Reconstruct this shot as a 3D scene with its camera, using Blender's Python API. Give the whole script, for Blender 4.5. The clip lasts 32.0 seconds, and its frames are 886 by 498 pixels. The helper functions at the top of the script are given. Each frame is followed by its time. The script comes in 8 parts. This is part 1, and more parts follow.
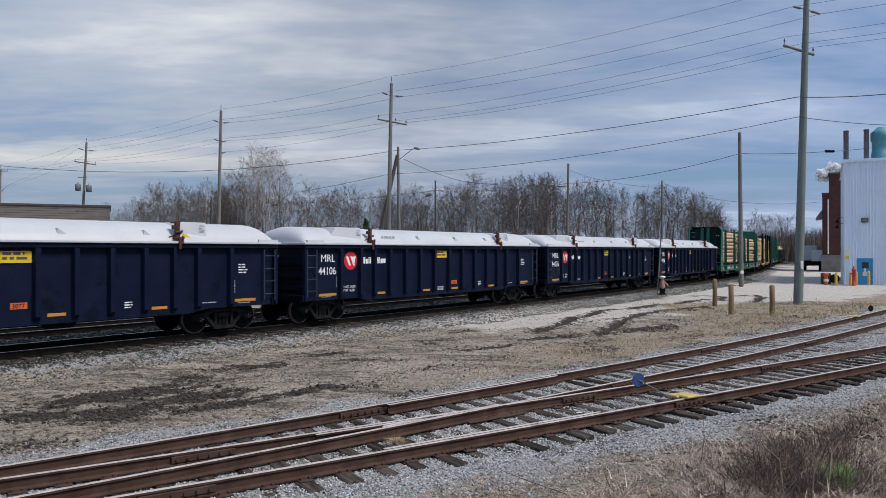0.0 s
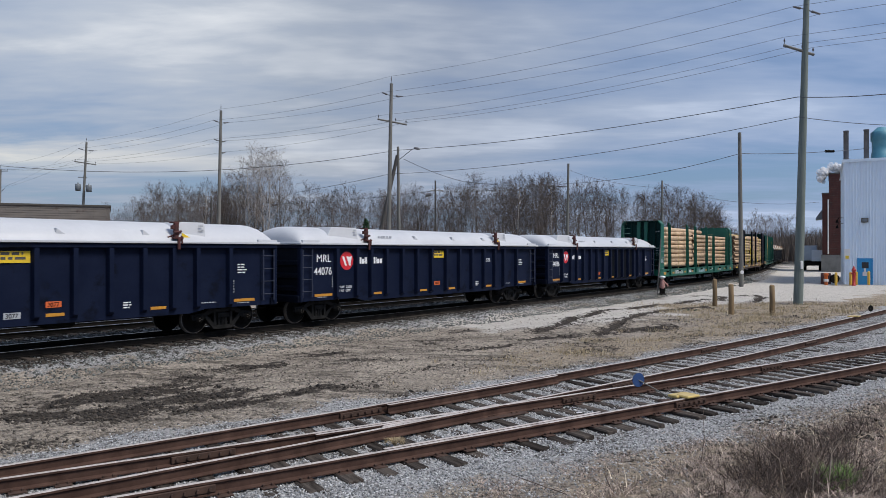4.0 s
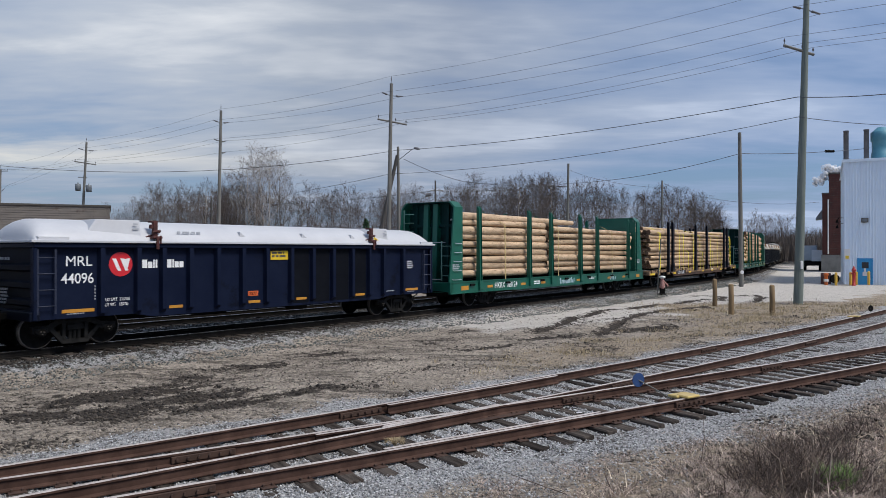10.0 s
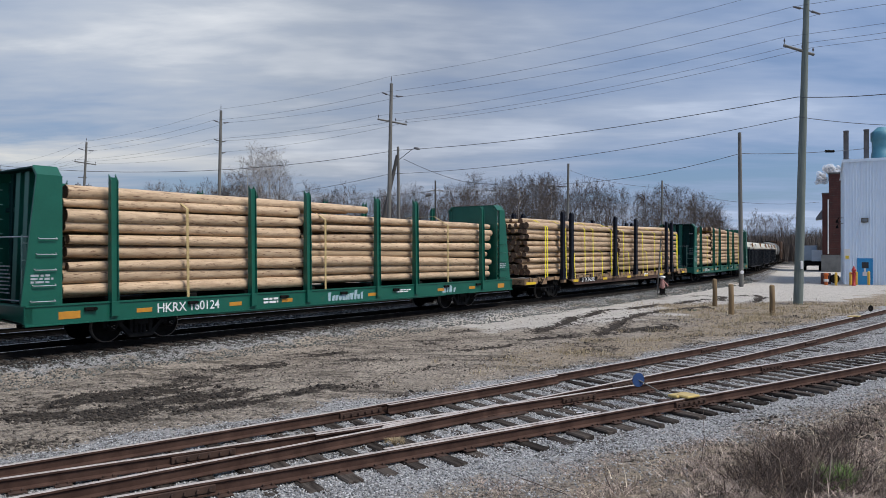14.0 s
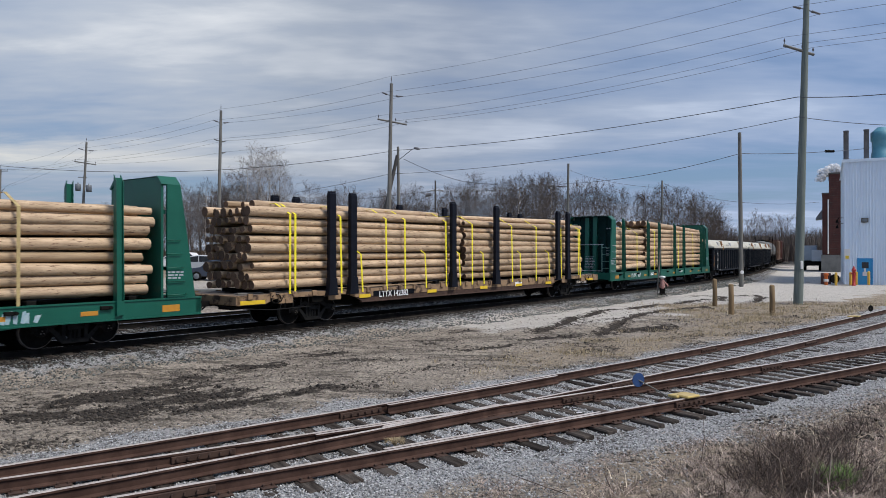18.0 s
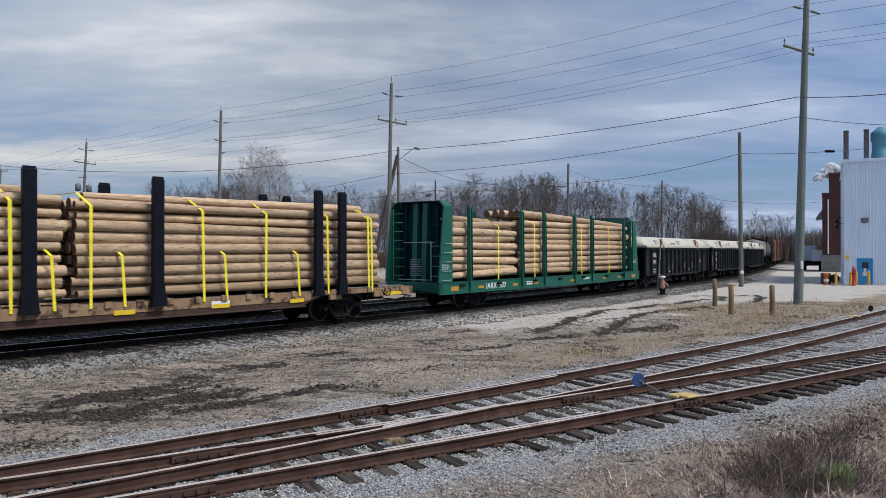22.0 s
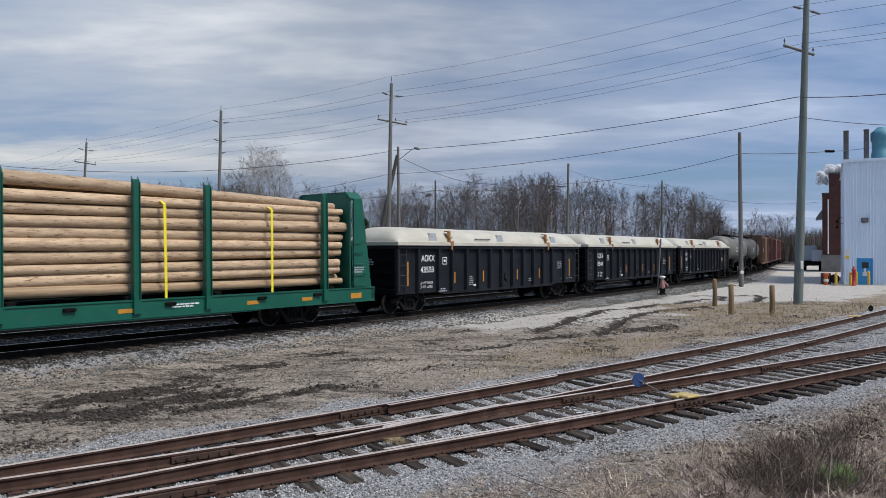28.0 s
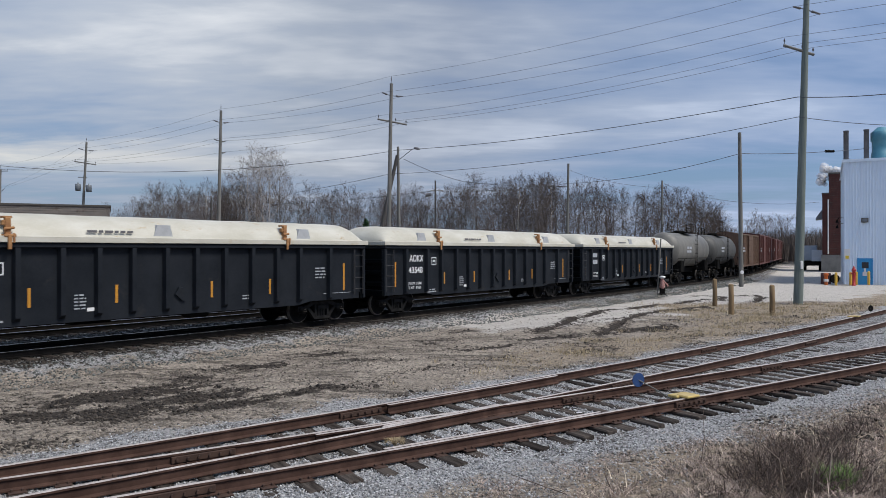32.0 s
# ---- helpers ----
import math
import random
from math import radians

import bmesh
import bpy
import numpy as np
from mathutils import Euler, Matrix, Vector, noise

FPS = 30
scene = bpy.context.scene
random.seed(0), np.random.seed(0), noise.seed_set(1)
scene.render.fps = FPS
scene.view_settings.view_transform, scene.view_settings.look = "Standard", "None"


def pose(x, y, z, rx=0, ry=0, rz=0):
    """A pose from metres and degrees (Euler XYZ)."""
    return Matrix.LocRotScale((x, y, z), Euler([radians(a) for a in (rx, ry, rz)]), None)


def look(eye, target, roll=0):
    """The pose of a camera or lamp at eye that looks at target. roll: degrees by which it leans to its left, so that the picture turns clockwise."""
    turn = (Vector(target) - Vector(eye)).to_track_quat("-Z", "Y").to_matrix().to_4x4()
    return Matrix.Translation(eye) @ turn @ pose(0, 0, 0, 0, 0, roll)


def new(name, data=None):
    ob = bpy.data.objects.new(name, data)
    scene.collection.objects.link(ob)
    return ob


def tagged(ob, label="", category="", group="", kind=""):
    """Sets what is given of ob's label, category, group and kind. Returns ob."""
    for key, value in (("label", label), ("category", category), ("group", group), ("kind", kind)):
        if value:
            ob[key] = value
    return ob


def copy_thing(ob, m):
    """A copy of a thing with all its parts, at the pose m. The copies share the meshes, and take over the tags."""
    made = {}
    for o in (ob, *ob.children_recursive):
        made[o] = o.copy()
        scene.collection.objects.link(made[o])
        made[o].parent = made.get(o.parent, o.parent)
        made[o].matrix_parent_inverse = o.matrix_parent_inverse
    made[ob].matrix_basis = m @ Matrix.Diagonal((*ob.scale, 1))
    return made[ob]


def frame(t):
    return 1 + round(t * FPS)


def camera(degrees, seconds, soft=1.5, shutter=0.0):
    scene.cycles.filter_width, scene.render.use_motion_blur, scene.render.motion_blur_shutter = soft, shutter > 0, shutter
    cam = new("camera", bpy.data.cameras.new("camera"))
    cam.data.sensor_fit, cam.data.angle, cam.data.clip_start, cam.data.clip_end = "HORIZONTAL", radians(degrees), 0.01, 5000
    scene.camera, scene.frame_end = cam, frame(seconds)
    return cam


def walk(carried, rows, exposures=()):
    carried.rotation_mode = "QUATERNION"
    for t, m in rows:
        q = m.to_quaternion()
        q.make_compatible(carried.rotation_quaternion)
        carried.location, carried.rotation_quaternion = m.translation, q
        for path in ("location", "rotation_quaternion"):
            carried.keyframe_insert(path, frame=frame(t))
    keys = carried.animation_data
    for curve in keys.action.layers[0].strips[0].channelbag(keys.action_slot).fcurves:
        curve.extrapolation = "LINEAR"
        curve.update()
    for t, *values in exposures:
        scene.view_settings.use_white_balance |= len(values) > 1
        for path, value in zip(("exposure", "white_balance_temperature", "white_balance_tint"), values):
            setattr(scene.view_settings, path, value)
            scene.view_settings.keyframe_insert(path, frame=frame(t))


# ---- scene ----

# ---------- camera ----------
EYE = (0.0, 0.0, 2.596)
cam = camera(62.19, 32.0, soft=0.5, shutter=0.2)
walk(cam, [(0.0, look(EYE, (0.0, 100.0, 2.78))), (32.0, look(EYE, (0.0, 100.0, 2.78)))])

# ---------- light ----------
SUN_AZIMUTH, SUN_HEIGHT = 118.0, 54.0          # degrees right of the view, above the horizon
sun_way = Vector((math.sin(radians(SUN_AZIMUTH)) * math.cos(radians(SUN_HEIGHT)),
                  math.cos(radians(SUN_AZIMUTH)) * math.cos(radians(SUN_HEIGHT)), math.sin(radians(SUN_HEIGHT))))
sun = new("sun", bpy.data.lights.new("sun", "SUN"))
sun.data.energy, sun.data.angle, sun.data.color = 3.6, radians(20), (1.0, 0.94, 0.86)
sun.matrix_world = look(sun_way * 200, (0, 0, 0))
scene.view_settings.exposure = 0.0


def build_world():
    """A thin, layered overcast: blue sky with cloud in flat streaks, brighter towards the veiled sun."""
    w = bpy.data.worlds.new("overcast_sky")
    scene.world = w
    w.use_nodes = True
    nt = w.node_tree
    nt.nodes.clear()

    def node(kind, **kw):
        n = nt.nodes.new(kind)
        for key, value in kw.items():
            if key == "op":
                n.operation = value
            elif key == "blend":
                n.blend_type = value
        return n

    def link(a, b):
        nt.links.new(a, b)

    def math_node(op, a, b=None, c=None):
        n = node("ShaderNodeMath", op=op)
        for i, q in enumerate((a, b, c)):
            if q is None:
                continue
            if isinstance(q, (int, float)):
                n.inputs[i].default_value = q
            else:
                link(q, n.inputs[i])
        return n.outputs[0]

    def ramp(fac, stops):
        n = node("ShaderNodeValToRGB")
        els = n.color_ramp.elements
        while len(els) < len(stops):
            els.new(0.5)
        for e, (p, c) in zip(els, stops):
            e.position, e.color = p, (*c, 1)
        link(fac, n.inputs[0])
        return n.outputs[0]

    def mix(fac, a, b, blend="MIX"):
        n = node("ShaderNodeMixRGB", blend=blend)
        for i, q in enumerate((fac, a, b)):
            if isinstance(q, (int, float)):
                n.inputs[i].default_value = q
            elif isinstance(q, tuple):
                n.inputs[i].default_value = (*q, 1)
            else:
                link(q, n.inputs[i])
        return n.outputs[0]

    co = node("ShaderNodeTexCoord").outputs["Generated"]
    sep = node("ShaderNodeSeparateXYZ")
    link(co, sep.inputs[0])
    x, y, z = sep.outputs
    zc = math_node("MAXIMUM", z, 0.0)
    den = math_node("ADD", zc, 0.10)
    com = node("ShaderNodeCombineXYZ")
    link(math_node("DIVIDE", x, den), com.inputs[0])
    link(math_node("DIVIDE", y, den), com.inputs[1])

    def clouds(scale, detail, rough, shift, stretch):
        mp = node("ShaderNodeMapping")
        mp.inputs["Location"].default_value = shift
        mp.inputs["Scale"].default_value = stretch
        link(com.outputs[0], mp.inputs[0])
        n = node("ShaderNodeTexNoise")
        n.inputs["Scale"].default_value = scale
        n.inputs["Detail"].default_value = detail
        n.inputs["Roughness"].default_value = rough
        n.inputs["Distortion"].default_value = 0.25
        link(mp.outputs[0], n.inputs[0])
        return n.outputs[0]

    sky = node("ShaderNodeTexSky")
    sky.sky_type = "NISHITA"
    sky.sun_disc = False
    sky.sun_elevation, sky.sun_rotation = radians(SUN_HEIGHT), radians(SUN_AZIMUTH)
    sky.altitude, sky.air_density, sky.dust_density = 300, 1.0, 1.6
    blue = mix(1.0, sky.outputs[0], (0.058, 0.076, 0.098), "MULTIPLY")

    big = clouds(0.50, 5, 0.58, (3.1, 1.7, 0), (0.75, 1.15, 1))
    fine = clouds(2.1, 6, 0.6, (7.7, 4.2, 0), (0.5, 1.3, 1))
    both = math_node("ADD", math_node("MULTIPLY", big, 0.76), math_node("MULTIPLY", fine, 0.24))
    cover = ramp(both, [(0.37, (0.42, 0.42, 0.42)), (0.47, (0.86, 0.86, 0.86)), (0.58, (1, 1, 1))])
    tone = ramp(both, [(0.36, (0.262, 0.335, 0.465)), (0.46, (0.322, 0.39, 0.51)), (0.55, (0.415, 0.47, 0.56)), (0.66, (0.65, 0.69, 0.75))])
    dot = node("ShaderNodeVectorMath")
    dot.operation = "DOT_PRODUCT"
    link(co, dot.inputs[0])
    dot.inputs[1].default_value = (-0.42, 0.85, 0.32)
    thin = math_node("POWER", math_node("MAXIMUM", dot.outputs["Value"], 0.0), 4.0)
    tone = mix(1.0, tone, ramp(thin, [(0.0, (0.97, 1.08, 1.29)), (0.3, (0.92, 0.985, 1.11)), (0.65, (0.80, 0.83, 0.90)), (0.85, (0.95, 0.955, 0.97)), (1.0, (1.30, 1.26, 1.21))]), "MULTIPLY")
    final = mix(cover, blue, tone)
    # a thin bright gap in the cloud low over the far horizon
    low = math_node("SUBTRACT", 1.0, math_node("MINIMUM", math_node("ABSOLUTE", math_node("DIVIDE", math_node("SUBTRACT", z, math_node("ADD", 0.088, math_node("MULTIPLY", fine, 0.05))), 0.022)), 1.0))
    side = node("ShaderNodeVectorMath")
    side.operation = "DOT_PRODUCT"
    link(co, side.inputs[0])
    side.inputs[1].default_value = (-0.62, 0.78, 0.1)
    gap = math_node("MULTIPLY", low, math_node("MULTIPLY", math_node("POWER", math_node("MAXIMUM", side.outputs["Value"], 0.0), 12.0), 0.75))
    final = mix(gap, final, (0.86, 0.83, 0.76))
    bg = node("ShaderNodeBackground")
    link(final, bg.inputs[0])
    bg.inputs[1].default_value = 1.0
    out = node("ShaderNodeOutputWorld")
    link(bg.outputs[0], out.inputs[0])


build_world()


# ---------- materials ----------
def surface(name, c1, c2, rough=0.7, metal=0.0, scale=3.0, fine=40.0, bump=0.15, vary=0.0, stretch=(1, 1, 1), wear=None,
            wear_at=0.62, wear_scale=1.2, spec=0.4, grain=0.25, coord="Object", depth=0.01):
    """Two colours mixed by noise at two scales, with fine relief, patches of wear and a shift from piece to piece."""
    m = bpy.data.materials.new(name)
    m.use_nodes = True
    nt = m.node_tree
    b = nt.nodes["Principled BSDF"]
    b.inputs["Roughness"].default_value = rough
    b.inputs["Metallic"].default_value = metal
    b.inputs["Specular IOR Level"].default_value = spec
    co = nt.nodes.new("ShaderNodeTexCoord")
    mp = nt.nodes.new("ShaderNodeMapping")
    mp.inputs["Scale"].default_value = stretch
    nt.links.new(co.outputs[coord], mp.inputs[0])
    info = nt.nodes.new("ShaderNodeObjectInfo")
    if vary:
        sh = nt.nodes.new("ShaderNodeVectorMath")
        sh.operation = "SCALE"
        sh.inputs[0].default_value = (37.0, 19.0, 53.0)
        nt.links.new(info.outputs["Random"], sh.inputs["Scale"])
        nt.links.new(sh.outputs[0], mp.inputs["Location"])

    def noise_node(s, detail, r=0.6):
        n = nt.nodes.new("ShaderNodeTexNoise")
        n.inputs["Scale"].default_value, n.inputs["Detail"].default_value, n.inputs["Roughness"].default_value = s, detail, r
        nt.links.new(mp.outputs[0], n.inputs[0])
        return n.outputs[0]

    n1, n2 = noise_node(scale, 4), noise_node(fine, 3)
    add = nt.nodes.new("ShaderNodeMath")
    add.operation = "MULTIPLY_ADD"
    nt.links.new(n2, add.inputs[0])
    add.inputs[1].default_value = grain
    nt.links.new(n1, add.inputs[2])
    rmp = nt.nodes.new("ShaderNodeMapRange")
    rmp.inputs[1].default_value, rmp.inputs[2].default_value = 0.35 + grain * 0.4, 0.65 + grain * 0.6
    nt.links.new(add.outputs[0], rmp.inputs[0])
    mx = nt.nodes.new("ShaderNodeMixRGB")
    mx.inputs[1].default_value, mx.inputs[2].default_value = (*c1, 1), (*c2, 1)
    nt.links.new(rmp.outputs[0], mx.inputs[0])
    col = mx.outputs[0]
    if wear:
        wn = noise_node(wear_scale, 6, 0.7)
        st = nt.nodes.new("ShaderNodeMapRange")
        st.inputs[1].default_value, st.inputs[2].default_value = wear_at, wear_at + 0.09
        nt.links.new(wn, st.inputs[0])
        wx = nt.nodes.new("ShaderNodeMixRGB")
        wx.inputs[2].default_value = (*wear, 1)
        nt.links.new(st.outputs[0], wx.inputs[0])
        nt.links.new(col, wx.inputs[1])
        col = wx.outputs[0]
    if vary:
        hs = nt.nodes.new("ShaderNodeHueSaturation")
        vr = nt.nodes.new("ShaderNodeMapRange")
        vr.inputs[3].default_value, vr.inputs[4].default_value = 1 - vary, 1 + vary
        nt.links.new(info.outputs["Random"], vr.inputs[0])
        nt.links.new(vr.outputs[0], hs.inputs["Value"])
        nt.links.new(col, hs.inputs["Color"])
        col = hs.outputs[0]
    nt.links.new(col, b.inputs["Base Color"])
    if bump:
        bp = nt.nodes.new("ShaderNodeBump")
        bp.inputs["Strength"].default_value, bp.inputs["Distance"].default_value = bump, depth
        nt.links.new(add.outputs[0], bp.inputs["Height"])
        nt.links.new(bp.outputs[0], b.inputs["Normal"])
    return m


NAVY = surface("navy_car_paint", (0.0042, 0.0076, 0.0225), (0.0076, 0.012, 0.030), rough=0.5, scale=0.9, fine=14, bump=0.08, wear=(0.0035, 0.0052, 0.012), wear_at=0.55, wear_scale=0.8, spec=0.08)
# darker copy of the navy paint: the end walls' shade is in its colour
NAVY_END = surface("shaded_navy_paint", (0.002, 0.0035, 0.01), (0.005, 0.0075, 0.016), rough=0.6, scale=1.4, fine=20, bump=0.1, spec=0.08)
BLACK = surface("black_car_paint", (0.011, 0.0135, 0.0175), (0.0185, 0.0215, 0.0265), rough=0.5, scale=0.9, fine=14, bump=0.08, wear=(0.024, 0.025, 0.027), wear_at=0.62, spec=0.10)
COVER_WHITE = surface("white_fibreglass", (0.5, 0.51, 0.53), (0.44, 0.45, 0.475), rough=0.4, scale=0.7, fine=12, bump=0.05, wear=(0.6, 0.6, 0.58), wear_at=0.68)
COVER_CREAM = surface("weathered_cream_fibreglass", (0.53, 0.515, 0.45), (0.43, 0.41, 0.335), rough=0.5, scale=0.8, fine=14, bump=0.06, wear=(0.40, 0.32, 0.21), wear_at=0.60, stretch=(1, 1, 2.5))
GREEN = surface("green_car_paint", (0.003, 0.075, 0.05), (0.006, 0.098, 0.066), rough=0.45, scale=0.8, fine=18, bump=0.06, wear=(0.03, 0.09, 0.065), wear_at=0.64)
# the green paint again, darkened for the shade on the bulkhead's recessed end
GREEN_END = surface("shaded_green_paint", (0.001, 0.018, 0.0175), (0.0025, 0.031, 0.029), rough=0.6, scale=1.1, fine=18, bump=0.08, wear=(0.005, 0.012, 0.012), wear_at=0.58, spec=0.12)
TAN = surface("rusty_tan_paint", (0.30, 0.20, 0.115), (0.21, 0.135, 0.078), rough=0.8, scale=1.8, fine=24, bump=0.2, wear=(0.055, 0.032, 0.022), wear_at=0.50, wear_scale=2.4)
IRON = surface("black_iron", (0.005, 0.005, 0.005), (0.012, 0.0115, 0.0105), rough=0.85, scale=4, fine=50, bump=0.2, spec=0.06)
TRUCK = surface("grimy_cast_steel", (0.007, 0.0072, 0.0075), (0.019, 0.0185, 0.018), rough=0.75, scale=5, fine=60, bump=0.3, spec=0.12)
TREAD = surface("worn_steel_tread", (0.1, 0.09, 0.08), (0.2, 0.18, 0.165), rough=0.45, metal=0.7, scale=6, fine=60, bump=0.1)
RUST = surface("rusty_steel", (0.036, 0.02, 0.015), (0.068, 0.038, 0.027), rough=0.85, scale=6, fine=60, bump=0.3)
STAKE_BLACK = surface("black_stake_paint", (0.004, 0.005, 0.01), (0.008, 0.0095, 0.015), rough=0.45, scale=3, fine=30, bump=0.08, spec=0.12)
ORANGE = surface("orange_reflector", (0.52, 0.24, 0.025), (0.42, 0.19, 0.03), rough=0.4, scale=6, fine=50, bump=0.03)
YELLOW = surface("yellow_paint", (0.72, 0.50, 0.02), (0.62, 0.42, 0.03), rough=0.5, scale=6, fine=50, bump=0.05)
STRAP = surface("yellow_webbing", (0.85, 0.74, 0.03), (0.72, 0.62, 0.03), rough=0.7, scale=8, fine=90, bump=0.1)
STRAP_TAN = surface("faded_tan_webbing", (0.46, 0.36, 0.17), (0.33, 0.25, 0.12), rough=0.8, scale=8, fine=90, bump=0.1)
LETTER = surface("white_lettering", (0.78, 0.79, 0.8), (0.66, 0.67, 0.68), rough=0.5, scale=5, fine=40, bump=0.0)
LETTER_DIM = surface("worn_white_lettering", (0.42, 0.44, 0.47), (0.25, 0.27, 0.3), rough=0.6, scale=14, fine=60, bump=0.0)
RED = surface("red_emblem", (0.55, 0.02, 0.03), (0.48, 0.02, 0.03), rough=0.4, scale=5, fine=40, bump=0.0)
LOG = surface("peeled_log", (0.54, 0.40, 0.265), (0.335, 0.235, 0.15), rough=0.75, scale=2.8, fine=22, bump=0.3, vary=0.22, stretch=(0.6, 1.3, 1.3), wear=(0.13, 0.072, 0.043), wear_at=0.56, wear_scale=5.5)
LOG_GREY = surface("weathered_log", (0.36, 0.26, 0.16), (0.22, 0.15, 0.09), rough=0.8, scale=2.6, fine=22, bump=0.3, vary=0.2, stretch=(0.35, 2.2, 2.2), wear=(0.08, 0.05, 0.03), wear_at=0.6, wear_scale=3.0)
LOG_END = surface("sawn_log_end", (0.17, 0.098, 0.058), (0.07, 0.041, 0.027), rough=0.85, scale=9, fine=50, bump=0.3, vary=0.4)
RAIL = surface("rusty_rail", (0.042, 0.024, 0.019), (0.085, 0.050, 0.039), rough=0.85, scale=3, fine=40, bump=0.25, spec=0.12)
RAIL_HEAD = surface("worn_rail_head", (0.40, 0.345, 0.31), (0.60, 0.54, 0.495), rough=0.38, metal=0.2, scale=3, fine=40, bump=0.1, wear=(0.20, 0.12, 0.09), wear_at=0.60, wear_scale=2.2, spec=0.5)
RAIL_DARK = surface("dark_rail", (0.007, 0.0066, 0.0063), (0.016, 0.0145, 0.0135), rough=0.8, scale=3, fine=40, bump=0.2, spec=0.05)
TIE = surface("weathered_tie", (0.012, 0.010, 0.009), (0.082, 0.069, 0.060), rough=0.95, scale=2.5, fine=30, bump=0.6, vary=0.5, stretch=(5, 0.5, 5), spec=0.08, depth=0.02)
POLE_WOOD = surface("weathered_pole", (0.115, 0.114, 0.105), (0.20, 0.193, 0.177), rough=0.9, scale=2.2, fine=30, bump=0.4, stretch=(4, 4, 0.3), vary=0.12)
POLE_DARK = surface("tarred_pole", (0.055, 0.052, 0.05), (0.095, 0.09, 0.085), rough=0.9, scale=2.2, fine=30, bump=0.4, stretch=(4, 4, 0.3))
POLE_GREEN = surface("green_treated_pole", (0.115, 0.142, 0.13), (0.18, 0.205, 0.185), rough=0.9, scale=2.2, fine=30, bump=0.4, stretch=(4, 4, 0.3))
POST_WOOD = surface("brown_post", (0.21, 0.145, 0.075), (0.15, 0.1, 0.055), rough=0.9, scale=3, fine=40, bump=0.4, stretch=(4, 4, 0.5), vary=0.12)
WIRE = surface("wire", (0.05, 0.05, 0.055), (0.075, 0.075, 0.08), rough=0.6, scale=3, fine=30, bump=0)
PORCELAIN = surface("grey_insulator", (0.10, 0.10, 0.11), (0.16, 0.16, 0.17), rough=0.3, scale=6, fine=40, bump=0)
TRANSFORMER = surface("grey_transformer", (0.16, 0.18, 0.2), (0.12, 0.135, 0.15), rough=0.5, scale=4, fine=40, bump=0.05)
SIDING = surface("pale_blue_steel_siding", (0.67, 0.77, 0.88), (0.60, 0.70, 0.81), rough=0.45, scale=0.5, fine=12, bump=0.03, stretch=(1, 1, 0.3), wear=(0.45, 0.52, 0.61), wear_at=0.66)
BLUE = surface("blue_paint", (0.03, 0.25, 0.52), (0.04, 0.29, 0.58), rough=0.45, scale=3, fine=40, bump=0.05)
BLUE_DARK = surface("navy_blue_paint", (0.02, 0.055, 0.16), (0.03, 0.07, 0.19), rough=0.5, scale=4, fine=40, bump=0.05)
TEAL = surface("teal_tank_paint", (0.06, 0.20, 0.27), (0.09, 0.25, 0.32), rough=0.5, scale=2, fine=30, bump=0.05)
BRICK_RED = surface("dark_red_brick", (0.095, 0.034, 0.027), (0.06, 0.025, 0.021), rough=0.9, scale=1.6, fine=30, bump=0.3)
CONCRETE = surface("stained_concrete", (0.20, 0.20, 0.19), (0.13, 0.13, 0.125), rough=0.9, scale=1.2, fine=30, bump=0.2)
TAN_SIDING = surface("taupe_siding", (0.16, 0.143, 0.13), (0.125, 0.112, 0.103), rough=0.8, scale=0.5, fine=10, bump=0.05, wear=(0.075, 0.05, 0.04), wear_at=0.60, wear_scale=0.35)
DARK_TRIM = surface("dark_roof_trim", (0.06, 0.055, 0.05), (0.085, 0.08, 0.075), rough=0.8, scale=2, fine=20, bump=0.05)
STACK = surface("rusted_stack", (0.085, 0.085, 0.095), (0.13, 0.125, 0.13), rough=0.7, scale=1.5, fine=20, bump=0.1)
HYDRANT_RED = surface("red_hydrant_paint", (0.42, 0.03, 0.03), (0.34, 0.03, 0.03), rough=0.5, scale=6, fine=40, bump=0.05)
SAFETY = surface("faded_safety_yellow", (0.68, 0.42, 0.05), (0.55, 0.33, 0.06), rough=0.6, scale=4, fine=40, bump=0.05)
WHITE = surface("white_paint", (0.72, 0.72, 0.72), (0.62, 0.62, 0.62), rough=0.5, scale=3, fine=40, bump=0.05)
GLASS = surface("dark_window_glass", (0.02, 0.024, 0.03), (0.03, 0.034, 0.04), rough=0.1, scale=3, fine=40, bump=0, spec=0.6)
PINKISH = surface("faded_red_and_white_paint", (0.42, 0.23, 0.20), (0.30, 0.13, 0.12), rough=0.8, scale=14, fine=50, bump=0.1, wear=(0.6, 0.52, 0.48), wear_at=0.55, wear_scale=9)
BARK = surface("grey_brown_bark", (0.085, 0.073, 0.065), (0.165, 0.148, 0.134), rough=0.95, scale=4, fine=30, bump=0.3, vary=0.3)
BIRCH = surface("pale_birch_bark", (0.44, 0.4, 0.36), (0.3, 0.265, 0.235), rough=0.9, scale=3, fine=30, bump=0.2, vary=0.15)
TWIG = surface("bare_twigs", (0.062, 0.049, 0.044), (0.112, 0.091, 0.082), rough=0.95, scale=0.6, fine=8, bump=0, vary=0.35)
PINE = surface("spruce_needles", (0.018, 0.05, 0.02), (0.03, 0.075, 0.03), rough=0.9, scale=3, fine=20, bump=0)
DRY_GRASS = surface("dry_grass", (0.34, 0.27, 0.16), (0.22, 0.165, 0.1), rough=0.95, scale=1.3, fine=20, bump=0)
GREEN_WEED = surface("green_weed", (0.14, 0.24, 0.06), (0.22, 0.34, 0.1), rough=0.85, scale=5, fine=20, bump=0)
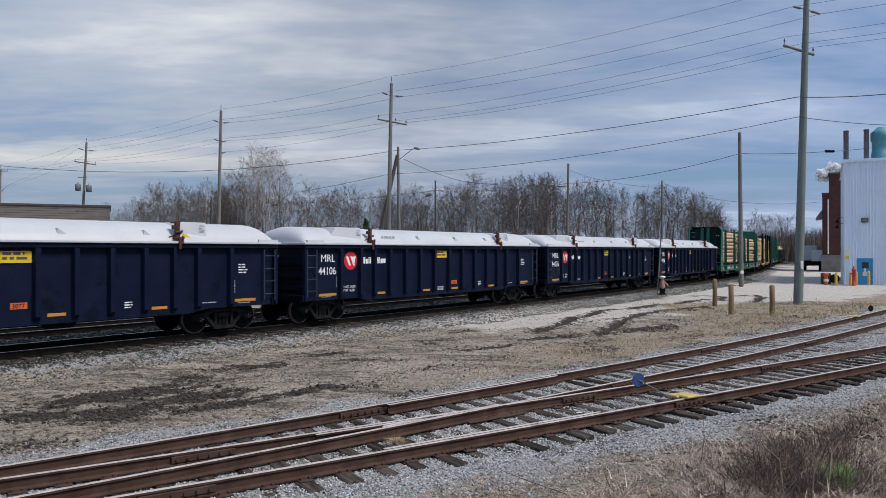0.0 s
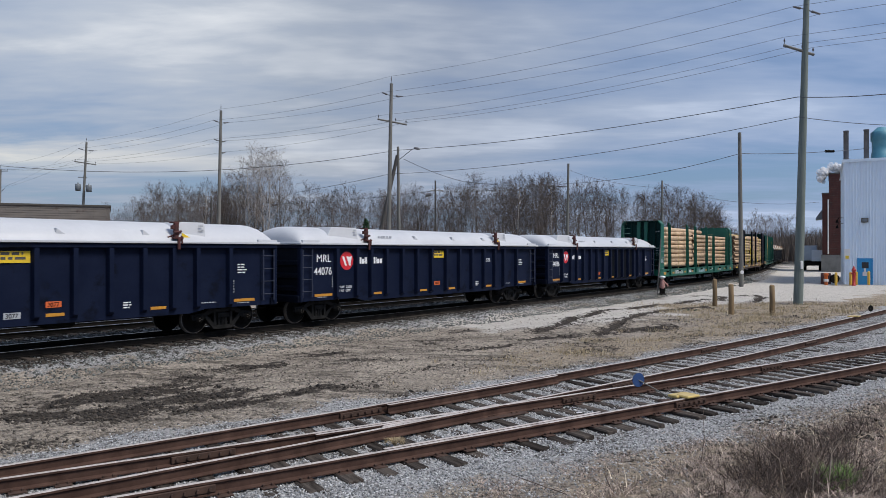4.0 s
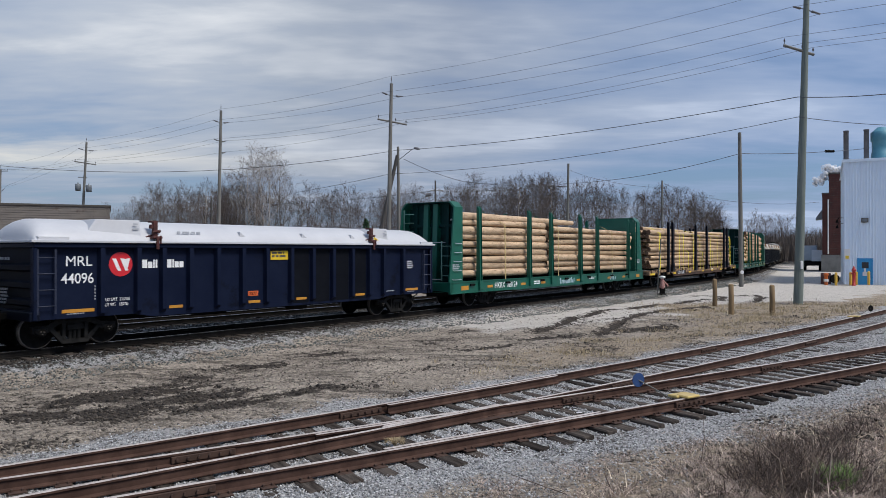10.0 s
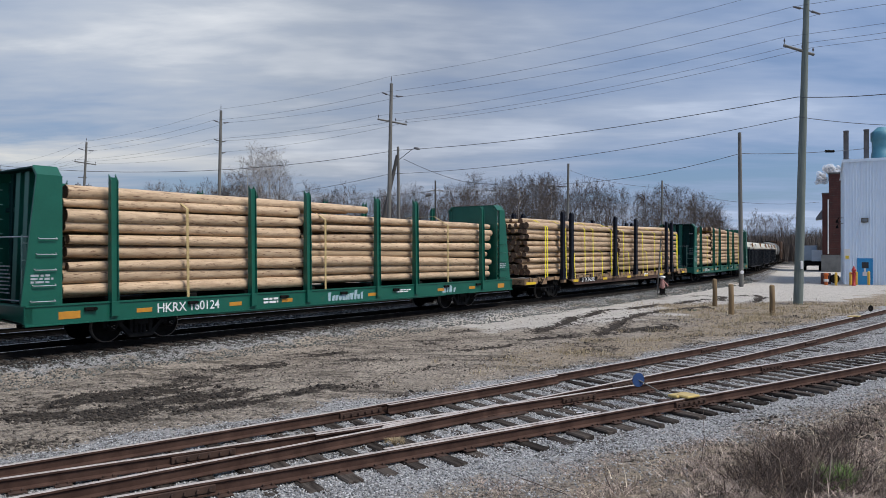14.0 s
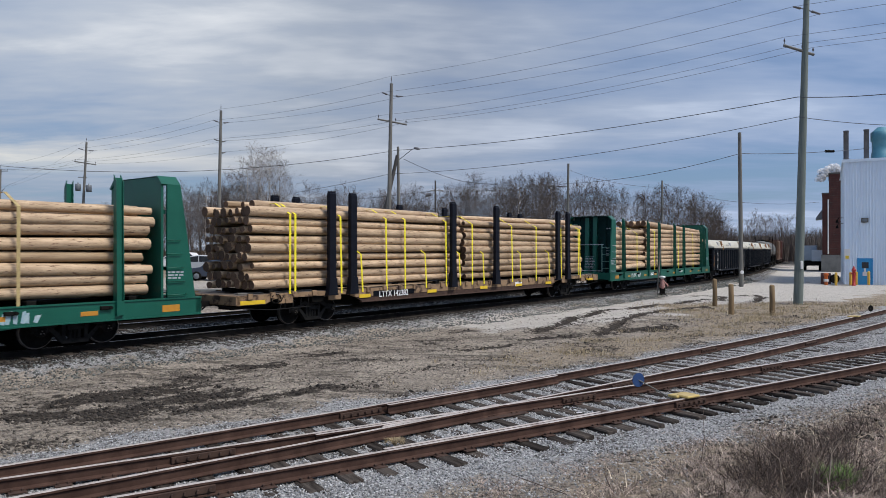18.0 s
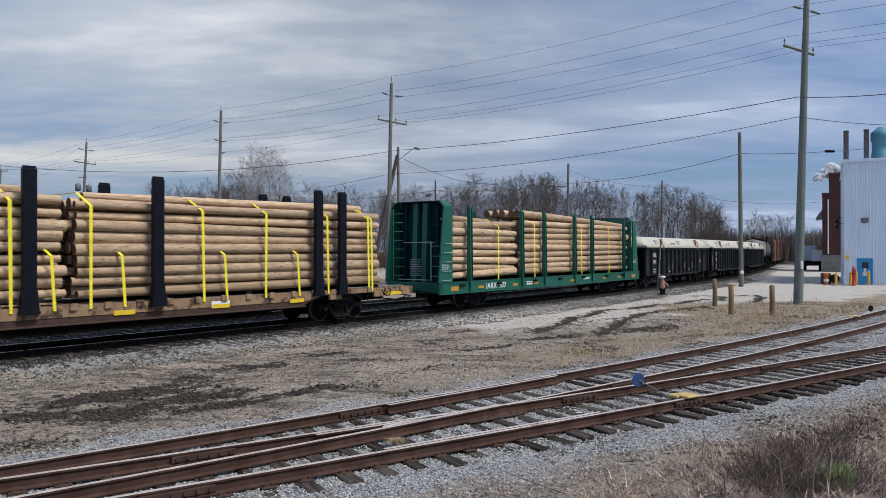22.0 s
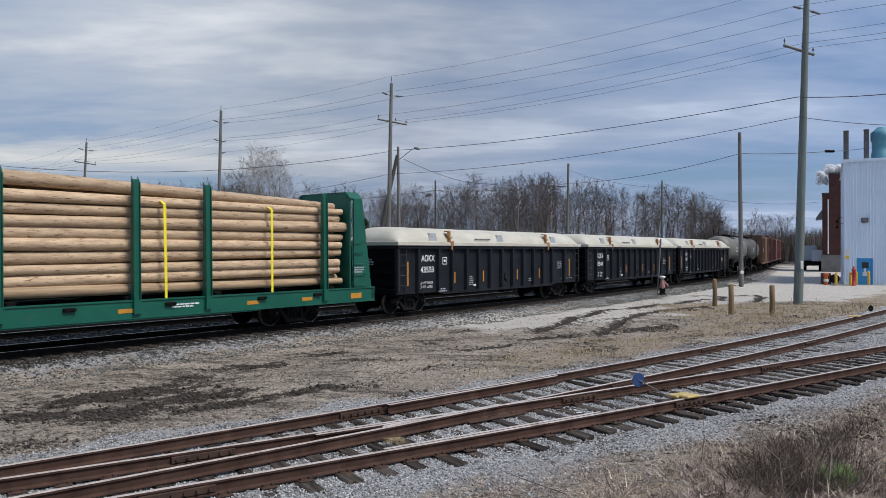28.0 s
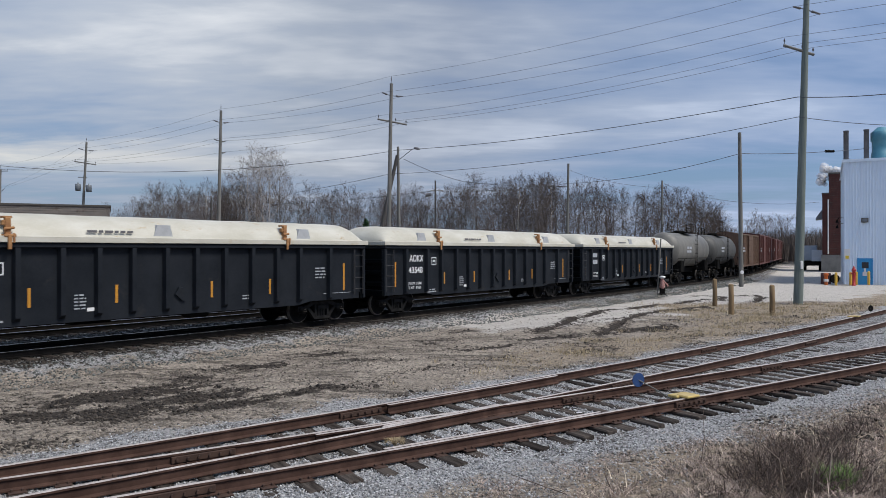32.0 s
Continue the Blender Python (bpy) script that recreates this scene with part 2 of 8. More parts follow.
TANK_GREY = surface("grimy_tank_paint", (0.165, 0.16, 0.145), (0.10, 0.098, 0.09), rough=0.55, scale=0.9, fine=14, bump=0.05, stretch=(2, 1, 0.5), wear=(0.25, 0.24, 0.215), wear_at=0.6)
BROWN_CAR = surface("brown_hopper_paint", (0.155, 0.088, 0.055), (0.09, 0.055, 0.038), rough=0.8, scale=0.9, fine=14, bump=0.1, stretch=(1.5, 1, 0.5), wear=(0.05, 0.03, 0.022), wear_at=0.58)
BOX_RED = surface("boxcar_red_paint", (0.105, 0.035, 0.028), (0.075, 0.028, 0.024), rough=0.7, scale=0.9, fine=14, bump=0.08)
STEAM = surface("steam", (0.97, 0.97, 0.98), (0.94, 0.95, 0.96), rough=1.0, scale=1, fine=5, bump=0)
_steam = STEAM.node_tree.nodes["Principled BSDF"]
_steam.inputs["Alpha"].default_value = 0.28
WATER = surface("puddle_water", (0.10, 0.095, 0.085), (0.16, 0.15, 0.135), rough=0.06, scale=2, fine=20, bump=0.0, spec=0.6)
LADDER_NAVY = surface("scuffed_navy_paint", (0.010, 0.014, 0.033), (0.022, 0.028, 0.05), rough=0.5, scale=6, fine=40, bump=0.05)
LADDER_BLACK = surface("scuffed_black_paint", (0.012, 0.012, 0.014), (0.024, 0.024, 0.026), rough=0.5, scale=6, fine=40, bump=0.05)
RUNG_PALE = surface("worn_pale_green_paint", (0.20, 0.36, 0.31), (0.12, 0.25, 0.21), rough=0.5, scale=8, fine=40, bump=0.05)
BIRCH_TWIG = surface("pale_birch_twigs", (0.17, 0.145, 0.128), (0.25, 0.215, 0.19), rough=0.95, scale=0.6, fine=8, bump=0, vary=0.2)


# black paint of the gondola ends, made darker to hold their shade
END_BLACK = surface("shaded_black_end_paint", (0.0022, 0.0032, 0.0038), (0.0048, 0.0062, 0.007), rough=0.7, scale=1.4, fine=20, bump=0.1, spec=0.05)
SOOT = surface("sooty_touch_up_paint", (0.0035, 0.0045, 0.0075), (0.006, 0.0075, 0.011), rough=0.6, scale=1.6, fine=20, bump=0.08, spec=0.06)
TANK_DARK = surface("dark_grimy_tank_paint", (0.085, 0.085, 0.08), (0.045, 0.045, 0.043), rough=0.6, scale=0.9, fine=14, bump=0.05, stretch=(2, 1, 0.5), wear=(0.14, 0.135, 0.125), wear_at=0.6)
CLAMP_RED = surface("dark_red_clamp_paint", (0.075, 0.018, 0.016), (0.035, 0.013, 0.012), rough=0.7, scale=6, fine=50, bump=0.2)
DERAIL_GOLD = surface("worn_yellow_derail_paint", (0.62, 0.46, 0.17), (0.50, 0.36, 0.12), rough=0.4, metal=0.25, scale=6, fine=50, bump=0.05)
PLACARD = surface("orange_placard", (0.62, 0.12, 0.03), (0.52, 0.10, 0.03), rough=0.5, scale=6, fine=40, bump=0.0)


# ---------- mesh helpers ----------
class Geo:
    """Vertices and faces of one mesh, with a material slot and a smooth flag for each face."""

    def __init__(self):
        self.v, self.f, self.m, self.s = [], [], [], []

    def add(self, verts, faces, slot=0, smooth=False):
        n = len(self.v)
        self.v.extend(verts)
        for f in faces:
            self.f.append([n + i for i in f])
            self.m.append(slot)
            self.s.append(smooth)

    def box(self, x0, x1, y0, y1, z0, z1, slot=0):
        self.add([(x0, y0, z0), (x1, y0, z0), (x1, y1, z0), (x0, y1, z0), (x0, y0, z1), (x1, y0, z1), (x1, y1, z1), (x0, y1, z1)],
                 [(0, 3, 2, 1), (4, 5, 6, 7), (0, 1, 5, 4), (1, 2, 6, 5), (2, 3, 7, 6), (3, 0, 4, 7)], slot)

    def soft(self, x0, x1, y0, y1, z0, z1, c=0.01, slot=0):
        """A box with its edges cut back by c."""
        pts, quads = [], []
        xs, ys, zs = (x0, x1), (y0, y1), (z0, z1)
        ix = {}
        for i in (0, 1):
            for j in (0, 1):
                for k in (0, 1):
                    x, y, z = xs[i], ys[j], zs[k]
                    sx, sy, sz = (c if i == 0 else -c), (c if j == 0 else -c), (c if k == 0 else -c)
                    ix[i, j, k, 0] = len(pts)
                    pts.append((x, y + sy, z + sz))
                    ix[i, j, k, 1] = len(pts)
                    pts.append((x + sx, y, z + sz))
                    ix[i, j, k, 2] = len(pts)
                    pts.append((x + sx, y + sy, z))
        for a in (0, 1):
            quads.append([ix[a, j, k, 0] for j, k in ((0, 0), (1, 0), (1, 1), (0, 1))][:: 1 if a else -1])
            quads.append([ix[j, a, k, 1] for j, k in ((0, 0), (1, 0), (1, 1), (0, 1))][:: -1 if a else 1])
            quads.append([ix[j, k, a, 2] for j, k in ((0, 0), (1, 0), (1, 1), (0, 1))][:: 1 if a else -1])
        for a in (0, 1):
            for b in (0, 1):
                quads.append([ix[a, b, 0, 0], ix[a, b, 1, 0], ix[a, b, 1, 1], ix[a, b, 0, 1]])
                quads.append([ix[a, 0, b, 0], ix[a, 1, b, 0], ix[a, 1, b, 2], ix[a, 0, b, 2]])
                quads.append([ix[0, a, b, 1], ix[1, a, b, 1], ix[1, a, b, 2], ix[0, a, b, 2]])
        for key in [(i, j, k) for i in (0, 1) for j in (0, 1) for k in (0, 1)]:
            quads.append([ix[(*key, 0)], ix[(*key, 1)], ix[(*key, 2)]])
        self.add(pts, quads, slot)

    def prism(self, outline, axis, a, b, slot=0):
        """A flat outline pushed along an axis from a to b."""
        def put(p, h):
            return {"x": (h, p[0], p[1]), "y": (p[0], h, p[1]), "z": (p[0], p[1], h)}[axis]
        n = len(outline)
        self.add([put(p, a) for p in outline] + [put(p, b) for p in outline],
                 [list(range(n)), list(range(2 * n - 1, n - 1, -1))] + [(i, (i + 1) % n, n + (i + 1) % n, n + i) for i in range(n)], slot)

    def tube(self, pts, radii, n=8, slot=0, cap_slot=None, smooth=True):
        """A round bar along points, with its ends closed."""
        pts = [Vector(p) for p in pts]
        if not isinstance(radii, (list, tuple)):
            radii = [radii] * len(pts)
        rings = []
        for i, p in enumerate(pts):
            d = (pts[min(i + 1, len(pts) - 1)] - pts[max(i - 1, 0)]).normalized()
            side = d.cross(Vector((0, 0, 1)) if abs(d.z) < 0.9 else Vector((1, 0, 0))).normalized()
            up = side.cross(d)
            rings += [tuple(p + (side * math.cos(2 * math.pi * k / n) + up * math.sin(2 * math.pi * k / n)) * radii[i]) for k in range(n)]
        m = len(pts)
        self.add(rings, [(i * n + k, i * n + (k + 1) % n, (i + 1) * n + (k + 1) % n, (i + 1) * n + k) for i in range(m - 1) for k in range(n)], slot, smooth)
        cs = slot if cap_slot is None else cap_slot
        self.add(rings[:n], [list(range(n))[::-1]], cs)
        self.add(rings[-n:], [list(range(n))], cs)

    def lathe(self, profile, n=20, slot=0, axis="z", at=(0, 0, 0), smooth=True, caps=True):
        """A profile of (radius, height) turned round an axis."""
        vs = []
        for r, h in profile:
            for k in range(n):
                c, s = r * math.cos(2 * math.pi * k / n), r * math.sin(2 * math.pi * k / n)
                p = {"z": (c, s, h), "y": (c, h, s), "x": (h, c, s)}[axis]
                vs.append((p[0] + at[0], p[1] + at[1], p[2] + at[2]))
        m = len(profile)
        fs = [(i * n + k, i * n + (k + 1) % n, (i + 1) * n + (k + 1) % n, (i + 1) * n + k) for i in range(m - 1) for k in range(n)]
        self.add(vs, fs, slot, smooth)
        if caps:
            self.add(vs[:n], [list(range(n))[::-1]], slot)
            self.add(vs[-n:], [list(range(n))], slot)

    def sheet(self, rows, slot=0, smooth=True):
        """A surface through rows of points."""
        n = len(rows[0])
        self.add([p for r in rows for p in r], [(i * n + k, i * n + k + 1, (i + 1) * n + k + 1, (i + 1) * n + k) for i in range(len(rows) - 1) for k in range(n - 1)], slot, smooth)

    def mesh(self, name, mats):
        me = bpy.data.meshes.new(name)
        me.from_pydata(self.v, [], self.f)
        for m in mats if isinstance(mats, (list, tuple)) else [mats]:
            me.materials.append(m)
        me.polygons.foreach_set("material_index", self.m)
        me.polygons.foreach_set("use_smooth", self.s)
        bm = bmesh.new()
        bm.from_mesh(me)
        bmesh.ops.recalc_face_normals(bm, faces=bm.faces)
        bm.to_mesh(me)
        bm.free()
        return me


def part(name, geo, mats, parent=None, label="", at=None, bevel=0.0):
    """One mesh object, under a thing or a part."""
    me = geo if isinstance(geo, bpy.types.Mesh) else geo.mesh(name, mats)
    ob = new(name, me)
    if parent is not None:
        ob.parent = parent
    if at is not None:
        ob.matrix_basis = at if isinstance(at, Matrix) else Matrix.Translation(at)
    if label:
        ob["label"] = label
    if bevel:
        md = ob.modifiers.new("worn_edges", "BEVEL")
        md.width, md.segments, md.limit_method = bevel, 1, "ANGLE"
    return ob


def thing(name, label, category, group="", kind="", at=None):
    ob = new(name)
    ob.empty_display_size = 0.2
    tagged(ob, label, category, group, kind)
    if at is not None:
        ob.matrix_basis = at if isinstance(at, Matrix) else Matrix.Translation(at)
    return ob


def lettering(words, parent, x, y, z, height, mats=None, width=1.0, name="lettering", align="LEFT", face=-1, bold=0.0):
    """Words on a car's side (face -1: the side towards negative y; face 0: its end)."""
    cu = bpy.data.curves.new(name, "FONT")
    cu.body, cu.size, cu.align_x = words, height / 0.7, align
    cu.offset, cu.extrude = bold, 0.002
    tmp = bpy.data.objects.new(name, cu)
    scene.collection.objects.link(tmp)
    dg = bpy.context.evaluated_depsgraph_get()
    me = bpy.data.meshes.new_from_object(tmp.evaluated_get(dg))
    bpy.data.objects.remove(tmp)
    me.materials.clear()
    me.materials.append(mats or LETTER)
    ob = new(name, me)
    ob.parent = parent
    turn = pose(x, y, z, 90, 0, 0) if face == -1 else pose(x, y, z, 90, 0, -90)
    ob.matrix_basis = turn @ Matrix.Diagonal((width, 1, 1, 1))
    return ob


def bars(parent, x, y, z, width, rows, step, mats=None, name="stencil", thick=0.6, seed=1, face=-1):
    """Writing too small to read: a block of plain bars. One mesh."""
    rnd = random.Random(seed)
    g = Geo()
    for r in range(rows):
        zz = z - r * step
        at, end = 0.0, width * (0.75 + 0.25 * rnd.random())
        while at < end:
            w = min(end - at, step * (0.9 + 1.6 * rnd.random()))
            if face == -1:
                g.box(x + at, x + at + w, y - 0.003, y + 0.004, zz - step * thick, zz)
            else:
                g.box(x - 0.003, x + 0.004, y - at - w, y - at, zz - step * thick, zz)
            at += w + step * 0.45
    return tagged(part(name, g, mats or LETTER, parent), kind="stuff")


# ---------- the main line: where the train runs ----------
TURN, BEND, BEND_FROM, BEND_TO = 0.67066, 0.00152, 6.69, 98.0
_s = np.arange(-400.0, 700.0, 0.5)
_h = TURN - BEND * (np.clip(_s, BEND_FROM, 62.0) - BEND_FROM) - 0.0034 * (np.clip(_s, 62.0, BEND_TO) - 62.0)
_x, _y = np.cumsum(np.sin(_h)) * 0.5, np.cumsum(np.cos(_h)) * 0.5
_i = int(np.searchsorted(_s, 0.0))
_x, _y = _x - _x[_i] - 12.714, _y - _y[_i] + 18.0


def on_line(s, off=0.0):
    """The point of the main line s metres along it, off metres towards the camera's side."""
    h = float(np.interp(s, _s, _h))
    return float(np.interp(s, _s, _x)) + math.cos(h) * off, float(np.interp(s, _s, _y)) - math.sin(h) * off


def gone(t):
    """How far the train has run by t seconds."""
    return 4.2975 * t + 0.00283 * t * t


def line_pose(q, half, t):
    """The pose of a car whose middle stood q metres along the line at the start, on trucks half metres from its middle."""
    s = q - gone(t)
    ax, ay = on_line(s - half)
    bx, by = on_line(s + half)
    return Matrix.Translation(((ax + bx) / 2, (ay + by) / 2, 0.0)) @ Matrix.Rotation(math.atan2(by - ay, bx - ax), 4, "Z")


def yard_b(x):
    return 0.0020 * x * x + 0.667 * x + 11.82


def yard_a(x):
    return 0.00505 * x * x + 0.8635 * x + 13.51


RAIL_NEAR = -0.23      # height of the yard rails' tops; those of the main line are at 0


# ---------- ground ----------
def smooth(a, b, v):
    k = np.clip((v - a) / (b - a), 0, 1)
    return k * k * (3 - 2 * k)


def wavy(x, y, size, seed):
    """Soft noise between about -1 and 1."""
    r = np.random.RandomState(seed)
    out = np.zeros_like(x, dtype=float)
    for k in range(7):
        a, ph = r.uniform(0, 2 * math.pi), r.uniform(0, 6.28)
        w = r.uniform(0.6, 1.8) * 2 * math.pi / size
        out += np.sin((x * math.cos(a) + y * math.sin(a)) * w + ph + 1.3 * np.sin((x * math.sin(a) - y * math.cos(a)) * w * 0.7 + ph * 2))
    return out / 4.0


def main_offset(x, y):
    """Distance from the middle of the main line, positive towards the camera."""
    keep = (_s > -60) & (_s < 330)
    sx, sy, sh = _x[keep][::4], _y[keep][::4], _h[keep][::4]
    out = np.empty(x.shape)
    fx, fy, fo = x.ravel(), y.ravel(), out.ravel()
    for a in range(0, fx.size, 20000):
        dx, dy = fx[a:a + 20000, None] - sx, fy[a:a + 20000, None] - sy
        i = np.argmin(dx * dx + dy * dy, axis=1)
        r = np.arange(len(i))
        fo[a:a + 20000] = dx[r, i] * np.cos(sh[i]) - dy[r, i] * np.sin(sh[i])
    return fo.reshape(x.shape)


def yard_gap(x, y):
    """Distance across from the nearest yard track's middle; and the signed distance past the nearer one."""
    db = (y - yard_b(x)) * 0.83
    da = (y - yard_a(x)) * 0.74
    between = (db > 0) & (da < 0)
    d = np.minimum(np.abs(da), np.abs(db))
    return np.where(between & (x < 16), np.minimum(d, 0.8), d), db, da


def near_polyline(x, y, pts):
    out = np.full(x.shape, 1e9)
    for (ax, ay), (bx, by) in zip(pts, pts[1:]):
        dx, dy = bx - ax, by - ay
        k = np.clip(((x - ax) * dx + (y - ay) * dy) / (dx * dx + dy * dy), 0, 1)
        out = np.minimum(out, np.hypot(x - ax - k * dx, y - ay - k * dy))
    return out


LANE = [(60, 50), (30, 50), (20, 48), (14, 42.5), (9.5, 37.0), (5.5, 33.5), (2.0, 30.5)]
RUTS = [[(3.55, 27.3), (4.86, 30.2), (5.93, 33.1), (7.87, 36.1), (10.07, 38.8), (12.6, 41.2), (16.2, 45.0)], [(5.7, 26.5), (6.86, 29.4), (7.83, 31.8), (9.34, 34.6), (11.6, 37.6), (13.9, 39.0)],
        [(16.4, 48.3), (17.4, 50.0), (18.2, 47.7), (16.6, 44.0)], [(19.5, 48.3), (21.2, 50.1), (20.5, 47.1), (17.85, 42.5)]]
MUD = [(-7.2, 13.5, 0.9, 0.5), (-6.1, 13.7, 1.2, 0.75), (-6.7, 15.4, 1.6, 0.6), (-5.0, 15.3, 1.3, 0.6), (-4.4, 14.3, 1.1, 0.4), (-8.6, 12.4, 1.0, 0.35), (-5.0, 19.3, 0.95, 0.5), (-6.0, 17.4, 0.6, 0.3), (-3.0, 15.6, 0.8, 0.25), (-3.2, 21.3, 0.9, 0.22), (1.5, 23.0, 1.2, 0.22), (3.6, 25.4, 1.4, 0.4), (8.0, 28.5, 2.0, 0.6)]


def ground_height(x, y, off=None):
    off = main_offset(x, y) if off is None else off
    gap, db, da = yard_gap(x, y)
    z = -0.43 + 0.0 * x
    rough = smooth(1.6, 3.2, gap) * smooth(3.2, 4.4, np.abs(off + 2.3))
    z = z + rough * (0.05 * wavy(x, y, 7.0, 3) + 0.022 * wavy(x, y, 1.6, 4))
    for r in RUTS:
        d = near_polyline(x, y, r)
        z = z - (0.05 * np.cos(d * 2 * math.pi / 0.62) + 0.03) * np.exp(-(d / 0.55) ** 4)
    z = np.where(off < -8, z + 1.25 * smooth(-12, -45, off) + 0.0, z)
    bed = 1 - smooth(4.05, 5.3, np.abs(off + 2.3))
    z = z * (1 - bed) + -0.21 * bed
    low = 1 - smooth(2.1, 3.0, gap)
    z = z - low * (0.012 + 0.04 * smooth(-0.5, 5.0, x) * smooth(-0.5, -1.0, db) + 0.012 * wavy(x, y, 1.3, 17)) * (1 - bed)
    z = z + 0.018 * (1 - smooth(0.9, 1.7, np.abs(da))) * smooth(5.0, 8.0, x) * (1 - bed)
    mound = smooth(1.9, 4.2, -db) * smooth(-2.0, 5.0, x)
    z = z + mound * (0.16 + 0.06 * wavy(x, y, 2.2, 9))
    return z


def zones(x, y, off):
    gap, db, da = yard_gap(x, y)
    n1, n2, n3 = wavy(x, y, 3.0, 11), wavy(x, y, 0.9, 12), wavy(x, y, 0.42, 13)
    gravel = 1 - smooth(1.5, 2.4, gap + 0.35 * n1 + 0.15 * n2)
    gravel = np.maximum(gravel, (1 - smooth(3.9, 5.6, np.abs(off + 2.3) + 0.4 * n1 + 0.2 * n2)))
    gravel = np.maximum(gravel, 0.7 * (1 - smooth(1.2, 3.8, np.abs(db) + 0.5 * n1)) * (db < 0))
    lane = near_polyline(x, y, LANE)
    road = (1 - smooth(1.0, 4.8, lane + 0.8 * n1 + 0.3 * n2)) * 0.95
    road = np.maximum(road, smooth(42.5, 45.0, y + 0.6 * n1) * smooth(12.0, 17.0, x + 0.8 * n1) * (off > 3.2))
    mud = np.zeros_like(x)
    for mx, my, rx, ry in MUD:
        u = (x - mx) * 0.8 + (y - my) * 0.6
        v = -(x - mx) * 0.6 + (y - my) * 0.8
        mud = np.maximum(mud, 1.08 - 1.03 * smooth(0.2, 1.6, np.sqrt((u / rx) ** 2 + (v / ry) ** 2) + 0.4 * n2 + 0.3 * n1 + 0.3 * n3))
    # the same mask darkens the ground of the main line's bed
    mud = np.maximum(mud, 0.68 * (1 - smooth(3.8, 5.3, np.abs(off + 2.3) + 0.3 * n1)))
    mud = np.maximum(mud, 0.42 * smooth(2.2, 4.0, -db + 0.4 * n1) * smooth(-1.0, 4.5, x + n1))
    mud = np.maximum(mud, 0.5 * smooth(-13, -17, off))
    mud = np.maximum(mud, 0.20 * smooth(1.5, -5.0, x) * (off > 4.5) * (y < 24))
    mud = np.maximum(mud, 0.5 * np.clip(0.9 * wavy(x * 0.8 + y * 0.6, (y * 0.8 - x * 0.6) * 2.2, 6.0, 77) + 0.25, 0, 1) * (off > 4.5) * (y < 34))
    for r in RUTS:
        d = near_polyline(x, y, r)
        tread = 0.5 + 0.5 * np.cos(d * 2 * math.pi / 0.62)
        mud = np.maximum(mud, 1.55 * (1 - smooth(0.15, 0.68, d + 0.12 * n2)) * (0.42 + 0.58 * tread) * np.clip(0.9 + 0.3 * n1, 0.7, 1))
    grass = smooth(9.0, 13.0, x + n1) * smooth(1.9, 2.8, da) * (1 - smooth(38.0, 42.0, y - 0.12 * x + n1))
    grass = np.maximum(grass, 0.75 * smooth(2.0, 2.7, da + 0.4 * n1) * (1 - smooth(4.2, 6.0, da + n1)) * smooth(-1.0, 4.0, x + 2 * n2))
    grass = np.maximum(grass, smooth(-14, -20, off + 2 * n1))
    grass = np.maximum(grass, smooth(2.2, 3.6, -db + 0.5 * n1) * smooth(-1.5, 3.0, x + n1))
    # a paved lane and a strip of turf before the warehouse
    beyond = smooth(-22.0, -24.5, off) * smooth(2.0, -6.0, x)
    paved = beyond * (1 - smooth(-31.0, -34.0, off))
    road = np.maximum(road, 0.5 * paved)
    mud = mud * (1 - beyond)
    grass = grass * (1 - paved)
    return gravel, road, mud, grass


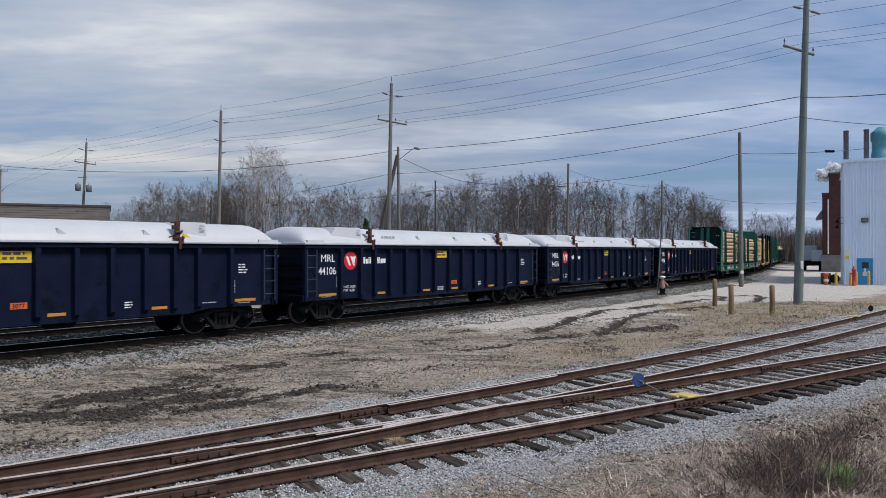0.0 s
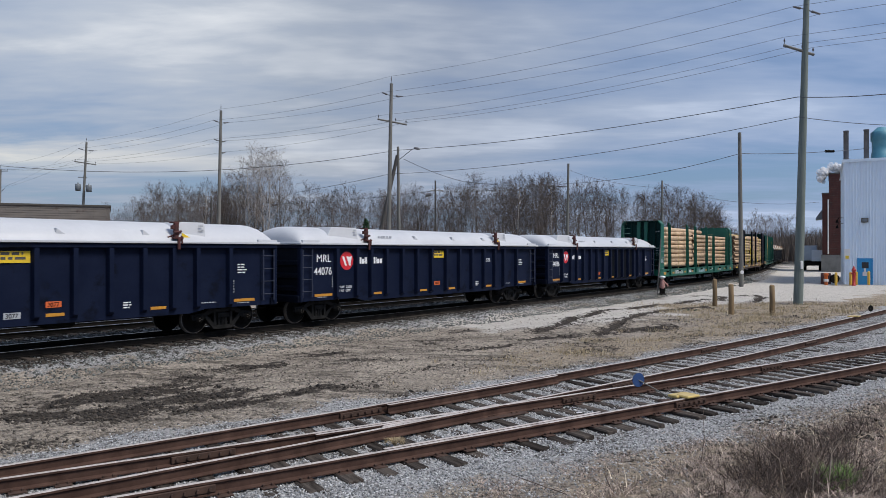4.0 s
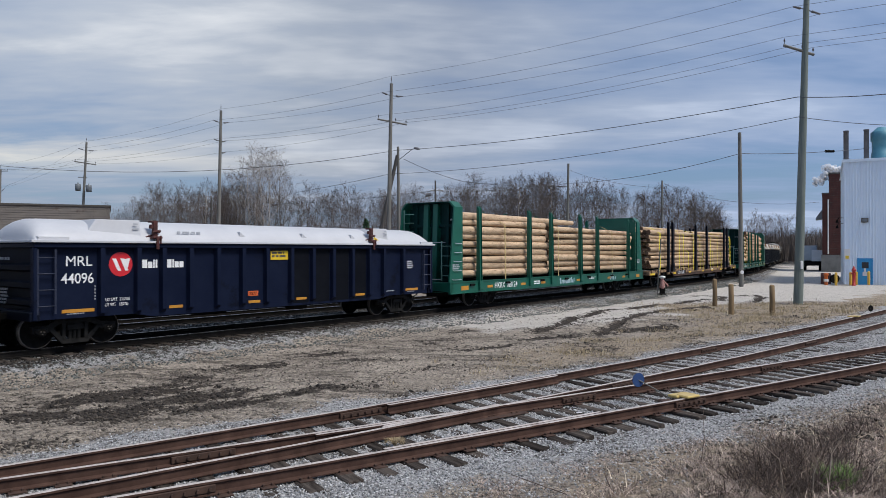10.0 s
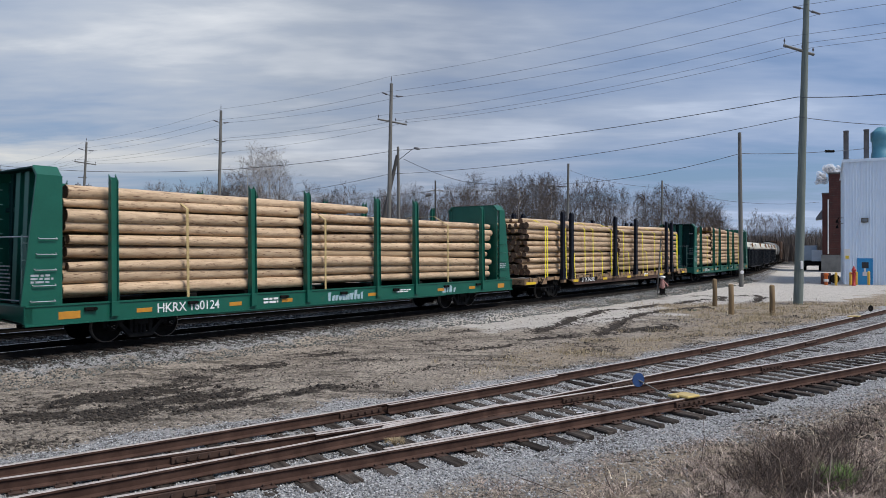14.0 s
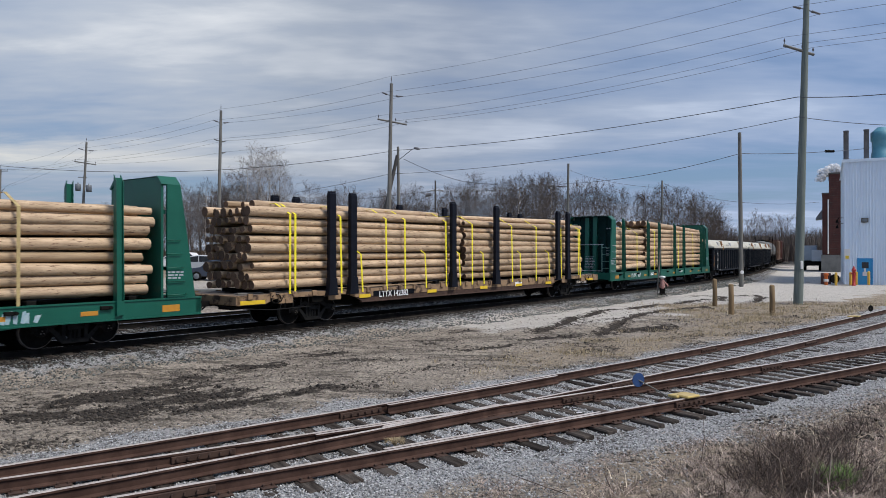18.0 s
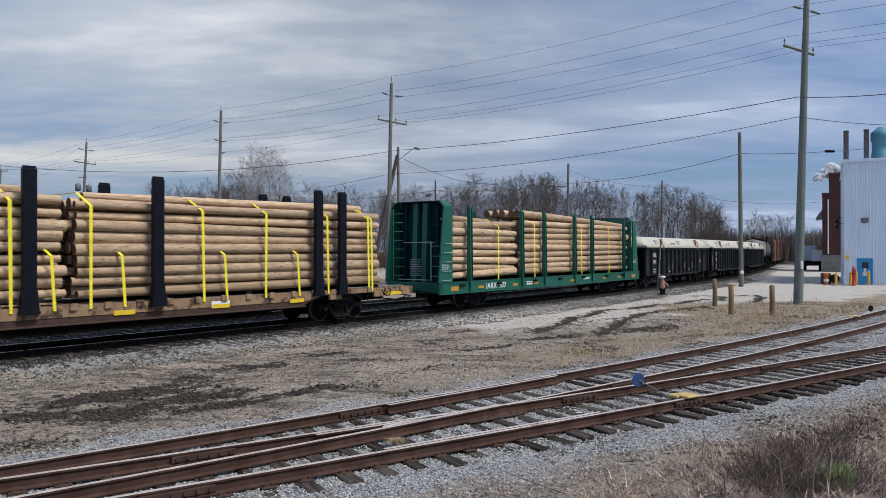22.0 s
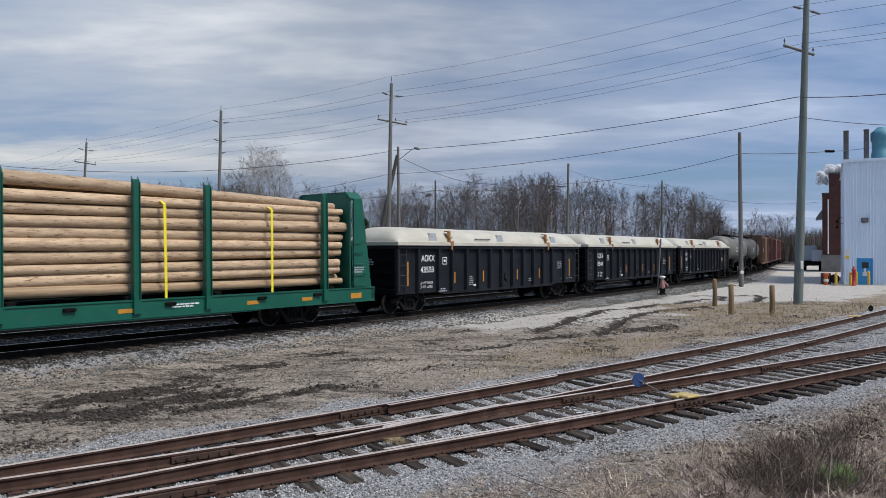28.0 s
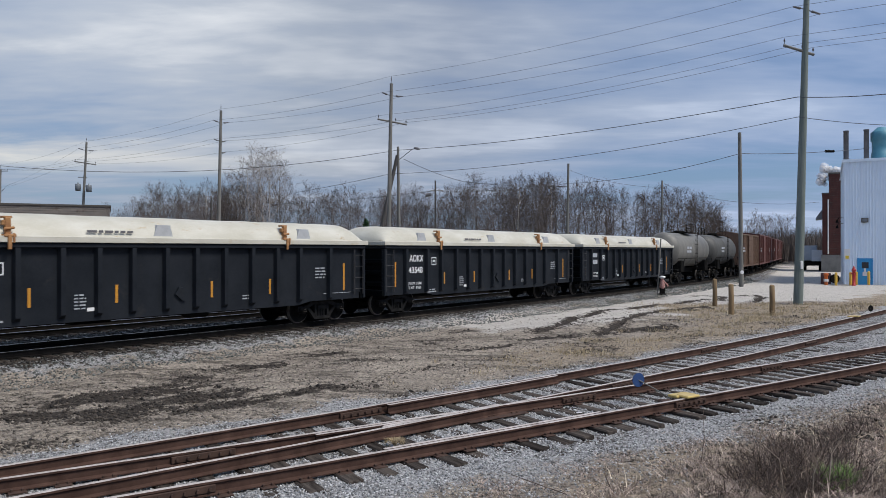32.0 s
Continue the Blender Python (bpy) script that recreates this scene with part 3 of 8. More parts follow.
def ground_material():
    m = bpy.data.materials.new("yard_ground")
    m.use_nodes = True
    nt = m.node_tree
    b = nt.nodes["Principled BSDF"]
    b.inputs["Roughness"].default_value = 0.95
    b.inputs["Specular IOR Level"].default_value = 0.2
    geo = nt.nodes.new("ShaderNodeNewGeometry")
    at = nt.nodes.new("ShaderNodeVertexColor")
    at.layer_name = "zones"
    sep = nt.nodes.new("ShaderNodeSeparateColor")
    nt.links.new(at.outputs[0], sep.inputs[0])

    def ragged(mask, amount=1.0, edge=0.09):
        n = nt.nodes.new("ShaderNodeTexNoise")
        n.inputs["Scale"].default_value, n.inputs["Detail"].default_value, n.inputs["Roughness"].default_value = 3.6, 9, 0.8
        nt.links.new(geo.outputs["Position"], n.inputs[0])
        a = nt.nodes.new("ShaderNodeMath")
        a.operation = "MULTIPLY_ADD"
        nt.links.new(n.outputs[0], a.inputs[0])
        a.inputs[1].default_value = amount * 2
        nt.links.new(mask, a.inputs[2])
        m = nt.nodes.new("ShaderNodeMapRange")
        m.inputs[1].default_value, m.inputs[2].default_value = 0.5 + amount - edge, 0.5 + amount + edge
        nt.links.new(a.outputs[0], m.inputs[0])
        return m.outputs[0]

    def tex(scale, detail=5, rough=0.65):
        n = nt.nodes.new("ShaderNodeTexNoise")
        n.inputs["Scale"].default_value, n.inputs["Detail"].default_value, n.inputs["Roughness"].default_value = scale, detail, rough
        nt.links.new(geo.outputs["Position"], n.inputs[0])
        return n.outputs[0]

    def ramp(fac, stops):
        n = nt.nodes.new("ShaderNodeValToRGB")
        els = n.color_ramp.elements
        while len(els) < len(stops):
            els.new(0.5)
        for e, (p, c) in zip(els, stops):
            e.position, e.color = p, (*c, 1)
        nt.links.new(fac, n.inputs[0])
        return n.outputs[0]

    def mix(fac, a, c, blend="MIX"):
        n = nt.nodes.new("ShaderNodeMixRGB")
        n.blend_type = blend
        for i, q in enumerate((fac, a, c)):
            if isinstance(q, float):
                n.inputs[i].default_value = q
            else:
                nt.links.new(q, n.inputs[i])
        return n.outputs[0]

    vor = nt.nodes.new("ShaderNodeTexVoronoi")
    vor.inputs["Scale"].default_value = 30
    nt.links.new(geo.outputs["Position"], vor.inputs[0])
    wide, mid, fine = tex(0.35), tex(3.2, 6, 0.7), tex(22, 5, 0.7)
    dirt = mix(0.5, ramp(mid, [(0.34, (0.225, 0.196, 0.163)), (0.5, (0.345, 0.303, 0.258)), (0.7, (0.465, 0.413, 0.358))]), ramp(fine, [(0.34, (0.14, 0.122, 0.102)), (0.5, (0.345, 0.303, 0.258)), (0.68, (0.56, 0.50, 0.435))]))
    dirt = mix(0.4, dirt, ramp(wide, [(0.35, (0.22, 0.188, 0.152)), (0.65, (0.44, 0.385, 0.315))]))
    stone = mix(0.35, ramp(vor.outputs["Color"], [(0.1, (0.145, 0.146, 0.149)), (0.9, (0.62, 0.62, 0.62))]), ramp(mid, [(0.3, (0.20, 0.199, 0.195)), (0.7, (0.37, 0.368, 0.362))]))
    pale = mix(0.35, ramp(mid, [(0.3, (0.46, 0.43, 0.39)), (0.7, (0.63, 0.60, 0.555))]), ramp(fine, [(0.3, (0.37, 0.34, 0.30)), (0.7, (0.62, 0.58, 0.53))]))
    chip = nt.nodes.new("ShaderNodeTexVoronoi")
    chip.inputs["Scale"].default_value = 17
    chip.inputs["Randomness"].default_value = 1.0
    nt.links.new(geo.outputs["Position"], chip.inputs[0])
    crumb = ramp(chip.outputs["Color"], [(0.08, (0.5, 0.49, 0.47)), (0.45, (1.0, 1.0, 1.0)), (0.92, (1.5, 1.48, 1.45))])
    wet = mix(0.5, ramp(mid, [(0.3, (0.018, 0.0145, 0.012)), (0.7, (0.058, 0.047, 0.038))]), ramp(fine, [(0.38, (0.010, 0.0085, 0.0075)), (0.66, (0.12, 0.10, 0.084))]))
    turf = mix(0.5, ramp(mid, [(0.3, (0.20, 0.163, 0.12)), (0.7, (0.43, 0.36, 0.268))]), ramp(fine, [(0.34, (0.10, 0.08, 0.064)), (0.66, (0.48, 0.395, 0.30))]))
    mp = nt.nodes.new("ShaderNodeMapping")
    mp.inputs["Rotation"].default_value = (0, 0, radians(-40))
    mp.inputs["Scale"].default_value = (0.5, 1.5, 1.0)
    nt.links.new(geo.outputs["Position"], mp.inputs[0])
    pn = nt.nodes.new("ShaderNodeTexNoise")
    pn.inputs["Scale"].default_value, pn.inputs["Detail"].default_value, pn.inputs["Roughness"].default_value = 0.9, 9, 0.78
    nt.links.new(mp.outputs[0], pn.inputs[0])
    patch = ramp(pn.outputs[0], [(0.50, (0, 0, 0)), (0.56, (0.45, 0.45, 0.45)), (0.62, (0.85, 0.85, 0.85))])
    dirt = mix(patch, dirt, wet)
    grit = ramp(tex(9.0, 9, 0.84), [(0.37, (0.30, 0.29, 0.28)), (0.47, (0.88, 0.88, 0.88)), (0.54, (1.06, 1.05, 1.03)), (0.63, (1.75, 1.70, 1.60))])
    dirt = mix(0.9, mix(0.5, dirt, crumb, "MULTIPLY"), grit, "MULTIPLY")
    wet = mix(0.9, mix(0.9, wet, crumb, "MULTIPLY"), grit, "MULTIPLY")
    turf = mix(0.8, turf, grit, "MULTIPLY")
    col = mix(ragged(at.outputs["Alpha"], 1.3, 0.14), mix(ragged(sep.outputs[1], 0.6, 0.2), dirt, mix(0.35, pale, grit, "MULTIPLY")), turf)
    col = mix(ragged(sep.outputs[0], 1.0, 0.12), col, stone)
    col = mix(ragged(sep.outputs[2], 2.2, 0.12), col, wet)
    nt.links.new(col, b.inputs["Base Color"])
    bp = nt.nodes.new("ShaderNodeBump")
    bp.inputs["Strength"].default_value, bp.inputs["Distance"].default_value = 1.0, 0.07
    hgt = nt.nodes.new("ShaderNodeMath")
    hgt.operation = "ADD"
    nt.links.new(mix(0.5, fine, chip.outputs["Distance"], "ADD"), hgt.inputs[0])
    nt.links.new(mid, hgt.inputs[1])
    nt.links.new(hgt.outputs[0], bp.inputs["Height"])
    nt.links.new(bp.outputs[0], b.inputs["Normal"])
    return m


def build_ground():
    xs = np.concatenate([[-3000, -1200, -500, -250, -150, -100, -70], np.arange(-52, -20, 2.0), np.arange(-20, 2, 0.25), np.arange(2, 28, 0.14), np.arange(28, 70, 2.0), [80, 100, 150, 250, 500, 1200, 3000]])
    ys = np.concatenate([[-3000, -1000, -300, -100, -40, -20, -8, -2], np.arange(2, 8, 0.5), np.arange(8, 24, 0.2), np.arange(24, 50, 0.14), np.arange(50, 64, 0.5), np.arange(64, 120, 4.0), [130, 150, 180, 230, 300, 450, 700, 1200, 3000]])
    X, Y = np.meshgrid(xs, ys)
    off = main_offset(X, Y)
    Z = ground_height(X, Y, off)
    n, w = X.size, len(xs)
    idx = np.arange(n).reshape(X.shape)
    quads = np.stack([idx[:-1, :-1], idx[:-1, 1:], idx[1:, 1:], idx[1:, :-1]], -1).reshape(-1, 4)
    me = bpy.data.meshes.new("ground")
    me.from_pydata(np.stack([X.ravel(), Y.ravel(), Z.ravel()], 1).tolist(), [], quads.tolist())
    lay = me.color_attributes.new("zones", "FLOAT_COLOR", "POINT")
    g, r, m, t = zones(X, Y, off)
    lay.data.foreach_set("color", np.stack([g.ravel(), r.ravel(), m.ravel(), t.ravel()], 1).astype(np.float32).ravel())
    me.polygons.foreach_set("use_smooth", [True] * len(me.polygons))
    me.materials.append(ground_material())
    tagged(new("ground", me), "yard ground of bare dirt, gravel, dry grass and muddy wheel ruts", "ground", kind="structure")


build_ground()


def on_ground(x, y):
    return float(ground_height(np.array([[float(x)]]), np.array([[float(y)]]))[0, 0])


# ---------- tracks ----------
RAIL_SHAPE = [(-0.07, -0.17), (0.07, -0.17), (0.07, -0.155), (0.012, -0.135), (0.012, -0.04), (0.036, -0.03), (0.036, -0.004), (0.028, 0.0), (-0.028, 0.0), (-0.036, -0.004), (-0.036, -0.03), (-0.012, -0.04), (-0.012, -0.135), (-0.07, -0.155)]


def rail(name, pts, z, parent, mats, label=""):
    g = Geo()
    n = len(RAIL_SHAPE)
    vs, fs, sl = [], [], []
    for i, p in enumerate(pts):
        a, b = pts[max(i - 1, 0)], pts[min(i + 1, len(pts) - 1)]
        d = Vector((b[0] - a[0], b[1] - a[1])).normalized()
        vs += [(p[0] + d.y * u, p[1] - d.x * u, z + v) for u, v in RAIL_SHAPE]
    for i in range(len(pts) - 1):
        for k in range(n):
            g_face = (i * n + k, i * n + (k + 1) % n, (i + 1) * n + (k + 1) % n, (i + 1) * n + k)
            fs.append(g_face)
            sl.append(1 if 6 <= k <= 8 else 0)
    g.v = vs
    g.f, g.m, g.s = [list(f) for f in fs], sl, [False] * len(fs)
    g.add(vs[:n], [list(range(n))])
    g.add(vs[-n:], [list(range(n))[::-1]])
    return part(name, g, mats, parent, label)


def offset_curve(fn, x0, x1, off, step=0.5):
    pts = []
    x = x0
    while x <= x1 + 1e-6:
        y, dy = fn(x), (fn(x + 0.01) - fn(x - 0.01)) / 0.02
        k = math.hypot(1, dy)
        pts.append((x - dy / k * off, y + 1 / k * off))
        x += step
    return pts


POLISHED = surface("polished_rail_head", (0.42, 0.42, 0.43), (0.52, 0.52, 0.53), rough=0.25, metal=0.9, scale=3, fine=40, bump=0.03)


def tie_mesh(length, seed):
    rnd = random.Random(seed)
    g = Geo()
    h, w = 0.17, 0.225
    a = [rnd.uniform(-0.02, 0.02) for _ in range(8)]
    length += rnd.uniform(-0.16, 0.12)
    g.soft(-w / 2 + a[0], w / 2 + a[1], -length / 2 + a[2] * 3, length / 2 + a[3] * 3, -h, 0.0, 0.016 + 0.008 * rnd.random())
    return g.mesh("tie", TIE)


def build_tracks():
    rnd = random.Random(5)
    # two tracks of the main line
    for name, off, label in (("main_track", 0.0, "main line track with polished rails on dark ballast"), ("second_track", -4.65, "second track behind the main line")):
        t = thing(name, label, "track", kind="structure")
        for side in (0.755, -0.755):
            pts = [on_line(s, off + side) for s in np.arange(-45, 330, 3.0)]
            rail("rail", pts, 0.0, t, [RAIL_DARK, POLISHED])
        meshes = [tie_mesh(2.6, k) for k in range(4)]
        s = -30.0
        while s < 115:
            x, y = on_line(s, off)
            h = float(np.interp(s, _s, _h))
            part("tie", meshes[rnd.randrange(4)], TIE, t, at=pose(x, y, -0.172, 0, 0, -math.degrees(h) + 90 + rnd.uniform(-1, 1)))
            s += 0.56
    # yard tracks meeting at a turnout
    z = RAIL_NEAR
    a = thing("yard_track", "rusty yard track curving away to the road crossing", "track", kind="structure")
    b = thing("yard_siding", "rusty siding that leaves the yard track at a turnout", "track", kind="structure")
    for off in (0.755, -0.755):
        if off > 0:
            rail("rail", offset_curve(yard_a, -8, 44, off), z, a, [RAIL, RAIL_HEAD])
            rail("rail", offset_curve(yard_b, -8, 44, off), z - 0.003, b, [RAIL, RAIL_HEAD])
        else:
            rail("rail", offset_curve(yard_b, -8, 44, off), z, b, [RAIL, RAIL_HEAD])
            rail("rail", offset_curve(yard_a, -8, 44, off), z, a, [RAIL, RAIL_HEAD])
    # guard rails and wing rails of the frog
    rail("guard_rail", offset_curve(yard_a, -0.6, 3.0, 0.755 - 0.115, 0.4), z - 0.004, a, [RAIL, RAIL_HEAD])
    rail("guard_rail", offset_curve(yard_b, -1.2, 2.6, -0.755 + 0.115, 0.4), z - 0.004, b, [RAIL, RAIL_HEAD])
    rail("wing_rail", offset_curve(yard_b, -1.6, 0.6, 0.755 - 0.10, 0.4), z - 0.004, b, [RAIL, RAIL_HEAD])
    rail("wing_rail", offset_curve(yard_a, -1.4, 0.8, -0.755 + 0.10, 0.4), z - 0.004, a, [RAIL, RAIL_HEAD])
    # joint bars with bolts, spikes on tie plates
    g = Geo()
    g.soft(-0.45, 0.45, -0.02, 0.02, -0.05, 0.045, 0.008)
    for k in range(6):
        g.lathe([(0.022, -0.06), (0.022, -0.015), (0.012, -0.012)], 6, axis="y", at=(-0.375 + 0.15 * k, 0, 0))
    bar = g.mesh("joint_bar", RUST)
    for fn, off, xs, owner in ((yard_a, 0.755, (-1.0, 8.3, 14.4), a), (yard_a, -0.755, (3.4, 11.0), a), (yard_b, 0.755, (-3.0, 3.1, 8.6), b), (yard_b, -0.755, (-3.6, 4.3, 12.4), b)):
        for x in xs:
            (px, py), (qx, qy) = offset_curve(fn, x, x + 0.3, off, 0.3)[:2]
            ang = math.degrees(math.atan2(qy - py, qx - px))
            for sgn in (-1, 1):
                k = Vector((-(qy - py), qx - px)).normalized() * sgn * 0.035
                part("joint_bar", bar, RUST, owner, at=pose(px + k.x, py + k.y, z - 0.088, 0, 0, ang + (180 if sgn > 0 else 0)))
    gp = Geo()
    gp.soft(-0.10, 0.10, -0.17, 0.17, 0.0, 0.018, 0.005)
    for u in (-0.06, 0.06):
        for v in (-0.095, 0.095):
            gp.soft(u - 0.014, u + 0.014, v - 0.02, v + 0.02, 0.01, 0.05, 0.004)
    plate = gp.mesh("tie_plate", RUST)
    # ties, square to the siding, long ones under the turnout
    short = [tie_mesh(2.55, 20 + k) for k in range(5)]
    x = -7.6
    while x < 34:
        y, dy = yard_b(x), (yard_b(x + 0.01) - yard_b(x - 0.01)) / 0.02
        ang = math.degrees(math.atan2(dy, 1))
        n = Vector((-dy, 1)).normalized()
        # how far across to the other track
        px, py = x, y
        for _ in range(12):
            gap = (yard_a(px) - py) * 0.75
            px, py = px + n.x * gap, py + n.y * gap
        across = math.hypot(px - x, py - y) if (py - y) > -0.2 else 0.0
        jit = rnd.uniform(-1.3, 1.3)
        out = rnd.uniform(-0.10, 0.14)
        if across < 2.5:
            length = 2.6 + across
            c = Vector((x, y)) + n * (across / 2 - out)
            part("tie", tie_mesh(length, rnd.randrange(999)), TIE, b, at=pose(c.x, c.y, z - 0.172 - rnd.uniform(0.008, 0.03), rnd.uniform(-0.5, 0.5), 0, ang + jit))
        else:
            c = Vector((x, y)) - n * out
            part("tie", short[rnd.randrange(5)], TIE, b, at=pose(c.x, c.y, z - 0.172 - 0.006, rnd.uniform(-0.9, 0.9), 0, ang + jit))
        for off in (-0.755, 0.755):
            if x < 14:
                part("tie_plate", plate, RUST, b, at=pose(x + n.x * off, y + n.y * off, z - 0.186, 0, 0, ang))
        x += 0.53 / math.hypot(1, dy) * rnd.uniform(0.94, 1.06)
    x = 6.3
    while x < 40:
        y, dy = yard_a(x), (yard_a(x + 0.01) - yard_a(x - 0.01)) / 0.02
        ang = math.degrees(math.atan2(dy, 1))
        part("tie", short[rnd.randrange(5)], TIE, a, at=pose(x, y, z - 0.172 - rnd.uniform(0.006, 0.03), rnd.uniform(-0.6, 0.6), 0, ang + rnd.uniform(-2, 2)))
        x += 0.55 / math.hypot(1, dy)


build_tracks()


# ---------- train ----------
def wheelset_mesh():
    g = Geo()
    for sgn in (-1, 1):
        y = sgn * 0.755
        prof = [(0.10, y + sgn * 0.07), (0.30, y + sgn * 0.02), (0.395, y + sgn * 0.035), (0.40, y + sgn * 0.07), (0.442, y + sgn * 0.065), (0.455, y + sgn * 0.0), (0.457, y - sgn * 0.035), (0.482, y - sgn * 0.045), (0.478, y - sgn * 0.072), (0.39, y - sgn * 0.075), (0.28, y - sgn * 0.02), (0.10, y - sgn * 0.05)]
        g.lathe(prof, 28, 0, "y")
        g.lathe([(0.443, y + sgn * 0.066), (0.4575, y + sgn * 0.0), (0.459, y - sgn * 0.035)], 28, 1, "y", caps=False)
        g.lathe([(0.428, y + sgn * 0.0715), (0.446, y + sgn * 0.0705)], 28, 1, "y", caps=False)
        g.lathe([(0.085, y + sgn * 0.05), (0.085, y + sgn * 0.30), (0.10, y + sgn * 0.30), (0.10, y + sgn * 0.40), (0.07, y + sgn * 0.41)], 14, 0, "y")
        for k in range(3):
            a = 2 * math.pi * k / 3
            g.lathe([(0.016, y + sgn * 0.41), (0.016, y + sgn * 0.435)], 6, 1, "y", at=(0.045 * math.cos(a), 0, 0.045 * math.sin(a)))
    g.tube([(0, -0.72, 0), (0, 0.72, 0)], 0.085, 12)
    return g.mesh("wheelset", [IRON, TREAD])


WHEELSET = wheelset_mesh()
WHEEL_R = 0.457


def side_frame_mesh():
    g = Geo()
    for sgn in (-1, 1):
        y0, y1 = sgn * 0.93, sgn * 1.07
        top = [(-1.12, 0.43), (-1.12, 0.60), (-0.72, 0.63), (-0.42, 0.80), (0.42, 0.80), (0.72, 0.63), (1.12, 0.60), (1.12, 0.43), (0.70, 0.43), (0.66, 0.52), (0.40, 0.64), (-0.40, 0.64), (-0.66, 0.52), (-0.70, 0.43)]
        g.prism(top, "y", y0, y1)
        g.prism([(-0.72, 0.55), (-0.60, 0.56), (-0.26, 0.22), (0.26, 0.22), (0.60, 0.56), (0.72, 0.55), (0.34, 0.11), (-0.34, 0.11)], "y", y0, y1)
        for u in (-0.34, 0.25):
            g.box(u, u + 0.09, min(y0, y1), max(y0, y1), 0.20, 0.66)
        for u in (-0.12, 0.0, 0.12):                         # coil springs
            g.tube([(u, sgn * 1.0, 0.22), (u, sgn * 1.0, 0.47)], 0.055, 8)
        g.soft(-0.22, 0.22, sgn * 1.0 - 0.10, sgn * 1.0 + 0.10, 0.46, 0.62, 0.02)
        for u in (-0.89, 0.89):                              # bearing adapters
            g.soft(u - 0.16, u + 0.16, sgn * 1.0 - 0.11, sgn * 1.0 + 0.11, 0.44, 0.57, 0.02)
            g.lathe([(0.12, sgn * 0.95), (0.12, sgn * 1.14), (0.08, sgn * 1.16)], 14, axis="y", at=(u, 0, WHEEL_R))
        for u in (-0.47, 0.47):                              # brake shoes and hangers
            g.soft(u - 0.05, u + 0.05, sgn * 0.70, sgn * 0.84, 0.28, 0.60, 0.02)
    g.soft(-0.19, 0.19, -1.0, 1.0, 0.46, 0.70, 0.03)
    g.tube([(-0.47, -0.78, 0.40), (-0.47, 0.78, 0.40)], 0.035, 6)
    g.tube([(0.47, -0.78, 0.40), (0.47, 0.78, 0.40)], 0.035, 6)
    return g.mesh("side_frames", TRUCK)


SIDE_FRAMES = side_frame_mesh()
CARS = []          # (car, metres along the line at the start, half the distance of its trucks)
WHEELS = []


def add_trucks(car, half, front=0.0, rear=0.0):
    for x in (-half + front, half + rear):
        tr = part("truck", SIDE_FRAMES, TRUCK, car, "dark cast-steel truck with coil springs", at=(x, 0, 0))
        for u in (-0.89, 0.89):
            part("wheelset", WHEELSET, TRUCK, tr, at=(u, 0, WHEEL_R))


def add_couplers(car, end, out=0.66):
    for sgn in (-1, 1):
        g = Geo()
        g.soft(min(sgn * (end - 0.9), sgn * (end + out - 0.25)), max(sgn * (end - 0.9), sgn * (end + out - 0.25)), -0.07, 0.07, 0.76, 0.94, 0.02)
        g.prism([(sgn * (end + out - 0.3), -0.13), (sgn * (end + out + 0.04), -0.16), (sgn * (end + out + 0.06), 0.02), (sgn * (end + out - 0.02), 0.15), (sgn * (end + out - 0.3), 0.13)], "z", 0.72, 1.0)
        g.tube([(sgn * (end - 0.1), 0.35, 0.72), (sgn * (end + 0.2), 0.33, 0.55), (sgn * (end + out), 0.3, 0.5)], 0.025, 6)
        g.tube([(sgn * (end + 0.02), -0.2, 0.80), (sgn * (end + 0.02), -1.35, 0.74)], 0.02, 6)
        part("coupler", g, IRON, car)


def ladder(car, x, y, z0, z1, rungs, width, mats, along="x", name="ladder", rail_bars=True):
    g = Geo()
    for k in range(rungs):
        z = z0 + (z1 - z0) * (k + 0.5) / rungs
        if along == "x":
            g.tube([(x - width / 2, y + 0.09, z), (x - width / 2, y, z), (x + width / 2, y, z), (x + width / 2, y + 0.09, z)], 0.017, 5)
        else:
            g.tube([(x + 0.09, y - width / 2, z), (x, y - width / 2, z), (x, y + width / 2, z), (x + 0.09, y + width / 2, z)], 0.014, 5)
    for sgn in (-1, 1) if rail_bars else (1,):
        if along == "x":
            g.box(x + sgn * width / 2 - 0.025, x + sgn * width / 2 + 0.025, y - 0.006, y + 0.02, z0, z1)
        else:
            g.box(x - 0.006, x + 0.02, y + sgn * width / 2 - 0.025, y + sgn * width / 2 + 0.025, z0, z1)
    return part(name, g, mats, car)


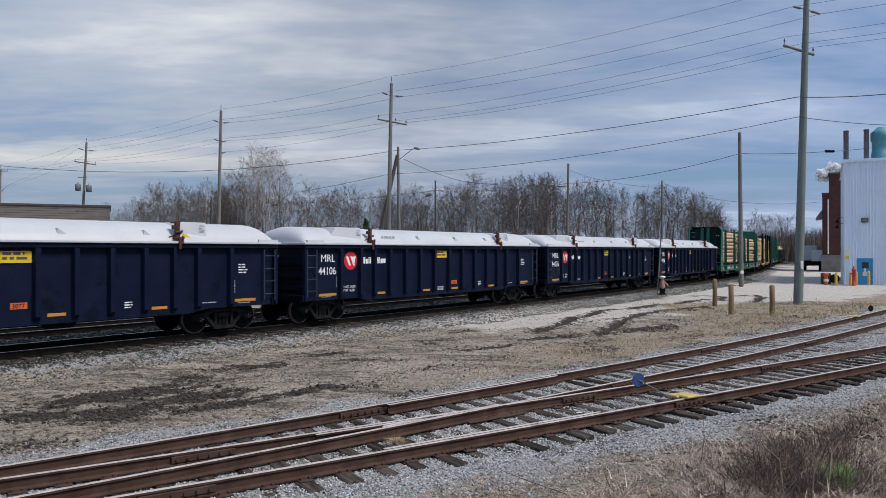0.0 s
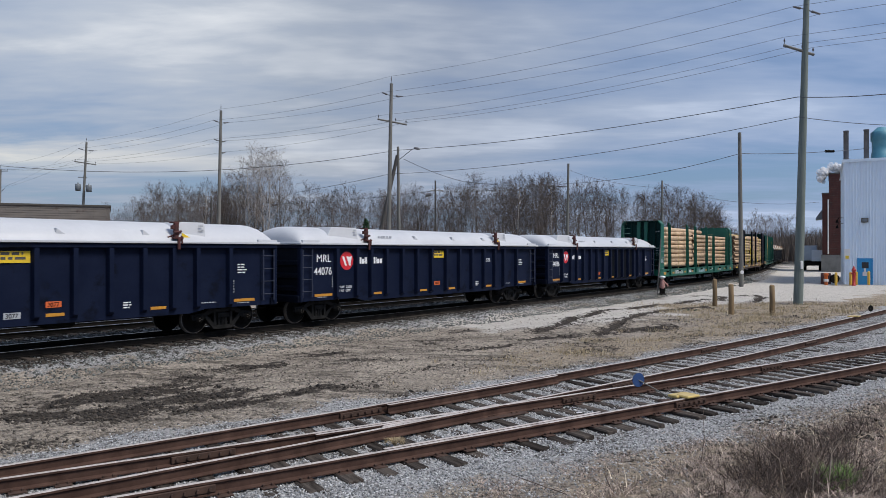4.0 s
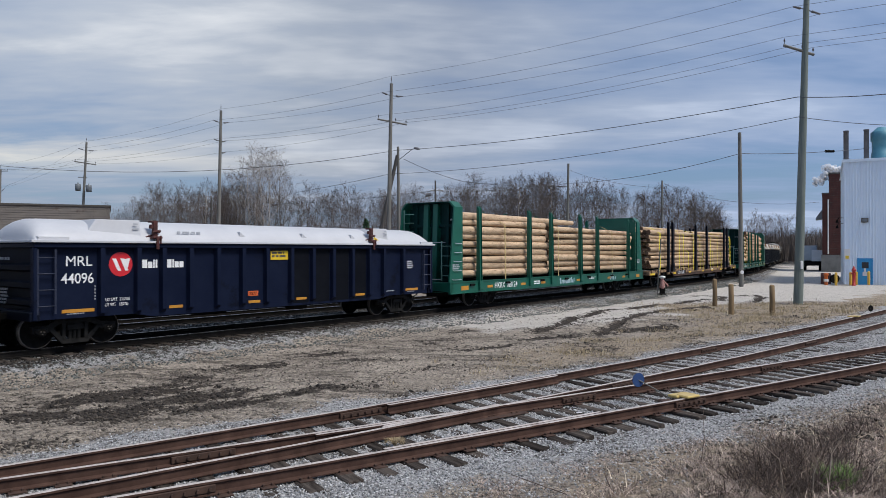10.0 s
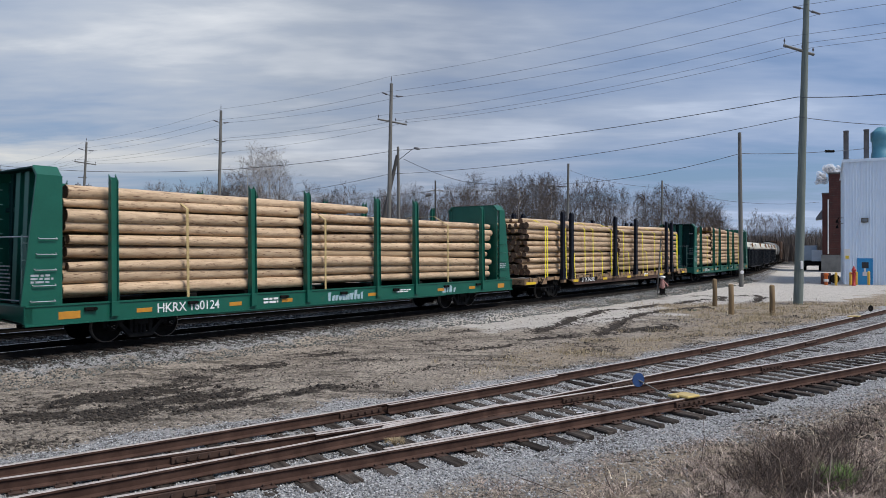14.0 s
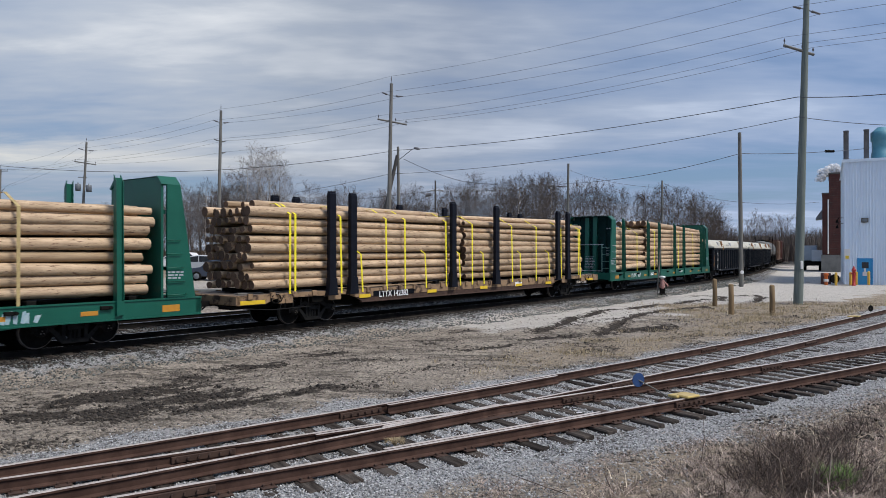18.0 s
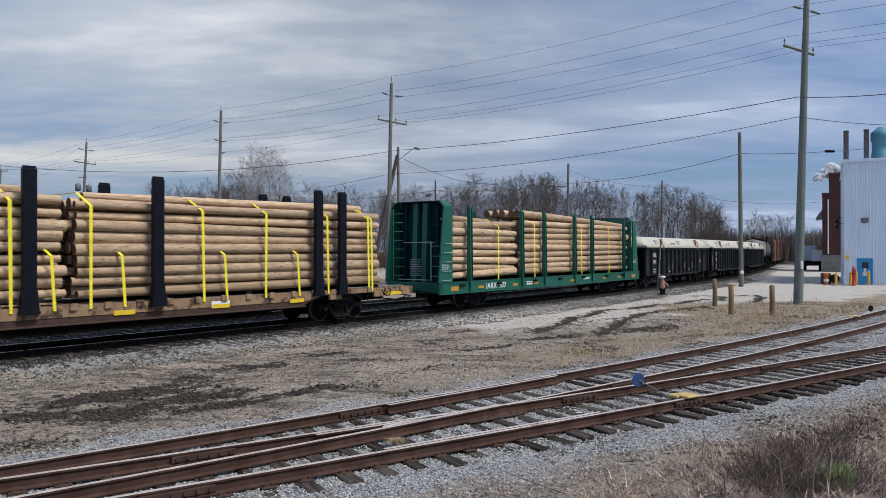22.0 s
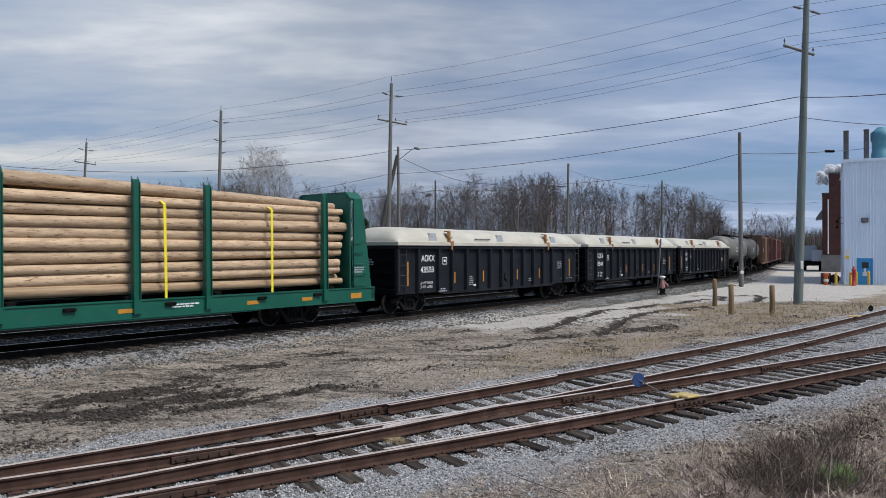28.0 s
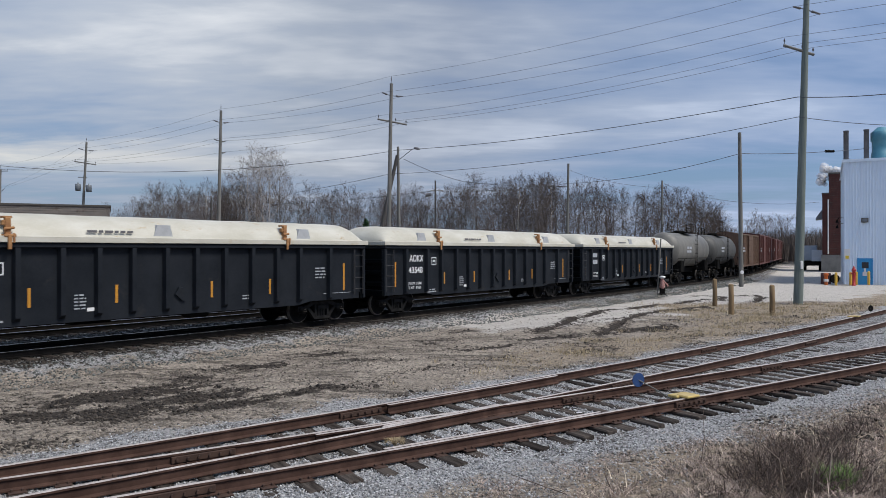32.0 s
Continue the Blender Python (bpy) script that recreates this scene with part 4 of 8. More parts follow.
def gondola(posts, paint, end_paint, cover_paint, style):
    """A covered gondola, 15.9 m long over its body."""
    L = 15.9 / 2
    car = thing("covered_gondola", "navy blue covered gondola wagon with a white fibreglass cover" if style == "navy" else "black covered gondola wagon with a weathered cream cover", "wagon", "wagons of the train")
    low, lowend = 0.69, 0.80
    A = L + 0.14                                             # the leading end, from the middle
    g = Geo()
    outline = [(-A, lowend), (-L + 2.6, lowend), (-L + 3.2, low), (L - 3.2, low), (L - 2.6, lowend), (L, lowend), (L, 2.74), (-A, 2.74)]
    g.box(-A + 0.04, L - 0.04, -1.36, 1.36, 0.95, 1.03)
    part("floor", g, paint, car)
    for sgn in (-1, 1):
        g = Geo()
        g.prism(outline, "y", sgn * 1.34, sgn * 1.38)
        part("side_sheet", g, paint, car)
    for sgn in (-1, 1):
        E = A if sgn < 0 else L
        ge = Geo()
        ge.box(min(sgn * (E - 0.16), sgn * (E - 0.10)), max(sgn * (E - 0.16), sgn * (E - 0.10)), -1.36, 1.36, 0.95, 2.74)
        for z in (1.25, 1.7, 2.15):
            ge.prism([(sgn * (E - 0.11), z - 0.12), (sgn * (E + 0.0), z - 0.06), (sgn * (E + 0.0), z + 0.06), (sgn * (E - 0.11), z + 0.12)], "y", -1.34, 1.34)
        ge.soft(min(sgn * (E - 0.2), sgn * (E + 0.06)), max(sgn * (E - 0.2), sgn * (E + 0.06)), -1.45, 1.45, 0.78, 1.02, 0.02)
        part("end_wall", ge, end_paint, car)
    gu = Geo()
    gu.soft(-L + 0.3, L - 0.3, -0.24, 0.24, 0.55, 0.95, 0.02)
    for x in (-6.83, 6.15):
        gu.soft(x - 0.25, x + 0.25, -1.3, 1.3, 0.74, 0.95, 0.02)
    gu.soft(-2.2, -1.0, 0.3, 0.8, 0.45, 0.85, 0.05)
    gu.soft(0.8, 1.6, -0.9, -0.45, 0.5, 0.86, 0.08)
    gu.tube([(-5.0, -0.35, 0.62), (5.0, -0.35, 0.60)], 0.028, 6)
    part("underframe", gu, IRON, car)
    post = Geo()
    post.add([(-0.10, 0, lowend), (-0.062, -0.15, lowend + 0.10), (0.062, -0.15, lowend + 0.10), (0.10, 0, lowend), (-0.10, 0, 2.70), (-0.062, -0.15, 2.70), (0.062, -0.15, 2.70), (0.10, 0, 2.70)],
             [(0, 1, 5, 4), (1, 2, 6, 5), (2, 3, 7, 6), (0, 3, 2, 1), (4, 5, 6, 7)])
    pm = post.mesh("side_post", paint)
    for u in posts:
        part("side_post", pm, paint, car, at=(u - L, -1.38, 0.0))
        part("side_post", pm, paint, car, at=pose(u - L, 1.38, 0.0, 0, 0, 180))
    gr = Geo()
    for sgn in (-1, 1):
        gr.soft(-A, L, min(sgn * 1.36, sgn * 1.54), max(sgn * 1.36, sgn * 1.54), 2.66, 2.79, 0.02)
        for e in (-1, 1):
            E = A if e < 0 else L
            gr.soft(min(e * E, e * (E - 0.10)), max(e * E, e * (E - 0.10)), min(sgn * 1.37, sgn * 1.52), max(sgn * 1.37, sgn * 1.52), lowend, 2.66, 0.02)
        E = A if sgn < 0 else L
        gr.soft(min(sgn * E, sgn * (E - 0.14)), max(sgn * E, sgn * (E - 0.14)), -1.36, 1.36, 2.66, 2.79, 0.02)
    part("top_chord", gr, paint, car)
    for sgn in (-1, 1):
        ladder(car, sgn * ((A if sgn < 0 else L) - 0.33), -1.50, 0.95, 2.62, 4, 0.44, LADDER_NAVY if style == "navy" else LADDER_BLACK)
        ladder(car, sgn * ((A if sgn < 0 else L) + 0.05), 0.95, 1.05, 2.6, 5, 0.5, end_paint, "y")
    add_couplers(car, L)
    # the cover
    flange, crown = (2.86, 3.46) if style == "navy" else (2.95, 3.58)
    rows = []
    nx, ny = 44, 22
    power, back = (2.3, 0.55) if style == "navy" else (3.2, 0.75)
    for i in range(nx + 1):
        e = -1 + 2 * i / nx
        E = A if e < 0 else L
        x = math.copysign(1 - (1 - abs(e)) ** 2.6, e) * (E - 0.06)
        k = max(0.0, (abs(x) - (E - 0.06 - back)) / back)
        ex = (1 - k ** 2.6) ** 0.5 if style == "navy" else (1 - k ** 2.0) ** 0.6
        row = []
        for j in range(ny + 1):
            f = -1 + 2 * j / ny
            y = math.copysign(1 - (1 - abs(f)) ** 1.5, f) * 1.45
            c = max(0.0, 1 - (abs(y) / 1.45) ** power) ** 0.62
            rib = 0.0 if style == "navy" else 0.008 * math.cos(x * 5.9) * ex
            row.append((x, y, flange + (crown - flange) * min(ex, 1.0) * c + rib * c))
        rows.append(row)
    gc = Geo()
    gc.sheet(rows)
    part_cover = part("cover", gc, cover_paint, car)
    gf = Geo()
    gf.soft(-A - 0.08, L + 0.08, -1.60, -1.40, 2.795, flange + 0.006, 0.012)
    gf.soft(-A - 0.08, L + 0.08, 1.40, 1.60, 2.795, flange + 0.006, 0.012)
    for sgn in (-1, 1):
        E = A if sgn < 0 else L
        gf.soft(min(sgn * (E - 0.16), sgn * (E + 0.08)), max(sgn * (E - 0.16), sgn * (E + 0.08)), -1.40, 1.40, 2.795, flange + 0.006, 0.012)
        if style == "navy":
            gf.box(min(sgn * (L - 0.75), sgn * (L + 0.02)), max(sgn * (L - 0.75), sgn * (L + 0.02)), -1.5, -1.2, flange, flange + 0.09)
    part("flange", gf, cover_paint, part_cover)
    clamp = Geo()
    clamp.soft(-0.04, 0.05, -1.64, -1.58, 2.62, 2.98, 0.012)
    clamp.soft(0.08, 0.13, -1.63, -1.57, 2.78, 3.02, 0.01)
    clamp.soft(-0.13, 0.16, -1.62, -1.42, 2.93, 3.00, 0.015)
    clamp.soft(-0.06, 0.08, -1.50, -1.38, 2.98, 3.42, 0.015)
    clamp.soft(-0.12, 0.04, -1.48, -1.34, 3.22, 3.34, 0.012)
    clamp.soft(-0.10, 0.12, -1.46, -1.24, 3.40, 3.45, 0.01)
    clamp.tube([(-0.10, -1.52, 3.12), (0.14, -1.52, 3.16)], 0.035, 8)
    clamp.tube([(-0.24, -1.40, 2.98), (0.22, -1.36, 3.12)], 0.022, 6)
    clamp.tube([(0.02, -1.60, 2.66), (0.10, -1.36, 3.24)], 0.022, 6)
    cl = clamp.mesh("clamp", CLAMP_RED if style == "navy" else surface("orange_rust", (0.36, 0.19, 0.08), (0.24, 0.11, 0.045), rough=0.85, scale=6, fine=50, bump=0.2))
    for u in (3.2, 12.2) if style == "navy" else (3.38, 12.05):
        part("clamp", cl, RUST, part_cover, "dark red hold-down clamp" if style == "navy" else "orange-rusted hold-down clamp", at=(u - L, 0, 0))
    if style == "navy":
        for u0, u1 in ((1.54, 2.83), (12.36, 13.26)):
            gb = Geo()
            gb.add([(u0 - L - 0.35, -1.28, 2.88), (u1 - L, -1.40, 2.88), (u1 - L, -1.30, 3.45), (u0 - L + 0.05, -1.22, 3.45), (u0 - L - 0.35, 1.28, 2.88), (u1 - L, 1.40, 2.88), (u1 - L, 1.30, 3.45), (u0 - L + 0.05, 1.22, 3.45)],
                   [(0, 1, 2, 3), (4, 5, 6, 7), (0, 1, 5, 4), (1, 2, 6, 5), (2, 3, 7, 6), (3, 0, 4, 7)])
            pocket = part("lifting_pocket", gb, cover_paint, part_cover, "boxy white lifting pocket", bevel=0.015)
            bars(pocket, u1 - L - 0.24, -1.372, 3.36, 0.18, 2, 0.13, LETTER_DIM, seed=14, thick=0.35)
        ys = Geo()
        ys.prism([(12.42 - L, 2.96), (12.74 - L, 2.96), (12.44 - L, 3.12)], "y", -1.40, -1.372)
        part("sticker", ys, YELLOW, part_cover, "yellow warning sticker")
        bars(part_cover, 3.98 - L, -1.345, 3.16, 0.8, 1, 0.12, LETTER_DIM, name="maker_mark", seed=15, thick=0.7)
        for u in (6.2, 8.8, 11.2):
            gs = Geo()
            gs.prism([(u - L, 3.0), (u - L + 0.28, 3.0), (u - L + 0.02, 3.18)], "y", -1.36, -1.2)
            part("rib", gs, cover_paint, part_cover)
    else:
        grey = surface("grey_lifting_block", (0.33, 0.34, 0.35), (0.27, 0.28, 0.29), rough=0.6, scale=4, fine=40, bump=0.05)
        for u in (2.3, 7.62, 12.95):
            for sgn in (-1, 1):
                gb = Geo()
                gb.add([(u - L - 0.36, sgn * 1.44, 2.98), (u - L + 0.28, sgn * 1.44, 2.98), (u - L + 0.24, sgn * 1.36, 3.33), (u - L - 0.16, sgn * 1.36, 3.33), (u - L - 0.42, sgn * 0.9, 2.98), (u - L + 0.28, sgn * 0.9, 2.98), (u - L + 0.24, sgn * 0.9, 3.36), (u - L - 0.16, sgn * 0.9, 3.36)],
                       [(0, 1, 2, 3), (4, 5, 6, 7), (0, 1, 5, 4), (1, 2, 6, 5), (2, 3, 7, 6), (3, 0, 4, 7)])
                part("lifting_block", gb, grey, part_cover, "grey lifting block")
        bars(part_cover, 1.35 - L + 4.0, -1.47, 3.14, 1.6, 1, 0.11, STACK, seed=8)
    add_trucks(car, 6.4, -0.43, -0.25)
    return car


def plate(car, x, z, w, h, mats, y=-1.388, name="reflector", label=""):
    g = Geo()
    g.soft(x - w / 2, x + w / 2, y - 0.004, y + 0.012, z - h / 2, z + h / 2, 0.003)
    return part(name, g, mats, car, label)


def navy_marks(car, number, q0):
    L = 7.95
    if number:
        lettering("MRL", car, 0.70 - L, -1.382, 2.18, 0.27, bold=0.0, name="reporting_mark")
        lettering(number, car, 0.60 - L, -1.382, 1.72, 0.27, width=0.9, bold=0.0012, name="car_number")
    lettering("LD LMT  216300", car, 1.78 - L, -1.382, 1.20, 0.09, name="weight_stencil", width=0.8)
    lettering("LT WT   68700", car, 1.78 - L, -1.382, 1.06, 0.09, name="weight_stencil", width=0.8)
    g = Geo()
    g.lathe([(0.34, -1.382), (0.34, -1.390)], 28, axis="y", at=(2.22 - L, 0, 2.21), smooth=False)
    emblem = part("emblem", g, RED, car, "round red emblem with white slanted bars")
    c = 2.22 - L
    for shape in ([(c - 0.25, 2.37), (c - 0.14, 2.37), (c + 0.01, 2.03), (c - 0.09, 2.03)],
                  [(c - 0.02, 2.37), (c + 0.09, 2.37), (c + 0.22, 2.03), (c + 0.13, 2.03)],
                  [(c + 0.10, 2.35), (c + 0.27, 2.38), (c + 0.20, 2.10), (c + 0.15, 2.10)]):
        g2 = Geo()
        g2.prism(shape, "y", -1.394, -1.389)
        part("emblem_bar", g2, LETTER, emblem)
    for x, ws in ((2.86 - L, (0.15, 0.13, 0.05, 0.05)), (3.64 - L, (0.14, 0.05, 0.13, 0.13))):
        for k, w in enumerate(ws):
            g3 = Geo()
            g3.box(x, x + w, -1.386, -1.378, 2.09, 2.33 if w < 0.1 or k == 0 else 2.27)
            part("company_name", g3, LETTER, car)
            x += w + 0.028
    plate(car, 1.05 - L, 0.99, 0.86, 0.09, ORANGE)
    for u, z, w in ((3.93, 0.93, 0.45), (6.77, 0.92, 0.46), (8.78, 0.92, 0.47), (11.68, 0.92, 0.49)):
        plate(car, u - L, z, w, 0.085, ORANGE)
    plate(car, 14.68 - L, 1.0, 0.8, 0.09, ORANGE)
    sign = plate(car, 7.79 - L, 2.43, 0.74, 0.30, YELLOW, name="emergency_sign", label="yellow emergency sign", y=-1.40)
    bars(sign, 7.47 - L, -1.406, 2.55, 0.64, 2, 0.115, DARK_TRIM, seed=3)
    bars(car, 14.42 - L, -1.382, 2.16, 0.36, 4, 0.085, LETTER, seed=4, thick=0.42)
    for k in range(5):
        plate(car, 14.28 - L, 1.62 - 0.085 * k, 0.03, 0.055, LETTER_DIM, y=-1.378, name="stencil")
        plate(car, 1.50 - L, 1.62 - 0.085 * k, 0.03, 0.055, LETTER_DIM, y=-1.378, name="stencil")
    bars(car, 0.75 - L, -1.382, 0.93, 0.6, 1, 0.045, LETTER_DIM, seed=31)
    bars(car, 14.40 - L, -1.382, 0.93, 0.6, 1, 0.045, LETTER_DIM, seed=32)
    bars(car, 10.62 - L, -1.382, 1.15, 0.24, 3, 0.07, LETTER, seed=5, thick=0.5)
    bars(car, 13.1 - L, -1.382, 1.0, 0.6, 1, 0.05, LETTER_DIM, seed=7)
    for u, z, paint, words in {"": ((7.86, 1.20, PLACARD, "orange placard with black digits"),),
                               "44106": ((8.74, 1.19, PLACARD, "orange placard with black digits"), (7.74, 0.96, LETTER_DIM, "small white placard with black digits")),
                               "44076": ((7.70, 1.19, PLACARD, "orange placard with black digits"), (11.60, 2.14, LETTER_DIM, "small white placard with black digits")),
                               "44096": ((6.72, 1.19, PLACARD, "orange placard with black digits"),)}[number]:
        placard = plate(car, u - L, z, 0.40, 0.16, paint, name="placard", label=words)
        lettering("3077", placard, u - L - 0.16, -1.394, z - 0.055, 0.11, mats=IRON, width=0.95, bold=0.002, name="placard_number")
    if number == "44096":
        for a, b in ((8.40, 9.12), (9.38, 10.09), (10.35, 11.07), (11.33, 11.99)):
            plate(car, (a + b) / 2 - L, 1.70, b - a, 1.86, SOOT, y=-1.382, name="repainted_panel", label="panel touched up in sooty black paint")
    bars(car, -8.115, 0.5, 2.42, 0.7, 1, 0.12, LETTER_DIM, face=0, name="end_number", seed=2)
    bars(car, -8.115, 0.6, 1.6, 0.7, 5, 0.09, LETTER_DIM, face=0, seed=12)


def black_marks(car, number):
    L = 7.95
    if number:
        lettering("AOKX", car, 1.54 - L, -1.382, 2.13, 0.275, width=0.80, bold=0.0025, name="reporting_mark")
        lettering(number, car, 1.48 - L, -1.382, 1.66, 0.25, width=1.03, bold=0.0025, name="car_number")
    else:
        bars(car, 1.6 - L, -1.382, 2.42, 0.8, 2, 0.4, LETTER_DIM, seed=21)
    lettering("LD LMT 218400", car, 1.44 - L, -1.382, 1.17, 0.11, name="weight_stencil", width=0.85)
    lettering("LT WT   67600", car, 1.44 - L, -1.382, 1.0, 0.11, name="weight_stencil", width=0.85)
    g = Geo()
    x, z = 3.17 - L, 2.14
    for a in ((x - 0.14, x + 0.14, z + 0.13, z + 0.16), (x - 0.14, x + 0.14, z - 0.16, z - 0.13), (x - 0.16, x - 0.13, z - 0.16, z + 0.16), (x + 0.13, x + 0.16, z - 0.16, z + 0.16), (x - 0.06, x + 0.06, z - 0.05, z + 0.05)):
        g.box(a[0], a[1], -1.385, -1.378, a[2], a[3])
    part("stencil", g, LETTER, car)
    for u, h, zz in ((0.64, 1.0, 1.63), (3.92, 0.5, 1.39), (6.21, 0.5, 1.39), (9.26, 0.5, 1.39), (11.5, 0.5, 1.39), (14.9, 1.0, 1.63)):
        plate(car, u - L, zz, 0.08, h, ORANGE)
    bars(car, 5.05 - L, -1.382, 1.42, 0.34, 5, 0.09, LETTER_DIM, seed=31, thick=0.42)
    plate(car, 5.5 - L, 1.0, 0.22, 0.10, LETTER, name="stencil")
    bars(car, 2.7 - L, -1.382, 0.95, 0.7, 2, 0.09, LETTER_DIM, seed=32)
    bars(car, 10.4 - L, -1.382, 1.15, 0.5, 2, 0.09, LETTER_DIM, seed=33, thick=0.42)
    bars(car, 13.5 - L, -1.382, 1.98, 0.5, 4, 0.11, LETTER_DIM, seed=34, thick=0.42)
    bars(car, 13.9 - L, -1.382, 1.05, 1.5, 1, 0.05, LETTER_DIM, seed=35, thick=0.42)
    bars(car, -8.115, 0.55, 2.25, 0.8, 3, 0.10, LETTER_DIM, face=0, seed=36)
    g = Geo()
    g.prism([(8.1 - L, 1.5), (8.22 - L, 1.5), (8.1 - L, 1.32), (8.34 - L, 1.12), (8.24 - L, 1.08), (7.98 - L, 1.3)], "y", -1.45, -1.37)
    part("bracket", g, BLACK, car)


def bulkhead_flat():
    """A green bulkhead flat wagon, 22.6 m long, with six stakes a side."""
    L = 11.3
    car = thing("bulkhead_flat_wagon", "green bulkhead flat wagon with side stakes, loaded with logs", "wagon", "wagons of the train")
    g = Geo()
    for sgn in (-1, 1):
        g.prism([(-L, 0.70), (-L + 4.6, 0.70), (-L + 5.6, 0.62), (L - 5.6, 0.62), (L - 4.6, 0.70), (L, 0.70), (L, 1.16), (-L, 1.16)], "y", sgn * 1.44, sgn * 1.50)
        g.box(-L, L, min(sgn * 1.36, sgn * 1.53), max(sgn * 1.36, sgn * 1.53), 1.16, 1.20)
        g.box(-L, L, min(sgn * 1.36, sgn * 1.53), max(sgn * 1.36, sgn * 1.53), 0.665, 0.70)
        part("side_sill", g, GREEN, car)
        g = Geo()
        g.soft(min(sgn * (L - 0.2), sgn * (L + 0.02)), max(sgn * (L - 0.2), sgn * (L + 0.02)), -1.5, 1.5, 0.72, 1.19, 0.02)
        part("end_sill", g, GREEN, car)
        g = Geo()
    gd = Geo()
    gd.box(-L + 0.2, L - 0.2, -1.44, 1.44, 1.10, 1.17)
    for x in (-9.0, -6.4, -4.4, -1.6, 1.5, 4.4, 6.5, 9.2):
        gd.soft(x - 0.12, x + 0.12, -1.35, 1.35, 1.17, 1.30, 0.02)
    part("deck", gd, IRON, car)
    gu = Geo()
    gu.soft(-L + 0.5, L - 0.5, -0.25, 0.25, 0.50, 1.1, 0.02)
    for x in (-7.95, 7.95):
        gu.soft(x - 0.3, x + 0.3, -1.35, 1.35, 0.74, 1.1, 0.02)
    gu.soft(-1.6, -0.3, 0.3, 0.8, 0.5, 0.95, 0.05)
    gu.tube([(-6, -0.4, 0.62), (6, -0.4, 0.62)], 0.028, 6)
    part("underframe", gu, IRON, car)
    for e in (-1, 1):
        gb = Geo()
        deep = 1.0
        xin = e * (L - 0.84 * deep) - (0.42 if e > 0 else 0.0)
        top = 4.78
        gb.box(min(xin, xin + e * 0.06), max(xin, xin + e * 0.06), -1.40, 1.40, 1.17, 4.50)
        gb.box(min(xin, xin + e * 0.06), max(xin, xin + e * 0.06), -1.26, 1.26, 4.50, top)
        stiff = []
        for y, wide in ((-0.85, 0.07), (-0.24, 0.13), (0.30, 0.13), (0.95, 0.07)):
            gk = Geo()
            stiff.append(gk)
            gk.prism([(xin + e * 0.05, 1.17), (xin + e * (0.40 if abs(y) < 0.5 else 0.24), 1.17), (xin + e * (0.26 if abs(y) < 0.5 else 0.16), 4.70), (xin + e * 0.05, 4.70)], "y", y - wide, y + wide)
        gb.soft(min(xin, xin + e * 0.47 * deep), max(xin, xin + e * 0.47 * deep), -1.26, 1.26, top - 0.05, top, 0.012)
        gb.box(min(xin + e * 0.05, xin + e * 0.16), max(xin + e * 0.05, xin + e * 0.16), -1.38, 1.38, 3.66, 3.78)
        # leading bulkhead and outer stiffeners carry their shade in the darker green
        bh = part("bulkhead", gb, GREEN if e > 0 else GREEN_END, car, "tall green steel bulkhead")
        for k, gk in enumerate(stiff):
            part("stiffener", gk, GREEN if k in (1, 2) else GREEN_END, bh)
        if e < 0:
            bars(bh, xin - 0.07, -0.78, 4.02, 0.5, 1, 0.13, LETTER_DIM, face=0, seed=71)
            bars(bh, xin - 0.07, -0.78, 2.75, 0.5, 4, 0.16, LETTER_DIM, face=0, seed=72, thick=0.25)
        for sgn in (-1, 1):
            gs = Geo()
            edge = -0.07 if e < 0 else 0.13
            pts = [(xin + e * edge, 1.19), (xin + e * edge, 4.53), (xin + e * 0.56, 4.53), (xin + e * (1.06 if e > 0 else 0.94), 1.19)]
            gs.prism(pts, "y", sgn * 1.44, sgn * 1.51)
            gs.prism([(sgn * 1.51, 4.53), (sgn * 1.26, top), (sgn * 1.21, top - 0.05), (sgn * 1.44, 4.49)], "x", xin - e * 0.05, xin + e * 0.56)
            gs.box(min(xin - e * 0.02, xin + e * 0.05), max(xin - e * 0.02, xin + e * 0.05), min(sgn * 1.28, sgn * 1.44), max(sgn * 1.28, sgn * 1.44), 1.19, 4.55)
            part("side_plate", gs, GREEN, bh)
        for k, z in enumerate((1.32, 1.72, 2.12, 2.52, 2.92)):
            gt = Geo()
            w = (0.30 - 0.02 * k) * deep
            xm = xin + e * (0.42 - 0.03 * k)
            gt.tube([(xm - w, -1.51, z), (xm - w, -1.57, z - 0.03), (xm + w, -1.57, z - 0.03), (xm + w, -1.51, z)], 0.016, 5)
            part("grab_iron", gt, LETTER_DIM if e < 0 else GREEN, bh)
        ladder(bh, xin + e * 0.52, 1.14, 1.25, 4.45, 8, 0.50, RUNG_PALE, "y", rail_bars=False)
        ladder(bh, xin + e * 0.66 * deep, -1.10, 1.25, 3.0, 4, 0.46, RUNG_PALE, "y", rail_bars=False)
        gt = Geo()
        gt.tube([(xin + e * 0.5, -0.95, 2.95), (xin + e * 0.62, -0.9, 2.95), (xin + e * 0.62, 0.7, 2.95), (xin + e * 0.5, 0.75, 2.95)], 0.02, 6)
        gt.tube([(xin + e * 0.75 * deep, -0.9, 1.30), (xin + e * 0.75 * deep, 0.9, 1.30)], 0.02, 6)
        part("handrail", gt, LETTER_DIM, bh)
        bars(bh, xin + e * 0.43 - 0.28, -1.513, 1.98, 0.56, 3, 0.085, LETTER_DIM, seed=41 + e)
    st = Geo()
    for a, b in ((-0.105, -0.085), (0.085, 0.105)):
        st.prism([(-1.42, 0.78), (-1.60, 0.78), (-1.60, 1.2), (-1.55, 4.50), (-1.40, 4.70), (-1.38, 1.2)], "x", a, b)
